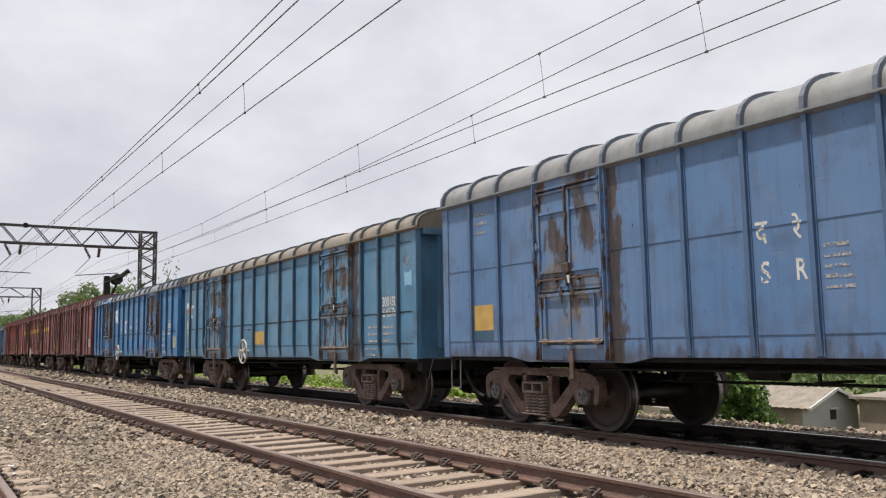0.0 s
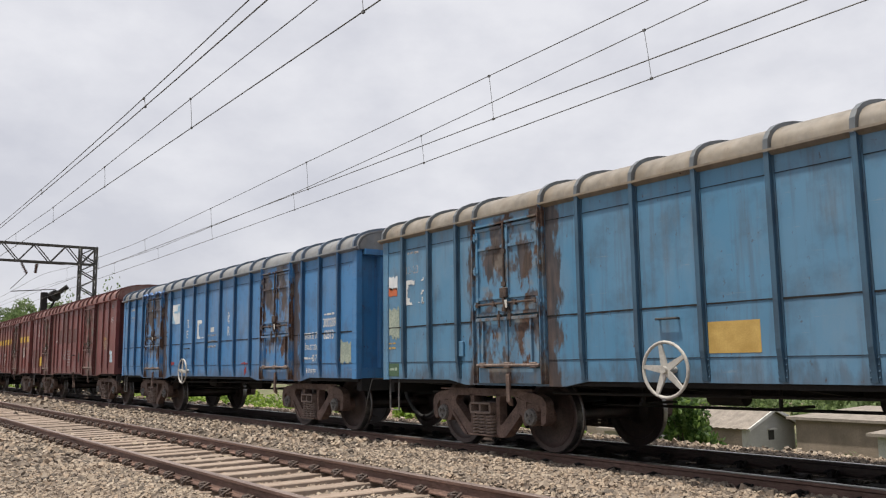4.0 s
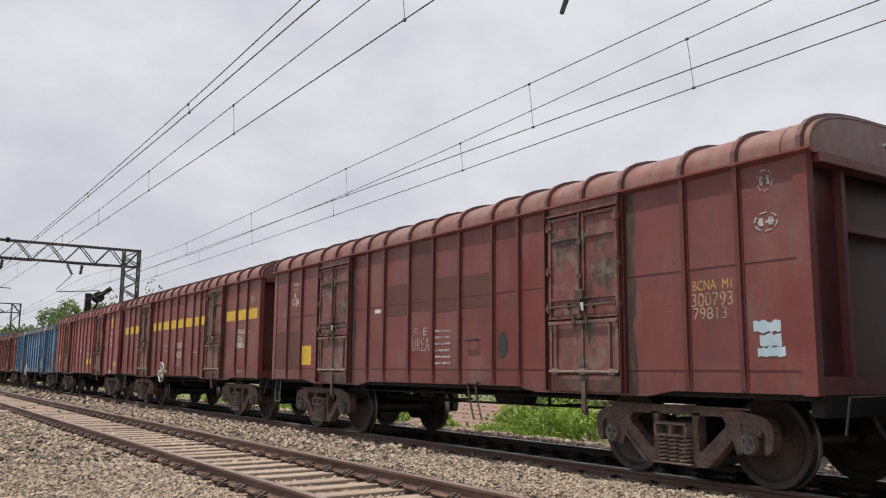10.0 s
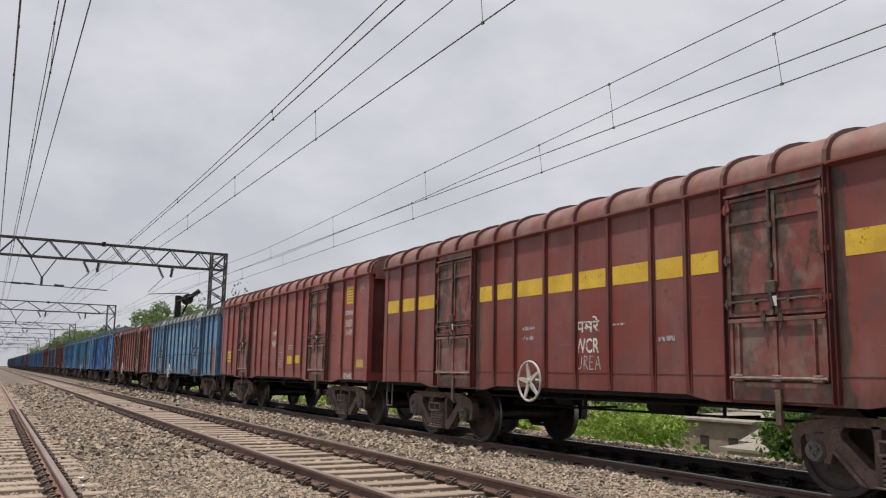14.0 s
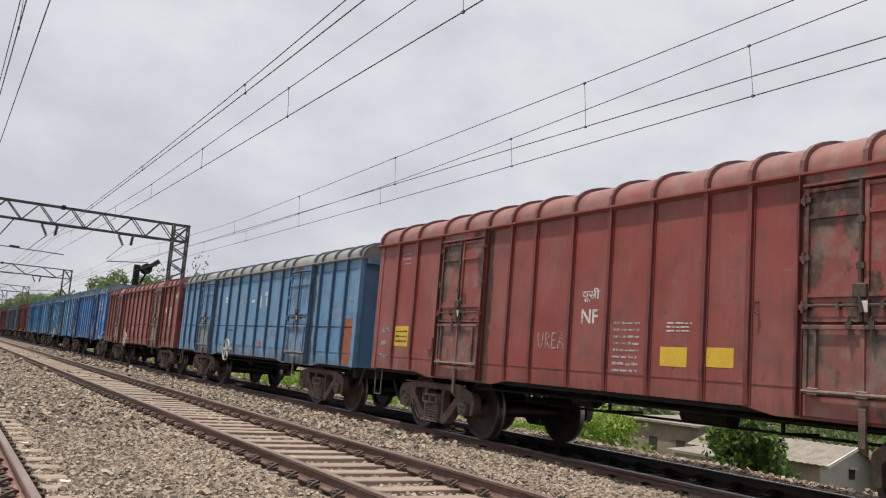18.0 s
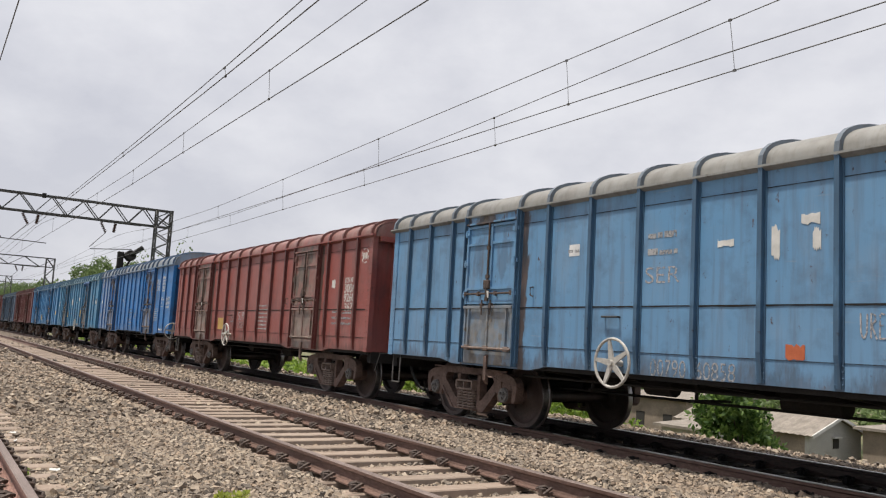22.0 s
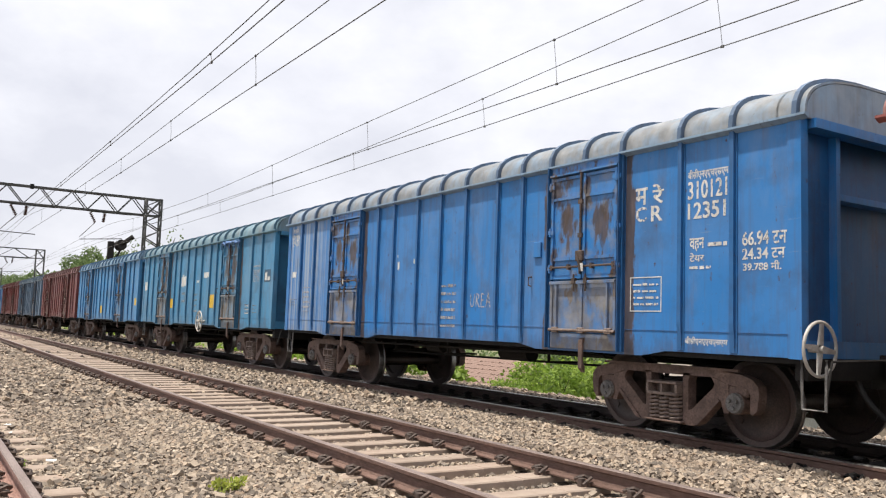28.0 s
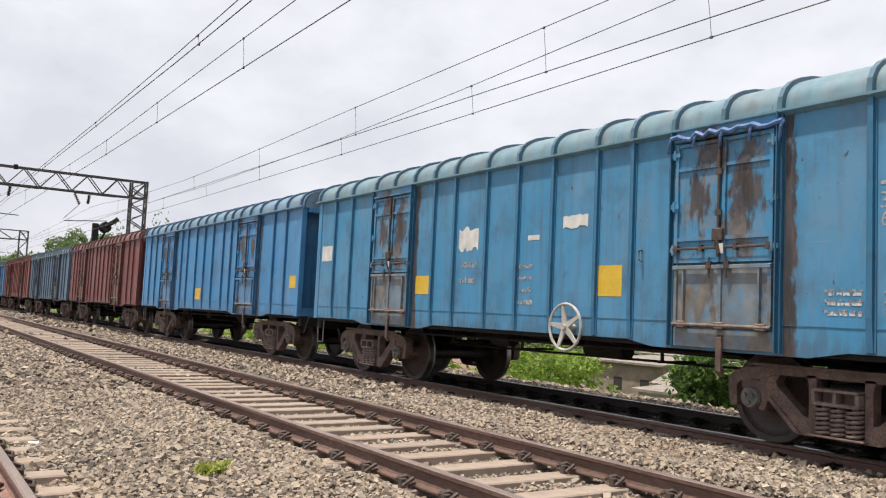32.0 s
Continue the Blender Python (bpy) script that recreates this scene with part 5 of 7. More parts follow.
def portal(y, near):
    p = thing("overhead_portal", "grey lattice steel portal that carries the overhead wires", "portal", "overhead line portals")
    lattice(p, "boom", (-9.0, y, 7.56), (12.0, y, 7.56), 0.55, 0.96, (0, 0, 1), 26 if near else 14, 0.075, 0.05)
    for x in (-9.0, 11.57):
        lattice(p, "mast", (x, y, -1.2), (x, y, 8.08), 0.55, 0.84, (1, 0, 0), 20 if near else 9, 0.09, 0.06)
    bm = bmesh.new()
    for s in (-1, 1):
        bar(bm, (2.12 + s * 0.66, y, 7.05), (2.12, y, 5.95), 0.06)
    bar(bm, (2.12, y, 6.0), (2.12, y, 5.5), 0.12)
    part("drop_bracket", bm, M["galv"], p)
    bm = bmesh.new()
    bar(bm, (-0.6, y, 5.62), (5.45, y, 5.46), 0.045)
    for x in (0.9, 1.5, 3.0):
        bar(bm, (x - 0.25, y, 5.59), (x + 0.25, y, 5.57), 0.1)
    part("register_arm", bm, M["galv"], p)
    bm = bmesh.new()
    bar(bm, (7.7, y, 5.40), (9.95, y, 5.60), 0.045)
    part("register_arm", bm, M["galv"], p)
    for x in (4.15, 8.15):
        bm = bmesh.new()
        bar(bm, (x - 0.05, y, 7.03), (x + 2.2, y, 7.03), 0.08)
        part("hanger_beam", bm, M["galv"], p)
        for a, b in (((x, y, 6.97), (x + 0.3, y, 6.4)), ((x + 0.78, y, 6.97), (x + 0.72, y, 6.45))):
            bm = bmesh.new()
            insulator(bm, a, b)
            part("insulator", bm, M["porcelain"], p, "dark brown ribbed insulator")
        bm = bmesh.new()
        rod(bm, (x + 0.3, y, 6.4), (x - 0.5, y - 0.2, 5.5), 0.02, 6)
        part("stay_rod", bm, M["wire"], p)
    bm = bmesh.new()
    box(bm, 4.98, 5.18, y - 0.42, y - 0.3, 7.88, 8.14)
    part("junction_box", bm, M["dark"], p)
    return p


portal(50.0, True)
portal(100.0, False)
for y in (150, 200, 260, 320):
    portal(float(y), False)


# ---- lettering, posters and stains on the wagons ----
TINT = {
    "white": M["white"], "yellow": two_scale("yellow_panel_paint", (0.55, 0.34, 0.03), (0.74, 0.50, 0.05), 3, 30, 0.5, speck=0.3),
    "faint": two_scale("faint_white", (0.27, 0.28, 0.30), (0.45, 0.45, 0.46), 6, 30, 0.7, speck=0.5),
    "chalk": two_scale("chalk", (0.36, 0.35, 0.36), (0.58, 0.56, 0.56), 7, 30, 0.9, speck=0.6),
    "pale": two_scale("pale_green", (0.3, 0.4, 0.3), (0.42, 0.5, 0.4), 10, 60, 0.7),
    "dark": two_scale("black_print", (0.03, 0.03, 0.03), (0.06, 0.06, 0.05), 10, 60, 0.6),
    "ochre": two_scale("ochre_paint", (0.42, 0.27, 0.07), (0.56, 0.38, 0.12), 7, 50, 0.65, speck=0.3),
    "green": two_scale("green_paint", (0.05, 0.11, 0.06), (0.09, 0.16, 0.09), 6, 50, 0.6),
    "umber": two_scale("brown_primer", (0.088, 0.034, 0.029), (0.118, 0.045, 0.038), 3, 40, 0.55, speck=0.3),
    "terracotta": two_scale("orange_primer", (0.24, 0.075, 0.04), (0.36, 0.12, 0.06), 5, 40, 0.65, speck=0.3),
    "orange": two_scale("orange_paint", (0.42, 0.10, 0.04), (0.55, 0.15, 0.06), 7, 50, 0.6, speck=0.3),
    "redpaint": two_scale("red_splash", (0.30, 0.03, 0.03), (0.42, 0.06, 0.06), 7, 50, 0.6),
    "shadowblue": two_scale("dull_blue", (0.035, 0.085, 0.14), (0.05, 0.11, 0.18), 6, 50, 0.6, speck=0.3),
    "limewash": two_scale("limewash", (0.26, 0.32, 0.28), (0.48, 0.52, 0.42), 4, 40, 0.85),
    "poster": two_scale("poster_paper", (0.5, 0.54, 0.58), (0.74, 0.75, 0.75), 3, 40, 0.8, speck=0.15),
    "print": two_scale("poster_print", (0.16, 0.36, 0.55), (0.3, 0.5, 0.66), 4, 50, 0.8, speck=0.2),
    "torn": two_scale("torn_paper", (0.55, 0.56, 0.57), (0.76, 0.76, 0.74), 4, 50, 0.85, speck=0.2),
    "sand": two_scale("sand_paint", (0.33, 0.25, 0.16), (0.5, 0.41, 0.29), 7, 40, 0.7, speck=0.4),
    "paleblue": two_scale("pale_blue_paper", (0.34, 0.47, 0.56), (0.52, 0.62, 0.68), 4, 40, 0.8, speck=0.2),
}


def flaking(m, lo, hi):
    """Lets the ground show where letter paint has worn off."""
    n = Nodes(m)
    out = n.t.nodes["Material Output"]
    clear = n.t.nodes.new("ShaderNodeBsdfTransparent")
    mx = n.t.nodes.new("ShaderNodeMixShader")
    v = n.coords()
    worn = n.math("ADD", n.math("MULTIPLY", n.noise(v, 28, 5, 0.65), 0.6), n.math("MULTIPLY", n.noise(v, 3.5, 4), 0.4))
    n.link(n.gate(worn, lo, hi), mx.inputs[0])
    n.link(n.b.outputs[0], mx.inputs[1])
    n.link(clear.outputs[0], mx.inputs[2])
    n.link(mx.outputs[0], out.inputs["Surface"])


TINT["letter"] = two_scale("letter_paint", (0.50, 0.49, 0.46), (0.74, 0.73, 0.70), 5, 40, 0.6, speck=0.3)
flaking(TINT["letter"], 0.53, 0.62)
flaking(TINT["sand"], 0.5, 0.62)
flaking(TINT["faint"], 0.46, 0.60)
flaking(TINT["chalk"], 0.48, 0.60)
flaking(TINT["yellow"], 0.60, 0.70)
FACE = -SIDE - 0.004


def wagon(i):
    return TRAIN[i][0]


def letter(i, text, y, z, w, h, tint):
    """Painted letters that start at y and run towards the wagon's front, fitted into w by h."""
    c = bpy.data.curves.new("lettering", "FONT")
    c.body = text
    c.offset = 0.016 if tint == "white" else -0.006
    ob = bpy.data.objects.new("lettering", c)
    me = bpy.data.meshes.new_from_object(ob)
    bpy.data.objects.remove(ob)
    xs, ys = [v.co.x for v in me.vertices], [v.co.y for v in me.vertices]
    x0, sx = min(xs), 0.95 * w / (max(xs) - min(xs))
    y0, sy = min(ys), h / (max(ys) - min(ys))
    for v in me.vertices:
        v.co = (FACE + 0.001, y - (v.co.x - x0) * sx, z + (v.co.y - y0) * sy)
    bold = bmesh.new()
    bold.from_mesh(me)
    bmesh.ops.solidify(bold, geom=bold.faces[:], thickness=0.002)
    bold.to_mesh(me)
    bold.free()
    me.shade_flat()
    me.materials.clear()
    me.materials.append(TINT["letter" if tint == "white" else tint])
    part("lettering", me, None, wagon(i), "painted words and figures")


def scrawl(i, y, z, w, h, tint):
    """The word UREA chalked by one thin line."""
    strokes = ([(0.0, 0.95), (0.01, 0.3), (0.06, 0.08), (0.12, 0.06), (0.18, 0.25), (0.2, 0.92)],
               [(0.3, 0.05), (0.31, 0.95), (0.42, 0.88), (0.44, 0.7), (0.32, 0.52), (0.47, 0.02)],
               [(0.7, 0.9), (0.56, 0.94), (0.55, 0.04), (0.71, 0.06)], [(0.55, 0.5), (0.67, 0.52)],
               [(0.78, 0.0), (0.9, 0.98), (1.0, 0.02)], [(0.82, 0.36), (0.99, 0.4)])
    bm = bmesh.new()
    for line in strokes:
        for (a, b), (c, d) in zip(line, line[1:]):
            p, q = Vector((y - a * w, z + b * h)), Vector((y - c * w, z + d * h))
            side = (q - p).orthogonal().normalized() * 0.008
            prism(bm, [tuple(p - side), tuple(q - side), tuple(q + side), tuple(p + side)], "x", FACE - 0.001, FACE + 0.002)
    part("chalk_writing", bm, TINT[tint], wagon(i), "thin chalk handwriting")


def bars(i, rows, y, z, w, h, tint):
    """Unreadable writing: short strokes in rows."""
    rnd = random.Random(int(1000 * abs(y)) + 7 * i)
    bm = bmesh.new()
    p = h / rows
    for r in range(rows):
        a, zb = 0.0, z + h - (r + 1) * p
        while a < w - 0.02:
            d = rnd.uniform(0.05, 0.2) * (0.7 if h / rows < 0.1 else 1.0)
            b = min(w, a + d)
            box(bm, FACE, FACE + 0.003, y - a, y - b, zb + p * rnd.uniform(0.28, 0.34), zb + p * rnd.uniform(0.56, 0.72))
            a = b + rnd.uniform(0.018, 0.035)
    ob = part("worn_writing", bm, TINT["letter" if tint == "white" else tint], wagon(i), "worn writing that cannot be read")
    ob["kind"] = "stuff"


def panel(i, y, z, w, h, tint):
    bm = bmesh.new()
    box(bm, FACE + 0.001, FACE + 0.003, y, y - w, z, z + h)
    part("painted_panel", bm, TINT[tint], wagon(i))


def ragged(bm, y, z, w, h, rough, seed, x=FACE, n=9):
    """A flat patch with an uneven outline, in joined upright strips."""
    rnd = random.Random(seed)
    cuts = [(y - w * k / n, z + rnd.uniform(0, rough) * h, z + h * (1 - rnd.uniform(0, rough))) for k in range(n + 1)]
    rows = [[bm.verts.new((u, a, v)) for u in (x - 0.001, x + 0.003) for v in (l, t)] for a, l, t in cuts]
    for p, q in zip(rows, rows[1:]):
        for i, j in ((0, 1), (1, 3), (3, 2), (2, 0)):
            bm.faces.new((p[i], p[j], q[j], q[i]))
    for p in (rows[0], rows[-1]):
        bm.faces.new((p[0], p[1], p[3], p[2]))


def scrap(i, y, z, w, h, tint):
    bm = bmesh.new()
    seed = int(977 * abs(y) + 31 * z) + i
    rnd = random.Random(seed)
    if tint == "torn":
        n = 11
        for k in range(n):
            f = k / (n - 1)
            left = w * (0.13 + 0.24 * abs(2 * f - 1) ** 2.2 + rnd.uniform(-0.03, 0.04))
            zz = z + h * k / n
            prism(bm, [(y - rnd.uniform(0, 0.012), zz), (y - left, zz), (y - left * rnd.uniform(0.85, 1.1), zz + h / n), (y - rnd.uniform(0, 0.012), zz + h / n)], "x", FACE - 0.001, FACE + 0.003)
            if f < 0.6 and rnd.random() < 0.85:
                ragged(bm, y - w * (0.86 + rnd.uniform(-0.02, 0.03)), zz, w * rnd.uniform(0.05, 0.12), h / n, 0.2, seed + k, n=3)
        ragged(bm, y - w * 0.34, z + h * 0.76, w * 0.17, h * 0.24, 0.3, seed + 40, n=5)
        for k in range(6):
            u, v, q = rnd.uniform(0.4, 0.95), rnd.choice((0.0, 0.03, 0.9, 0.98)), rnd.uniform(0.04, 0.10)
            ragged(bm, y - w * u, z + h * v, w * q, h * q, 0.35, seed + 20 + k, n=4)
    elif tint == "poster" and w > 0.3:
        ragged(bm, y, z, w, h, 0.05, seed, n=5)
        bm2 = bmesh.new()
        for pts in (((0.03, 0.04), (0.42, 0.06), (0.03, 0.5)), ((0.66, 0.62), (0.97, 0.55), (0.97, 0.93), (0.75, 0.93)), ((0.25, 0.56), (0.72, 0.54), (0.72, 0.64), (0.25, 0.66))):
            prism(bm2, [(y - w * u, z + h * v) for u, v in pts], "x", FACE - 0.003, FACE - 0.0015)
        part("poster_print", bm2, TINT["print"], wagon(i), "faded blue print on the torn poster")
    else:
        ragged(bm, y, z, w, h, 0.22 if tint != "redpaint" else 0.55, seed)
    ob = part("poster_scrap" if tint in ("torn", "poster", "white") else "paint_patch", bm, TINT[tint], wagon(i))
    if tint == "torn":
        ob["kind"] = "stuff"


def emblem(i, y, z, w, h, tint):
    bm = bmesh.new()
    n = 18
    for k in range(n):
        if k % 3 == 2:
            continue
        a, b = 2 * math.pi * k / n, 2 * math.pi * (k + 0.85) / n
        q = [(y - w / 2 + r * w / 2 * math.cos(t), z + h / 2 + r * h / 2 * math.sin(t)) for r, t in ((1, a), (1, b), (0.86, b), (0.86, a))]
        prism(bm, q, "x", FACE - 0.001, FACE + 0.002)
    for u in (-0.2, 0.2):
        box(bm, FACE - 0.001, FACE + 0.002, y - w / 2 + u * w - 0.1 * w, y - w / 2 + u * w + 0.1 * w, z + 0.3 * h, z + 0.7 * h)
    part("emblem_ring", bm, TINT[tint], wagon(i), "stencilled round emblem")


def notice(i, y, z, w, h, tint):
    bm = bmesh.new()
    for a, b, c, d in ((0, w, 0, 0.012), (0, w, h - 0.012, h), (0, 0.012, 0.0125, h - 0.0125), (w - 0.012, w, 0.0125, h - 0.0125)):
        box(bm, FACE, FACE + 0.003, y - a, y - b, z + c, z + d)
    part("notice_border", bm, TINT[tint], wagon(i))
    bars(i, 4, y - 0.05, z + 0.05, w - 0.1, h - 0.1, tint)


def label_holder(i, y, z):
    bm = bmesh.new()
    box(bm, FACE - 0.03, FACE + 0.003, y - 0.08, y + 0.08, z - 0.11, z + 0.11, 0.006)
    part("label_holder", bm, M["paint"], wagon(i)).color = (*RAKE[i][1], 0.3)


def repaint(ob, name):
    ob.material_slots[0].link = "OBJECT"
    ob.material_slots[0].material = M[name]


for i, name in ((0, "ruined"), (1, "ruined"), (2, "ruined")):
    for door in wagon(i).children:
        if door.name.startswith("door"):
            for ob in door.children:
                if ob.name.startswith(("door_leaf", "lintel", "door_jamb")) or (i in (1, 2) and ob.name.startswith("lower_flap")):
                    repaint(ob, name)
for i in (8, 10):
    for door in wagon(i).children:
        if door.name.startswith("door"):
            for ob in door.children:
                if ob.name.startswith("door_leaf"):
                    repaint(ob, "light_worn")
for i in (1, 8):
    for ob in wagon(i).children:
        if ob.name.startswith("roof"):
            repaint(ob, "tan_roof")
for i in (6, 7, 8, 9):
    for door in wagon(i).children:
        if door.name.startswith("door"):
            if i == 6 and (door.matrix_basis @ door.data.vertices[0].co).y < 0:
                continue
            repaint(door, "grey_flap")
            for ob in door.children:
                if ob.name.startswith(("lower_flap", "flap_rail")):
                    repaint(ob, "grey_flap")
                elif i == 7 and ob.name.startswith(("door_leaf", "lintel")):
                    repaint(ob, "grey_leaf")
for i, leaf in ((0, "leaf_spotted"), (1, "leaf_rusty"), (2, "leaf_rusty"), (6, "leaf_chipped"), (8, "leaf_spotted"), (9, "leaf_spotted"), (10, "leaf_spotted")):
    for door in wagon(i).children:
        if door.name.startswith("door"):
            for ob in door.children:
                if ob.name.startswith("door_leaf"):
                    repaint(ob, leaf)
for i, side in ((8, "bleached_side"), (0, "rusty_short_side"), (1, "rusty_long_side"), (2, "rusty_long_side")):
    for ob in wagon(i).children:
        if ob.name.startswith("side_wall"):
            repaint(ob, side)
stops = [-6.72, -5.95, -5.22, -4.36, -2.82, -2.24, -1.62, -0.76, 0.0, 0.76, 1.62, 2.24, 2.82, 4.36, 5.22, 5.95, 6.72]
for a, b in zip(stops, stops[1:]):
    if b - a < 1.2:
        panel(4, b - 0.07, 2.48, b - a - 0.14, 0.26, "yellow")


def grab_handle(i, y, z):
    bm = bmesh.new()
    rod(bm, (FACE - 0.05, y + 0.15, z), (FACE - 0.05, y - 0.15, z), 0.014, 8)
    for s in (-0.13, 0.13):
        rod(bm, (FACE + 0.002, y + s, z), (FACE - 0.055, y + s, z), 0.014, 8)
    part("grab_handle", bm, M["galv"], wagon(i))


for i in (2, 6, 7, 1):
    grab_handle(i, 1.34, 1.70)
TINT["tarp"] = two_scale("blue_tarpaulin", (0.06, 0.14, 0.36), (0.2, 0.34, 0.58), 9, 50, 0.5)
TINT["rag"] = two_scale("dark_rag", (0.02, 0.025, 0.04), (0.06, 0.07, 0.1), 9, 50, 0.8)


def tarpaulin(i, y0, y1, z, tint, seed, label, hang=0.16):
    """A twisted strip of torn sheet caught along the top of a door, with a few hanging ends."""
    bm = bmesh.new()
    rnd = random.Random(seed)
    n = int((y1 - y0) / 0.09)
    pts = [(-SIDE - 0.09 - rnd.uniform(0, 0.03), y0 + 0.09 * k, z + rnd.uniform(-0.035, 0.03)) for k in range(n)]
    tube(bm, pts, 0.03, 7)
    for k in range(0, n, 4):
        q = Vector(pts[k])
        tube(bm, [q, q + Vector((-0.02, 0.02, -hang * 0.5)), q + Vector((0.01, 0.05, -hang * rnd.uniform(0.75, 1.2)))], 0.018, 5)
    part("tarpaulin_strip", bm, TINT[tint], wagon(i), label, smooth=True)


tarpaulin(2, 3.1, 5.0, 3.315, "tarp", 44, "torn strip of blue tarpaulin over the door")
tarpaulin(9, -4.35, -2.75, 3.36, "tarp", 45, "torn strip of blue tarpaulin over the door")
tarpaulin(5, -4.42, -4.22, 3.3, "rag", 46, "dark rag hanging beside the door", 0.75)


def oval(i, y, z, w, h):
    bm = bmesh.new()
    prism(bm, [(y - w / 2 + w / 2 * math.cos(a), z + h / 2 + h / 2 * math.sin(a)) for a in (k * math.pi / 10 for k in range(20))], "x", FACE, FACE + 0.003)
    part("paint_patch", bm, TINT["dark"], wagon(i), "black painted oval")


def lever_bracket(i, y):
    """Rusty release lever with two bent legs below the side sill."""
    bm = bmesh.new()
    box(bm, -SIDE - 0.05, -SIDE + 0.02, y - 0.17, y + 0.17, 1.06, 1.085)
    for s in (-0.1, 0.1):
        bar(bm, (-SIDE - 0.02, y + s, 1.07), (-SIDE + 0.03, y + s, 0.78), 0.03, 0.02)
        bar(bm, (-SIDE + 0.03, y + s, 0.78), (-SIDE + 0.02, y + s - 0.12, 0.52), 0.025, 0.02)
    part("release_lever", bm, M["cast"], wagon(i), "rusty brake release lever")


lever_bracket(3, -1.09)
grab_handle(3, -1.12, 1.72)


def side_hook(i, y, z):
    bm = bmesh.new()
    tube(bm, [(FACE + 0.003, y, z + 0.06), (FACE - 0.05, y, z + 0.05), (FACE - 0.05, y, z - 0.06), (FACE - 0.02, y - 0.03, z - 0.08)], 0.012, 6)
    part("side_hook", bm, M["iron"], wagon(i))


label_holder(8, -2.6, 2.37)
label_holder(1, 5.14, 1.45)
label_holder(0, -2.6, 2.35)
for i, y, z in ((8, -2.45, 1.93), (2, 2.96, 2.13), (5, -4.65, 2.06), (5, -2.35, 2.10), (6, 3.0, 2.07), (7, -2.9, 2.05), (9, -2.4, 2.05)):
    side_hook(i, y, z)


# writing, panels and scraps, wagon by wagon
letter(0, "द", 0.67, 2.22, 0.16, 0.24, "white")
letter(0, "रे", 0.23, 2.23, 0.11, 0.27, "white")
letter(0, "S", 0.63, 1.81, 0.12, 0.23, "white")
letter(0, "R", 0.21, 1.82, 0.13, 0.22, "white")
panel(0, 6.01, 1.44, 0.61, 0.39, "ochre")
panel(0, 6.02, 1.29, 0.61, 0.14, "shadowblue")
bars(0, 3, 5.84, 2.90, 0.31, 0.43, "faint")
bars(0, 5, -0.10, 1.68, 0.30, 0.51, "chalk")
letter(1, "300188", -5.99, 1.95, 0.57, 0.19, "white")
letter(1, "64576", -6.00, 1.76, 0.58, 0.17, "white")
bars(1, 1, -6.12, 2.17, 0.27, 0.08, "faint")
bars(1, 3, -5.43, 1.26, 0.38, 0.39, "chalk")
bars(1, 3, -6.01, 1.26, 0.39, 0.38, "chalk")
bars(1, 2, -5.27, 1.00, 0.49, 0.23, "faint")
emblem(1, -6.79, 2.61, 0.23, 0.24, "faint")
scrap(1, -6.84, 2.25, 0.27, 0.33, "print")
bars(1, 1, 6.54, 2.96, 0.31, 0.12, "chalk")
letter(1, "12-23", 6.58, 2.68, 0.36, 0.12, "chalk")
scrap(1, 6.62, 2.18, 0.54, 0.40, "torn")
scrap(1, 7.10, 2.43, 0.26, 0.26, "poster")
scrap(1, 7.14, 2.33, 0.29, 0.18, "orange")
panel(1, 7.19, 1.04, 0.38, 0.21, "green")
bars(1, 1, 7.16, 1.10, 0.33, 0.12, "pale")
bars(1, 2, 7.15, 1.46, 0.24, 0.16, "ochre")
panel(1, 0.94, 1.31, 0.72, 0.33, "ochre")
scrap(1, 7.10, 1.61, 0.31, 0.61, "limewash")
scrap(2, 2.63, 2.37, 0.60, 0.54, "poster")
letter(2, "पू", 1.45, 2.23, 0.16, 0.22, "white")
letter(2, "E", 1.47, 1.97, 0.11, 0.20, "white")
scrap(2, 0.69, 1.93, 0.59, 0.47, "torn")
panel(2, -0.22, 2.07, 0.22, 0.11, "white")
letter(2, "दे", -1.29, 2.22, 0.13, 0.27, "white")
letter(2, "R", -1.30, 1.95, 0.14, 0.21, "white")
scrap(2, -2.16, 1.25, 0.40, 0.10, "redpaint")
scrap(2, -2.32, 1.02, 0.11, 0.26, "redpaint")
scrap(2, 2.72, 1.28, 0.33, 0.12, "redpaint")
bars(2, 3, -0.05, 1.65, 0.52, 0.41, "faint")
letter(2, "300289", -6.01, 1.94, 0.51, 0.17, "white")
letter(2, "62813", -6.03, 1.72, 0.40, 0.17, "white")
bars(2, 1, -6.04, 2.13, 0.39, 0.11, "white")
letter(2, "आवभार 51 10", -5.22, 1.73, 0.58, 0.14, "white")
letter(2, "टेयर-27-20t", -5.26, 1.53, 0.54, 0.13, "white")
bars(2, 1, -5.22, 1.31, 0.29, 0.13, "white")
letter(2, "42-7", -5.54, 1.31, 0.23, 0.13, "white")
letter(2, "बी सी एन एम1", -5.31, 1.07, 0.42, 0.12, "white")
scrap(2, -6.68, 1.24, 0.38, 0.46, "limewash")
panel(3, 1.64, 2.20, 0.78, 0.54, "umber")
panel(3, 0.75, 2.24, 0.64, 1.15, "umber")
panel(3, 0.05, 2.19, 0.70, 0.56, "umber")
panel(3, -0.71, 2.21, 0.80, 0.51, "umber")
panel(3, 5.19, 1.35, 0.48, 0.40, "yellow")
letter(3, "S  E", 0.64, 1.83, 0.47, 0.13, "chalk")
scrawl(3, 0.66, 1.57, 0.53, 0.22, "chalk")
bars(3, 6, -0.04, 1.32, 0.44, 0.62, "chalk")
panel(3, 1.99, 2.28, 0.22, 0.07, "white")
oval(3, -1.73, 1.44, 0.23, 0.38)
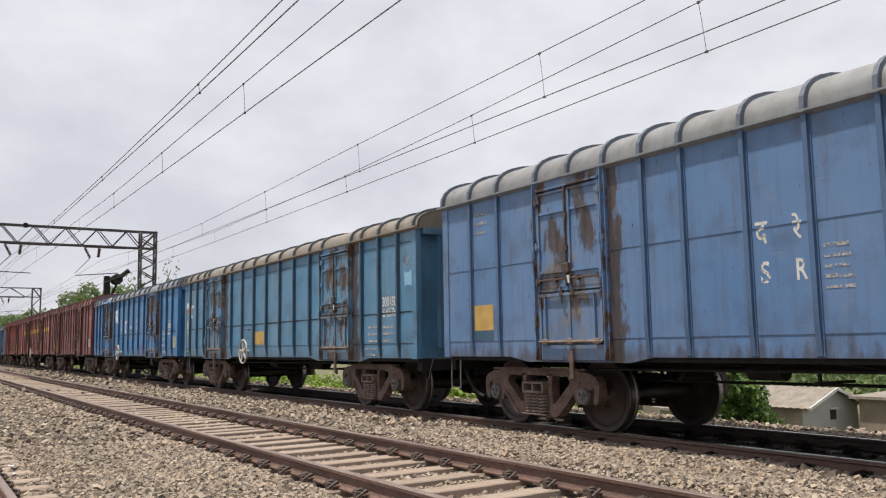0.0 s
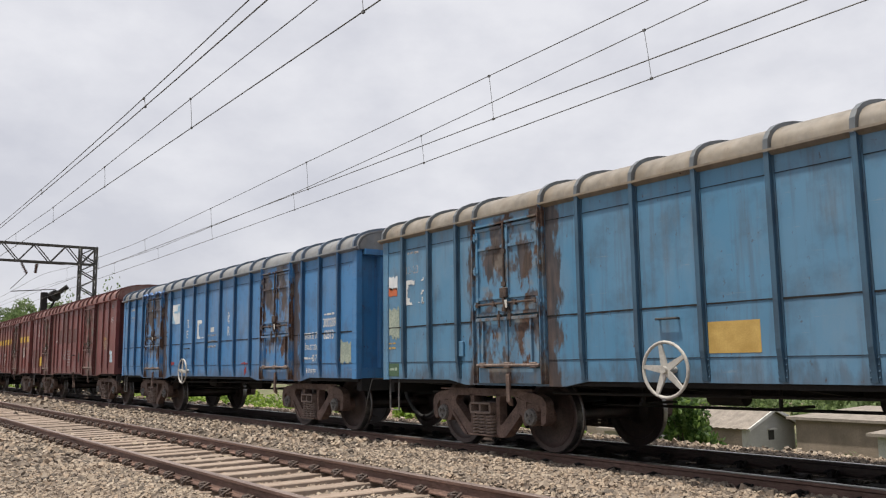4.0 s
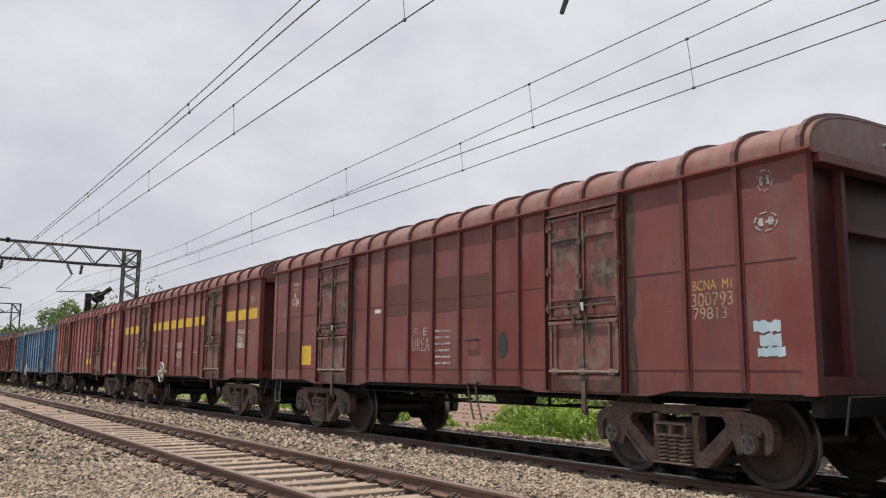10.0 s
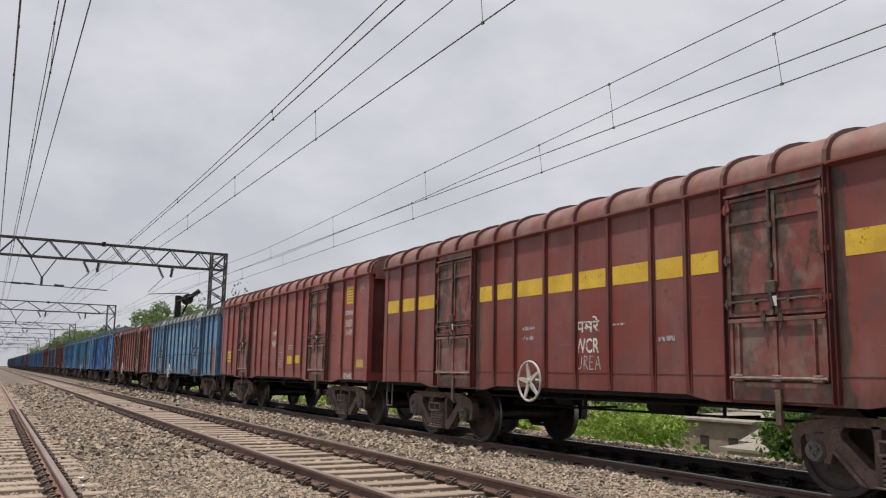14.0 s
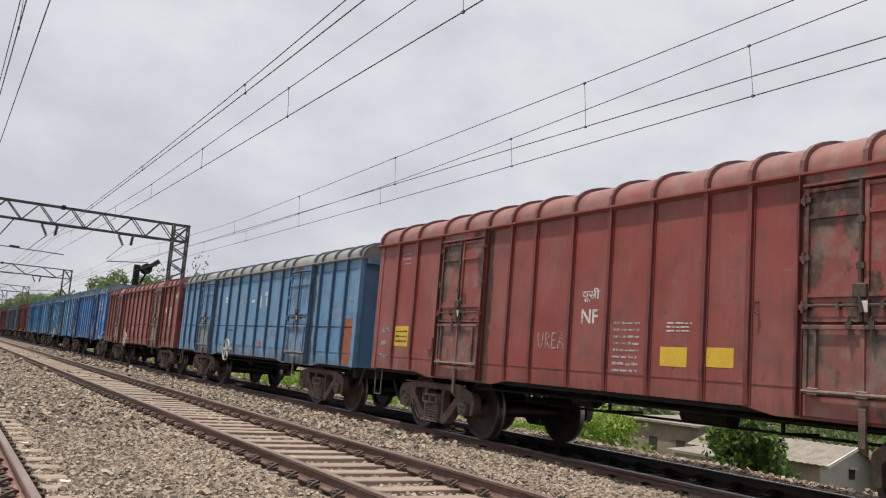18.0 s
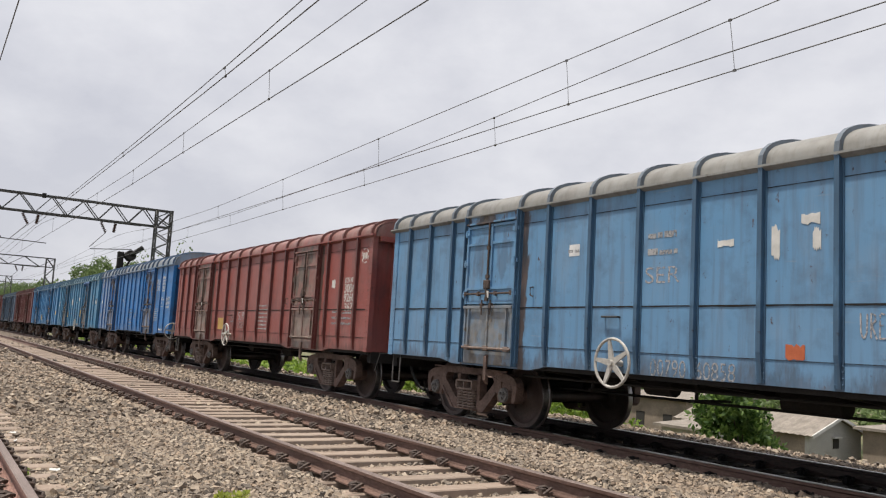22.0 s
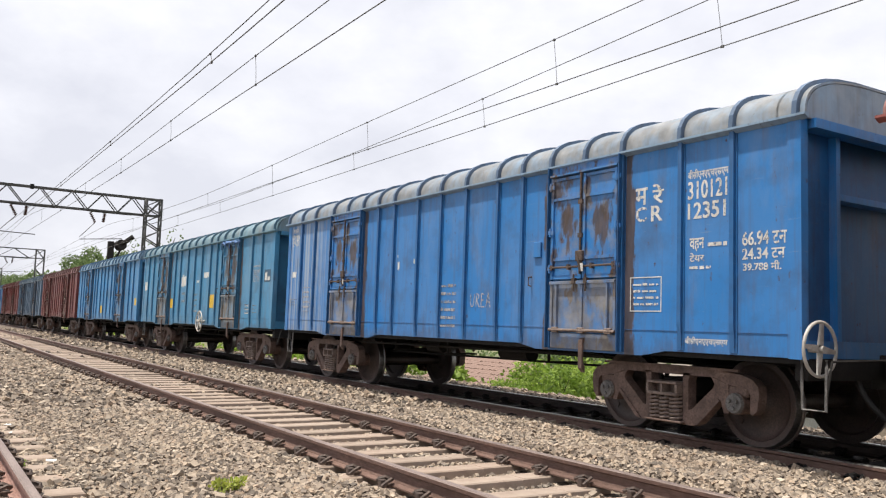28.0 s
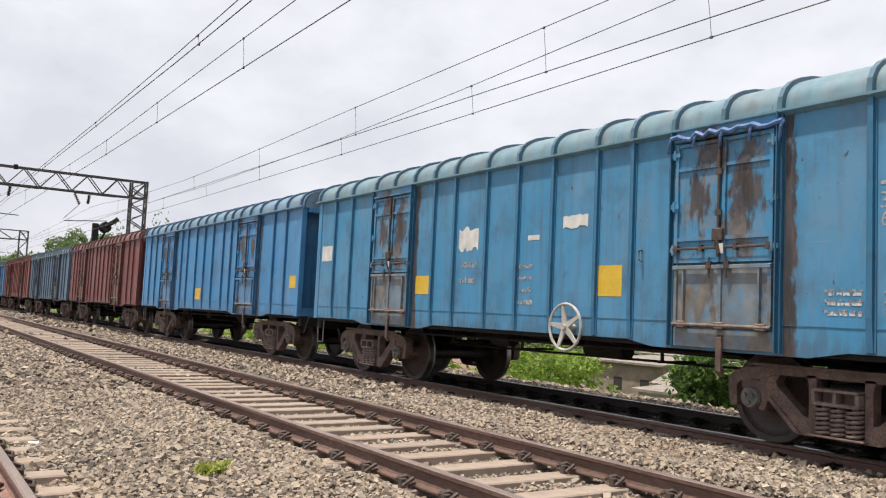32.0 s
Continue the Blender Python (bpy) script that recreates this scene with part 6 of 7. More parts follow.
panel(3, 6.61, 1.28, 0.60, 0.80, "umber")
panel(3, 5.90, 1.28, 0.62, 0.80, "umber")
letter(3, "R", 5.66, 2.80, 0.11, 0.12, "white")
letter(3, "11-24", 5.77, 2.63, 0.36, 0.16, "white")
bars(3, 2, 5.72, 2.94, 0.29, 0.23, "faint")
letter(4, "BCNAHSM1", -5.30, 2.13, 0.52, 0.11, "white")
letter(4, "311611", -5.31, 1.94, 0.48, 0.16, "white")
letter(4, "10895", -5.27, 1.77, 0.52, 0.15, "white")
letter(4, "BCNAHSM", -5.28, 1.15, 0.47, 0.09, "faint")
emblem(4, -6.12, 2.83, 0.29, 0.31, "faint")
bars(4, 1, -5.39, 2.30, 0.33, 0.09, "faint")
bars(4, 1, -6.03, 2.12, 0.20, 0.09, "ochre")
letter(4, "पमरे", 0.00, 1.85, 0.56, 0.23, "white")
letter(4, "WCR", 0.02, 1.56, 0.57, 0.21, "white")
scrawl(4, -0.03, 1.32, 0.52, 0.21, "chalk")
bars(4, 1, -0.75, 1.90, 0.32, 0.08, "chalk")
bars(4, 2, 1.39, 1.73, 0.33, 0.32, "faint")
bars(4, 1, -1.71, 1.63, 0.30, 0.19, "faint")
scrawl(5, 1.45, 1.56, 0.58, 0.24, "chalk")
letter(5, "पूसी", 0.53, 2.21, 0.38, 0.19, "white")
letter(5, "NF", 0.52, 1.92, 0.35, 0.19, "white")
bars(5, 8, -0.13, 1.28, 0.46, 0.69, "chalk")
bars(5, 3, -1.05, 1.81, 0.39, 0.14, "white")
panel(5, 5.91, 1.48, 0.53, 0.38, "yellow")
bars(5, 3, 5.86, 1.53, 0.43, 0.28, "dark")
bars(5, 3, 5.82, 3.01, 0.30, 0.27, "chalk")
bars(5, 3, 6.46, 1.17, 0.29, 0.73, "faint")
panel(5, -0.96, 1.41, 0.42, 0.23, "yellow")
panel(5, -1.63, 1.43, 0.42, 0.22, "yellow")
panel(5, -5.41, 2.84, 0.45, 0.42, "yellow")
bars(5, 5, -5.46, 2.88, 0.37, 0.33, "dark")
emblem(5, -6.21, 3.04, 0.29, 0.29, "faint")
letter(5, "NP", -6.26, 3.12, 0.19, 0.15, "faint")
letter(5, "BCNAHSM1", -5.36, 2.57, 0.57, 0.11, "white")
letter(5, "310518", -5.37, 2.29, 0.53, 0.17, "white")
letter(5, "11499", -5.43, 2.07, 0.45, 0.16, "white")
bars(5, 3, -5.01, 1.38, 0.17, 0.44, "chalk")
letter(5, "BCNAHSM1", -5.38, 1.06, 0.58, 0.13, "white")
scrap(5, -6.12, 1.30, 0.42, 0.22, "ochre")
bars(6, 2, 0.76, 2.39, 0.48, 0.41, "faint")
letter(6, "SER", 0.79, 2.11, 0.58, 0.20, "chalk")
bars(6, 1, 2.25, 2.53, 0.26, 0.14, "faint")
panel(6, 2.23, 2.53, 0.21, 0.16, "torn")
scrap(6, -0.30, 2.48, 0.22, 0.09, "white")
scrap(6, -1.00, 2.29, 0.10, 0.40, "white")
scrap(6, -1.35, 2.64, 0.21, 0.13, "white")
scrap(6, -1.48, 2.36, 0.09, 0.26, "white")
scrap(6, -1.18, 1.26, 0.22, 0.18, "orange")
scrawl(6, -1.98, 1.50, 0.34, 0.26, "chalk")
letter(6, "00790  60858", 0.67, 1.00, 1.30, 0.20, "faint")
panel(6, -6.69, 1.04, 0.45, 0.97, "terracotta")
letter(6, "300790", -5.96, 2.25, 0.60, 0.15, "faint")
letter(6, "60858", -5.97, 2.01, 0.56, 0.14, "faint")
emblem(6, -6.80, 2.29, 0.23, 0.22, "faint")
letter(7, "3006", -6.04, 2.18, 0.53, 0.19, "white")
letter(7, "9260", -6.04, 1.99, 0.53, 0.18, "white")
letter(7, "367", -6.10, 1.80, 0.40, 0.17, "white")
letter(7, "BCN MI", -6.06, 2.39, 0.39, 0.11, "white")
emblem(7, -6.76, 2.76, 0.32, 0.31, "white")
letter(7, "NP", -6.83, 2.84, 0.19, 0.14, "white")
scrap(7, -5.41, 2.28, 0.17, 0.21, "white")
bars(7, 3, -5.51, 1.48, 0.30, 0.36, "faint")
bars(7, 3, -5.99, 1.48, 0.45, 0.34, "faint")
panel(7, 2.49, 1.29, 0.51, 0.33, "ochre")
letter(7, "S.R", 0.70, 1.57, 0.59, 0.22, "chalk")
letter(7, "UREA", 0.70, 1.35, 0.56, 0.17, "faint")
bars(7, 7, -0.90, 1.31, 0.80, 0.69, "chalk")
bars(7, 2, 1.34, 1.48, 0.22, 0.20, "faint")
letter(8, "310121", -5.31, 2.79, 0.58, 0.21, "white")
letter(8, "12351", -5.31, 2.56, 0.56, 0.19, "white")
letter(8, "बीसीएनएएचएसएम", -5.31, 3.01, 0.60, 0.13, "white")
letter(8, "म", -4.48, 2.81, 0.21, 0.21, "white")
letter(8, "रे", -4.76, 2.80, 0.19, 0.24, "white")
letter(8, "C", -4.49, 2.60, 0.19, 0.18, "white")
letter(8, "R", -4.74, 2.59, 0.19, 0.19, "white")
letter(8, "66.94 टन", -6.06, 2.21, 0.57, 0.15, "white")
letter(8, "24.34 टन", -6.06, 2.06, 0.55, 0.12, "white")
letter(8, "39.788 मी.", -6.07, 1.94, 0.49, 0.10, "white")
letter(8, "वहन", -5.34, 2.19, 0.22, 0.15, "white")
bars(8, 1, -5.60, 2.19, 0.26, 0.15, "white")
letter(8, "टेयर", -5.34, 2.07, 0.22, 0.10, "white")
bars(8, 1, -5.34, 1.95, 0.30, 0.11, "white")
notice(8, -4.41, 1.50, 0.51, 0.42, "white")
letter(8, "बीसीएनएएचएसएम", -5.28, 1.12, 0.62, 0.10, "white")
scrawl(8, -0.92, 1.55, 0.54, 0.23, "chalk")
bars(8, 6, -0.05, 1.19, 0.44, 0.79, "faint")
scrap(8, 1.47, 2.23, 0.06, 0.17, "white")
scrap(8, 1.49, 2.47, 0.022, 0.045, "white")
scrap(8, 0.90, 2.33, 0.04, 0.09, "white")
letter(8, "वापसी", 6.52, 3.28, 0.30, 0.14, "white")
letter(8, "RETURN", 6.54, 3.13, 0.40, 0.11, "white")
letter(8, "09-27", 6.53, 2.98, 0.38, 0.15, "white")
scrap(8, 6.46, 2.24, 0.22, 0.15, "white")
notice(8, 5.83, 1.47, 0.43, 0.54, "chalk")
notice(8, 6.57, 1.61, 0.41, 0.14, "faint")
letter(9, "300997", -5.30, 2.39, 0.59, 0.15, "chalk")
letter(9, "63708", -5.31, 2.22, 0.47, 0.15, "chalk")
bars(9, 1, -5.30, 2.57, 0.60, 0.12, "chalk")
panel(9, -6.12, 2.20, 0.43, 0.31, "shadowblue")
scrap(9, -6.17, 2.22, 0.15, 0.25, "white")
scrap(9, -6.36, 2.23, 0.15, 0.12, "white")
bars(9, 3, -4.76, 1.38, 0.38, 0.30, "faint")
bars(9, 3, -5.34, 1.39, 0.32, 0.26, "faint")
panel(9, -1.62, 1.55, 0.46, 0.39, "yellow")
panel(9, 2.76, 1.55, 0.43, 0.31, "yellow")
scrap(9, 1.49, 2.21, 0.52, 0.43, "white")
scrap(9, -0.97, 2.44, 0.48, 0.20, "white")
panel(9, -0.23, 2.33, 0.25, 0.07, "white")
panel(9, 6.54, 2.21, 0.47, 0.31, "white")
bars(9, 3, -4.79, 1.36, 0.34, 0.29, "white")
bars(9, 2, 1.41, 1.65, 0.41, 0.49, "faint")
bars(9, 4, 0.04, 1.37, 0.41, 0.68, "faint")
panel(10, -6.25, 1.65, 0.41, 0.28, "yellow")
panel(10, 0.68, 1.32, 0.54, 0.33, "yellow")
letter(3, "BCNA  M1", -5.31, 2.15, 0.55, 0.11, "ochre")
letter(3, "300793", -5.29, 1.97, 0.58, 0.15, "sand")
letter(3, "79813", -5.31, 1.83, 0.47, 0.13, "sand")
emblem(3, -6.14, 2.70, 0.29, 0.21, "chalk")
bars(3, 1, -6.19, 2.76, 0.19, 0.09, "chalk")
emblem(3, -6.19, 3.12, 0.20, 0.24, "faint")
scrap(3, -6.08, 1.65, 0.32, 0.14, "paleblue")
scrap(3, -6.15, 1.50, 0.25, 0.16, "paleblue")
scrap(3, -6.12, 1.40, 0.32, 0.12, "paleblue")
label_holder(5, 4.52, 1.55)


bars(2, 1, 6.52, 2.89, 0.37, 0.19, "chalk")
letter(2, "122024", 6.54, 2.64, 0.42, 0.14, "chalk")


# ---- plants ----
def leaf_mat(name, dark, mid, light):
    m = mat(name, mid, 0.6)
    n = Nodes(m)
    c = n.ramp(n.island(), [(0.0, dark), (0.5, mid), (1.0, light)])
    big = n.noise(n.coords(), 1.1, 3)
    c = n.mix(n.math("MULTIPLY", n.gate(big, 0.4, 0.7), 0.45), c, dark)
    n.base(c)
    n.b.inputs["Subsurface Weight"].default_value = 0.0
    tr = n.t.nodes.new("ShaderNodeBsdfTranslucent")
    mx = n.t.nodes.new("ShaderNodeMixShader")
    mx.inputs[0].default_value = 0.5
    n.link(c, tr.inputs["Color"])
    out = n.t.nodes["Material Output"]
    n.link(n.b.outputs[0], mx.inputs[1])
    n.link(tr.outputs[0], mx.inputs[2])
    n.link(mx.outputs[0], out.inputs["Surface"])
    return m


M.update(
    leaf=leaf_mat("fresh_leaf", (0.11, 0.18, 0.03), (0.23, 0.34, 0.05), (0.37, 0.48, 0.09)),
    far_leaf=leaf_mat("tree_leaf", (0.085, 0.13, 0.045), (0.15, 0.215, 0.08), (0.22, 0.29, 0.12)),
    broad_leaf=leaf_mat("broad_leaf", (0.035, 0.075, 0.018), (0.10, 0.18, 0.04), (0.24, 0.34, 0.09)),
    weed_leaf=leaf_mat("weed_leaf", (0.16, 0.2, 0.03), (0.33, 0.38, 0.06), (0.48, 0.5, 0.1)),
    dry_leaf=leaf_mat("dry_leaf", (0.10, 0.11, 0.05), (0.2, 0.21, 0.11), (0.32, 0.31, 0.2)),
    bark=two_scale("bark", (0.05, 0.04, 0.032), (0.13, 0.105, 0.085), 5, 40, 0.95),
)


def foliage(name, blobs, count, leaf, seed, material, long=1.8):
    """Many small folded leaves spread through and over a few uneven masses."""
    rng = np.random.default_rng(seed)
    blobs = np.array(blobs, float)
    wt = (blobs[:, 3] * blobs[:, 4] * blobs[:, 5]) ** 0.75
    pick = rng.choice(len(blobs), count, p=wt / wt.sum())
    d = rng.normal(size=(count, 3))
    d /= np.linalg.norm(d, axis=1)[:, None]
    r = rng.uniform(0.35, 1.0, count) ** 0.5 * rng.uniform(0.8, 1.18, count)
    p = blobs[pick, :3] + d * r[:, None] * blobs[pick, 3:]
    a = rng.normal(size=(count, 3)) + d * 0.5 + np.array([0, 0, -0.25])
    a /= np.linalg.norm(a, axis=1)[:, None]
    b = np.cross(a, rng.normal(size=(count, 3)))
    b /= np.linalg.norm(b, axis=1)[:, None]
    nn = np.cross(a, b)
    s = leaf * rng.uniform(0.6, 1.3, count)[:, None]
    q = np.stack([p, p + a * s * long * 0.5 + b * s * 0.5 + nn * s * 0.12, p + a * s * long, p + a * s * long * 0.5 - b * s * 0.5 + nn * s * 0.12], 1)
    me = bpy.data.meshes.new(name)
    base = np.arange(count)[:, None] * 4
    tri = np.concatenate([base + [0, 1, 2], base + [0, 2, 3]], 1).reshape(-1, 3)
    me.from_pydata(q.reshape(-1, 3).tolist(), [], tri.tolist())
    me.materials.append(material)
    return me


def stems(base, tips, r, material):
    bm = bmesh.new()
    for t in tips:
        m = (Vector(base) + Vector(t)) / 2 + Vector((0, 0, 0.12 * (Vector(t) - Vector(base)).length))
        q0, q1 = Vector(base).lerp(m, 0.5), m.lerp(Vector(t), 0.5)
        rod(bm, base, m, r, 6, r * 0.6)
        rod(bm, m, t, r * 0.6, 5, r * 0.2)
    return mesh_of("stem", bm, material)


def shrub(x, y, z, w, hgt, seed, label, leaf=0.075, count=2600, material="leaf", category="bush"):
    rnd = random.Random(seed)
    ob = thing("shrub", label, category, at=pose(x, y, z))
    blobs = [(rnd.uniform(-0.5, 0.5) * w, rnd.uniform(-0.5, 0.5) * w, hgt * rnd.uniform(0.3, 0.78), w * rnd.uniform(0.16, 0.32), w * rnd.uniform(0.16, 0.32), hgt * rnd.uniform(0.14, 0.27)) for _ in range(11)]
    part("leaves", foliage("leaves", blobs, count, leaf, seed, M[material]), None, ob)
    part("stem", stems((0, 0, -0.1), [b[:3] for b in blobs], 0.03, M["bark"]), None, ob)
    return ob


def tree(x, y, z, hgt, w, seed, label, count=5200, leaf=0.24, bare=False):
    rnd = random.Random(seed)
    ob = thing("tree", label, "tree", "trees along the line", at=pose(x, y, z))
    tips = []
    for k in range(9 if not bare else 14):
        a = rnd.uniform(0, 2 * math.pi)
        r = w * rnd.uniform(0.12, 0.45)
        tips.append((r * math.cos(a), r * math.sin(a), hgt * rnd.uniform(0.5, 0.95)))
    blobs = [(*t, w * rnd.uniform(0.13, 0.25), w * rnd.uniform(0.13, 0.25), hgt * rnd.uniform(0.07, 0.15)) for t in tips]
    bm = bmesh.new()
    rod(bm, (0, 0, -0.3), (0.1, 0, hgt * 0.45), 0.03 * hgt, 10, 0.016 * hgt)
    part("trunk", bm, M["bark"], ob)
    part("limb", stems((0.1, 0, hgt * 0.4), tips, 0.011 * hgt, M["bark"]), None, ob)
    part("crown", foliage("crown", blobs, count, leaf, seed, M["far_leaf"]), None, ob)
    return ob


tree(13.4, 57.0, -1.6, 8.6, 3.4, 71, "thin tree with sparse leaves behind the portal mast", 700, 0.12, True)
for k, (x, y, hgt, w) in enumerate(((19.0, 104, 10.5, 8.5), (16.5, 118, 8.5, 7), (22, 128, 12.5, 9), (18, 142, 9.5, 8), (15.5, 156, 8.5, 7), (20, 172, 11, 9), (16.5, 195, 10, 9), (17, 228, 10, 10), (21, 250, 13, 12), (18, 300, 11, 12))):
    tree(x, y, -2.4, hgt, w, 80 + k, "broad green tree beside the line in hazy light")
shrub(16.2, 19.2, -1.9, 3.0, 2.5, 3, "bright green bush on the embankment", 0.085, 5200)
shrub(19.3, 15.0, -2.3, 1.75, 3.3, 5, "leafy dark green shrub with broad leaves beside the huts", 0.105, 4600, "broad_leaf")
shrub(17.6, 18.2, -2.2, 1.3, 1.1, 6, "low green weeds at the foot of the embankment", 0.07, 900)
shrub(18.0, 27.7, -2.3, 1.3, 2.4, 7, "green leafy plant with long drooping leaves", 0.2, 420)
shrub(16.5, 34.5, -2.0, 2.2, 1.7, 8, "green bush by the tiled roofs", 0.1, 1600)
shrub(17.5, 8.6, -2.3, 1.7, 1.9, 9, "dusty grey-green shrub against a wall", 0.06, 1800, "dry_leaf")
for k in range(11):
    shrub(15.2 + 1.1 * (k * 7 % 3), 38.0 + 6.2 * k, -2.3, 3.4, 2.5, 50 + k, "dense green bushes along the foot of the line", 0.15, 1300)
shrub(16.0, 32.4, -1.9, 2.6, 2.1, 21, "bright green bush at the foot of the bank", 0.085, 2600)
shrub(24.5, 44.0, -2.4, 3.5, 2.6, 10, "green bush behind the huts", 0.14, 1600)
for k in range(7):
    shrub(40 + 3 * (k % 3), 16 + 8 * k, -3.0, 6.5, 4.2, 30 + k, "dense green trees beyond the huts", 0.26, 1500, "far_leaf", "trees")
shrub(2.38, 6.96, -0.21, 0.20, 0.10, 21, "small yellow-green weed growing in the ballast", 0.03, 200, "weed_leaf", "weed")
shrub(0.95, 8.7, -0.22, 0.12, 0.10, 22, "small green weed beside the rail", 0.025, 60, "leaf", "weed")
shrub(13.1, 17.5, -0.5, 0.9, 0.5, 23, "low weeds on the ballast shoulder", 0.05, 500)
shrub(13.2, 26.5, -0.5, 0.9, 0.5, 24, "low weeds on the ballast shoulder", 0.05, 500)


# ---- huts beside the line ----
def plaster(name, dark, light):
    return two_scale(name, dark, light, 1.6, 25, 0.95, 0.0, 0.4, 0.02)


M.update(
    grey_wall=plaster("grey_plaster", (0.40, 0.395, 0.375), (0.58, 0.575, 0.55)),
    brown_wall=plaster("stained_plaster", (0.21, 0.17, 0.135), (0.38, 0.31, 0.25)),
    sheet_roof=two_scale("cement_sheet", (0.19, 0.165, 0.14), (0.36, 0.315, 0.27), 2.5, 30, 0.9),
    tile=two_scale("clay_tile", (0.16, 0.10, 0.082), (0.34, 0.235, 0.19), 3, 30, 0.9),
    opening=mat("dark_opening", (0.03, 0.028, 0.026), 0.9),
)


def wavy(bm, a, b, along, n, amp=0.035, thick=0.03):
    """A corrugated sheet between the edge a (eave, two ends) and b (ridge)."""
    a0, a1, b0, b1 = (Vector(q) for q in (*a, *b))
    up = (b0 - a0).cross(a1 - a0).normalized()
    if up.z < 0:
        up = -up
    rows = []
    for k in range(n + 1):
        o = up * (amp if k % 2 else 0.0)
        rows.append([bm.verts.new(v) for v in (a0.lerp(a1, k / n) + o, b0.lerp(b1, k / n) + o, b0.lerp(b1, k / n) + o - up * thick, a0.lerp(a1, k / n) + o - up * thick)])
    for p, q in zip(rows, rows[1:]):
        for i in range(4):
            bm.faces.new((p[i], p[(i + 1) % 4], q[(i + 1) % 4], q[i]))
    bm.faces.new(rows[0][::-1])
    bm.faces.new(rows[-1])


def gable_hut(x0, x1, y0, y1, g, eave, ridge, wall, label, roofing="sheet_roof"):
    """A small house whose ridge runs along y."""
    ob = thing("hut", label, "house")
    xm = (x0 + x1) / 2
    for name, a, b in (("gable_wall", y0, y0 + 0.2), ("gable_wall", y1 - 0.2, y1)):
        bm = bmesh.new()
        prism(bm, [(x0, g), (x1, g), (x1, eave), (xm, ridge), (x0, eave)], "y", a, b)
        part(name, bm, M[wall], ob)
    for a, b in ((x0, x0 + 0.2), (x1 - 0.2, x1)):
        bm = bmesh.new()
        box(bm, a, b, y0 + 0.2, y1 - 0.2, g, eave - 0.02)
        part("long_wall", bm, M["brown_wall"], ob)
    for s, xe in ((-1, x0 - 0.22), (1, x1 + 0.22)):
        bm = bmesh.new()
        drop = (ridge - eave) * 0.22 / (xm - x0)
        wavy(bm, ((xe, y0 - 0.25, eave - drop + 0.04), (xe, y1 + 0.2, eave - drop + 0.04)), ((xm, y0 - 0.25, ridge + 0.06), (xm, y1 + 0.2, ridge + 0.06)), "y", 44)
        part("roof_sheet", bm, M[roofing], ob, "weathered corrugated roof sheet")
    for s, xe in ((-1, x0 - 0.2), (1, x1 + 0.2)):
        bm = bmesh.new()
        bar(bm, (xe, y0 - 0.27, eave - 0.06), (xm, y0 - 0.27, ridge + 0.04), 0.05, 0.12)
        part("verge_board", bm, M["white"], ob)
    bm = bmesh.new()
    box(bm, xm - 0.2, xm + 0.16, y0 - 0.03, y0 + 0.02, eave - 0.55, eave - 0.15)
    vent = part("vent", bm, M["opening"], ob)
    bm = bmesh.new()
    box(bm, xm - 0.28, xm + 0.24, y0 - 0.13, y0 - 0.031, eave - 0.15, eave - 0.09)
    part("vent_hood", bm, M["white"], ob)
    return ob


def flat_hut(x0, x1, y0, y1, g, top, wall, label, holes=()):
    ob = thing("hut", label, "house")
    bm = bmesh.new()
    box(bm, x0, x1, y0, y1, g, top)
    part("house_wall", bm, M[wall], ob)
    bm = bmesh.new()
    prism(bm, [(x0 - 0.25, top + 0.004), (x1 + 0.25, top + 0.2), (x1 + 0.25, top + 0.3), (x0 - 0.25, top + 0.11)], "y", y0 - 0.25, y1 + 0.25)
    part("roof_slab", bm, M["sheet_roof"], ob, "pale flat roof slab")
    for y, z, w, hh in holes:
        bm = bmesh.new()
        box(bm, x0 - 0.02, x0 + 0.05, y - w / 2, y + w / 2, z, z + hh)
        part("window", bm, M["opening"], ob)
        bm = bmesh.new()
        box(bm, x0 - 0.08, x0 - 0.021, y - w / 2 - 0.06, y + w / 2 + 0.06, z - 0.08, z - 0.02)
        part("window_sill", bm, M["sheet_roof"], ob)
    return ob


gable_hut(29.4, 32.8, 20.0, 26.5, -3.6, -1.42, -0.80, "grey_wall", "small grey hut with a corrugated gable roof")
flat_hut(31.6, 37.5, 15.0, 19.2, -3.6, -1.15, "brown_wall", "brown stained brick hut with a low sheet roof")
flat_hut(28.5, 33.0, 9.0, 14.4, -3.6, -1.35, "grey_wall", "grey plastered hut with a flat roof")
flat_hut(33.0, 38.5, 29.3, 35.0, -3.6, -0.95, "brown_wall", "brown plastered house with a flat roof", ((30.5, -2.4, 0.6, 0.7), (32.4, -2.4, 0.6, 0.7)))
flat_hut(26.5, 29.0, 22.9, 24.8, -3.6, -1.6, "grey_wall", "low plastered shed with a pale roof")
flat_hut(39.5, 45.0, 32.5, 41.0, -3.6, -0.7, "brown_wall", "brown plastered house with a flat roof", ((36.5, -2.0, 0.7, 0.9),))


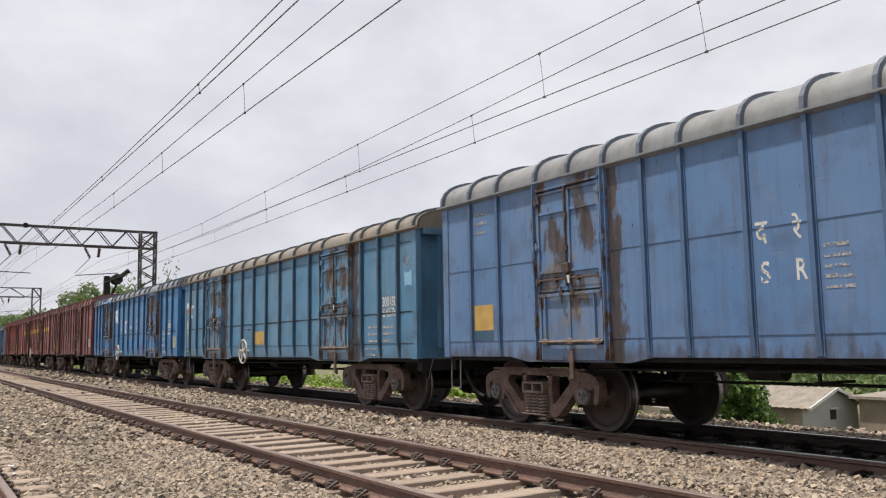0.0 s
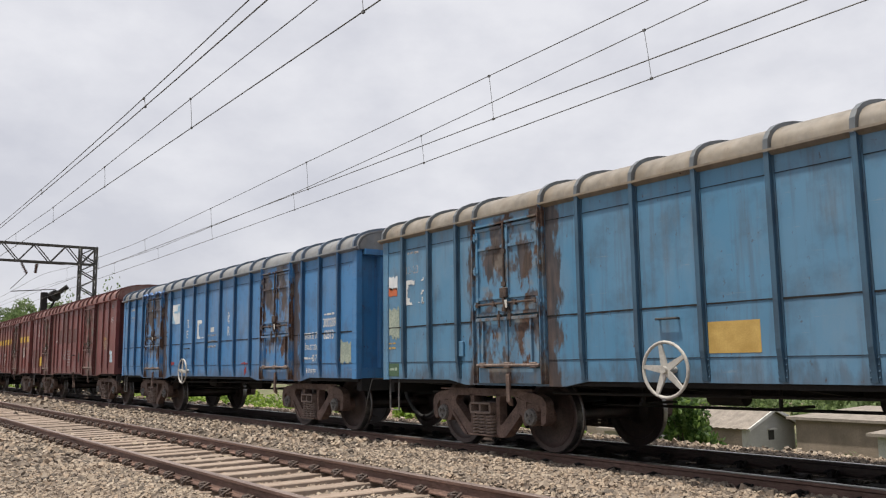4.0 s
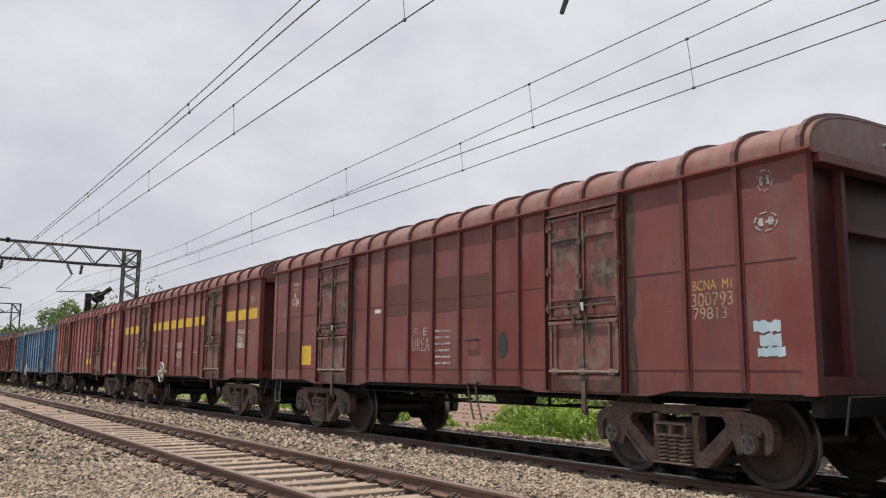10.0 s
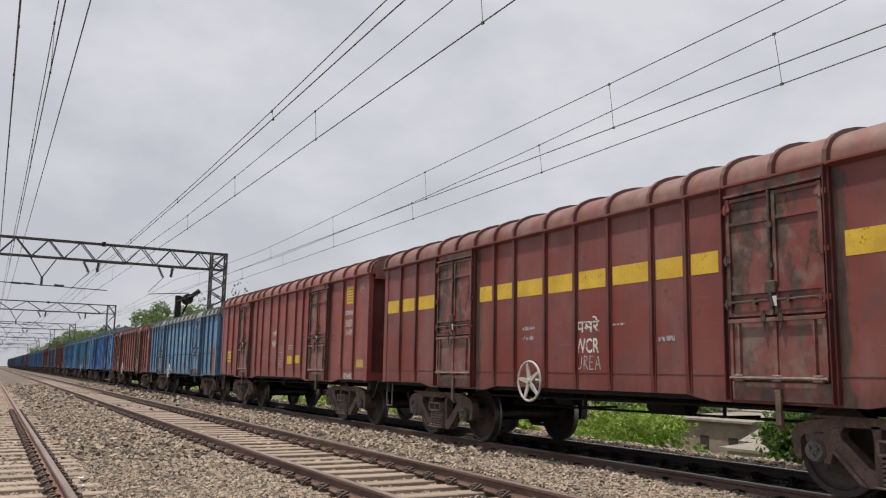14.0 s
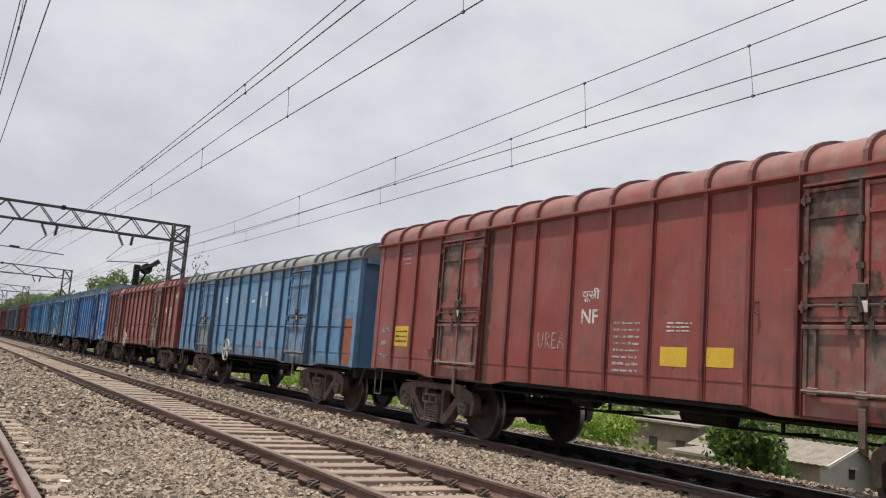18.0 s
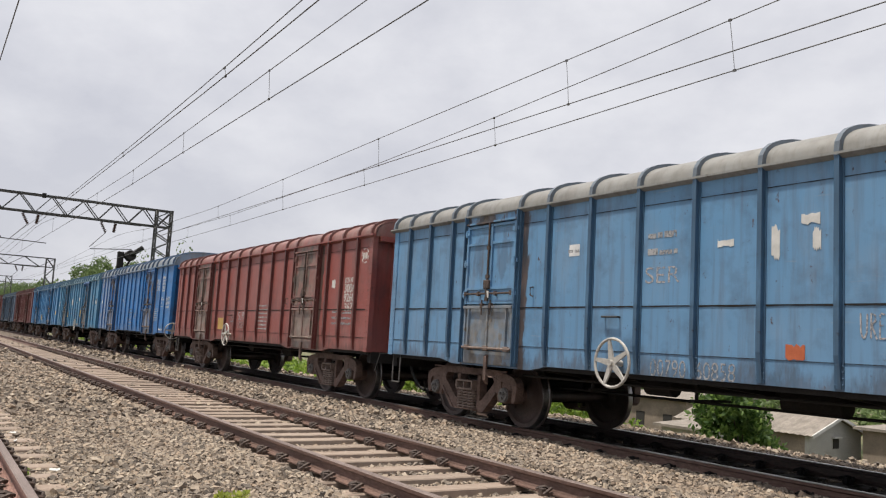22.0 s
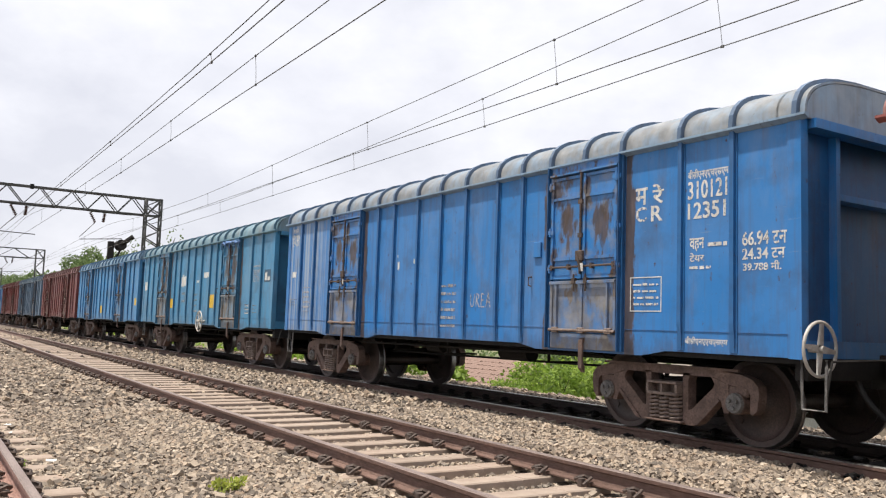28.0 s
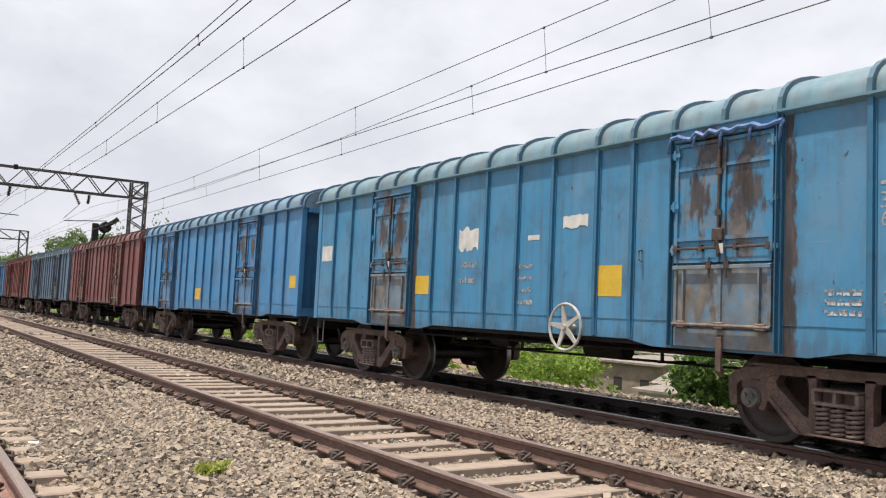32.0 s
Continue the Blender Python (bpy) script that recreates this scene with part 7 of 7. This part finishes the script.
def tiled_roof(x0, x1, y0, y1, eave, ridge, g, label):
    """A low house with a clay-tiled slope facing the line."""
    ob = thing("hut", label, "house")
    bm = bmesh.new()
    box(bm, x0 + 0.3, x1, y0 + 0.2, y1 - 0.2, g, eave)
    part("house_wall", bm, M["brown_wall"], ob)
    bm = bmesh.new()
    prism(bm, [(x0 + 0.3, eave + 0.004), (x1, eave + 0.004), (x1, ridge - 0.05)], "y", y0 + 0.2, y0 + 0.35)
    part("gable_wall", bm, M["brown_wall"], ob)
    rows, cols = 9, 22
    bm = bmesh.new()
    prism(bm, [(-0.16, -0.02), (-0.09, 0.03), (0.0, 0.05), (0.09, 0.03), (0.16, -0.02)], "x", 0.0, (x1 - x0) / rows * 1.25)
    tile = mesh_of("roof_tile", bm, M["tile"])
    tilt = -math.degrees(math.atan2(ridge - eave, x1 - x0))
    rnd = random.Random(int(x0 * 7 + y0))
    for r in range(rows):
        for c in range(cols):
            f = r / rows
            part("roof_tile", tile, None, ob).matrix_basis = pose(x0 + (x1 - x0) * f, y0 + (y1 - y0) * (c + 0.5) / cols, eave + (ridge - eave) * f + 0.02 + rnd.uniform(0, 0.03), rnd.uniform(-4, 4), tilt + 3, rnd.uniform(-5, 5))
    return ob


tiled_roof(21.0, 24.5, 29.6, 36.3, -1.75, -0.3, -3.4, "low house with an uneven red clay tile roof")


# ---- signal, trackside marker, scraps ----
def line_signal():
    ob = thing("line_signal", "black signal head with a long lamp hood behind the train", "signal")
    bm = bmesh.new()
    rod(bm, (11.25, 60, -1.5), (11.25, 60, 4.3), 0.09, 10)
    part("post", bm, M["galv"], ob)
    bm = bmesh.new()
    box(bm, 11.05, 11.45, 59.85, 60.15, 4.2, 6.25, 0.04)
    part("signal_case", bm, M["dark"], ob)
    bm = bmesh.new()
    rod(bm, (11.6, 60, 5.0), (11.95, 60, 5.85), 0.07, 8)
    part("bracket", bm, M["dark"], ob)
    bm = bmesh.new()
    rod(bm, (11.80, 60.15, 5.98), (11.92, 59.75, 6.06), 0.36, 16)
    part("lamp_body", bm, M["dark"], ob)
    bm = bmesh.new()
    rod(bm, (11.9, 59.8, 6.08), (12.55, 59.4, 6.62), 0.15, 12, 0.17)
    part("lamp_hood", bm, M["dark"], ob)
    return ob


line_signal()


def marker(x, y):
    ob = thing("track_marker", "low dark trackside lever stand between the tracks", "lever stand", at=pose(x, y, -0.16))
    bm = bmesh.new()
    box(bm, -0.25, 0.25, -0.2, 0.2, -0.05, 0.12, 0.03)
    part("base_box", bm, M["dark"], ob)
    bm = bmesh.new()
    rod(bm, (0, 0, 0.1), (0.05, 0, 0.62), 0.03, 8)
    rod(bm, (0.05, 0, 0.6), (-0.16, 0, 0.68), 0.045, 8)
    part("lever", bm, M["dark"], ob)
    bm = bmesh.new()
    rod(bm, (0.2, 0, 0.02), (1.1, -0.6, 0.0), 0.02, 6)
    part("pull_rod", bm, M["dark"], ob)


marker(8.0, 66.0)
for k, (x, y) in enumerate(((1.08, 11.0), (1.12, 11.7), (1.22, 8.6), (7.35, 22.0), (6.9, 15.8))):
    bm = bmesh.new()
    ragged(bm, 0.06, 0.0, 0.13, 0.09, 0.4, 400 + k, 0.0, 4)
    s = solid("paper_scrap", bm, M["white"], "crumpled white scrap lying on the ballast", "litter")
    s.matrix_basis = pose(x, y, bed(x, y) + 0.05, 0, 68, 40 * k) @ Matrix.Scale(0.7, 4)


# ---- umbrella held over the camera, and a passing bird ----
M["cloth"] = two_scale("black_cloth", (0.008, 0.008, 0.010), (0.018, 0.018, 0.021), 6, 200, 0.75)


def umbrella():
    """Eight cloth gores on thin ribs; the origin is the lowest rib tip, the pole runs away above."""
    ob = thing("umbrella", "open black cloth umbrella with steel rib tips", "umbrella")
    R, deep = 0.52, 0.17
    hub = Vector((0, deep, R))

    def tip(k):
        a = -math.pi / 2 + k * math.pi / 4
        return Vector((R * math.cos(a), 0, R + R * math.sin(a)))
    for k in range(8):
        a, b = tip(k), tip(k + 1)
        bm = bmesh.new()
        n = 8
        rows = []
        for i in range(n + 1):
            f = i / n
            row = []
            for j in range(7):
                g = j / 6
                rim = a.lerp(b, g)
                rim = rim.lerp(hub, 0.05 * math.sin(math.pi * g))
                p = rim.lerp(hub, f)
                p.y += 0.09 * math.sin(math.pi * f) - 0.02 * math.sin(math.pi * g) * (1 - f)
                row.append(bm.verts.new(p))
            rows.append(row)
        for p, q in zip(rows, rows[1:]):
            for j in range(6):
                if p[j].co != q[j].co:
                    bm.faces.new((p[j], p[j + 1], q[j + 1], q[j]))
        bmesh.ops.remove_doubles(bm, verts=bm.verts, dist=1e-4)
        bmesh.ops.solidify(bm, geom=bm.faces[:], thickness=0.0015)
        part("gore", bm, M["cloth"], ob, smooth=True)
        bm = bmesh.new()
        pts = []
        for i in range(9):
            p = a.lerp(hub, i / 8)
            p.y += 0.09 * math.sin(math.pi * i / 8) - 0.012
            pts.append(p)
        tube(bm, pts, 0.0022, 5)
        part("rib", bm, M["dark"], ob)
        bm = bmesh.new()
        d = (a - hub).normalized()
        rod(bm, a - d * 0.004, a + Vector((0, -0.004, 0)) + d * 0.028, 0.0035, 8, 0.0028)
        part("rib_tip", bm, M["galv"], ob)
    bm = bmesh.new()
    rod(bm, hub + Vector((0, 0.03, 0)), hub - Vector((0, 0.75, 0)), 0.006, 8)
    part("pole", bm, M["galv"], ob)
    return ob


def bird():
    ob = thing("bird", "small dark bird flying across the sky", "bird")
    bm = bmesh.new()
    rod(bm, (0, -0.14, 0), (0, 0.02, 0.01), 0.02, 8, 0.055)
    rod(bm, (0, 0.02, 0.01), (0, 0.16, 0.02), 0.055, 8, 0.02)
    part("body", bm, M["dark"], ob)
    for s in (-1, 1):
        bm = bmesh.new()
        prism(bm, [(0.02 * s, 0.06), (0.20 * s, 0.10), (0.36 * s, -0.04), (0.18 * s, -0.05), (0.02 * s, -0.06)], "z", 0.02, 0.03)
        w = part("wing", bm, M["dark"], ob)
        w.matrix_basis = pose(0, 0, 0, 0, -s * 18, 0)
    bm = bmesh.new()
    prism(bm, [(-0.02, -0.12), (0.02, -0.12), (0.05, -0.26), (-0.05, -0.26)], "z", 0.0, 0.008)
    part("tail", bm, M["dark"], ob)
    return ob


UMBRELLA, BIRD = umbrella(), bird()

motions()
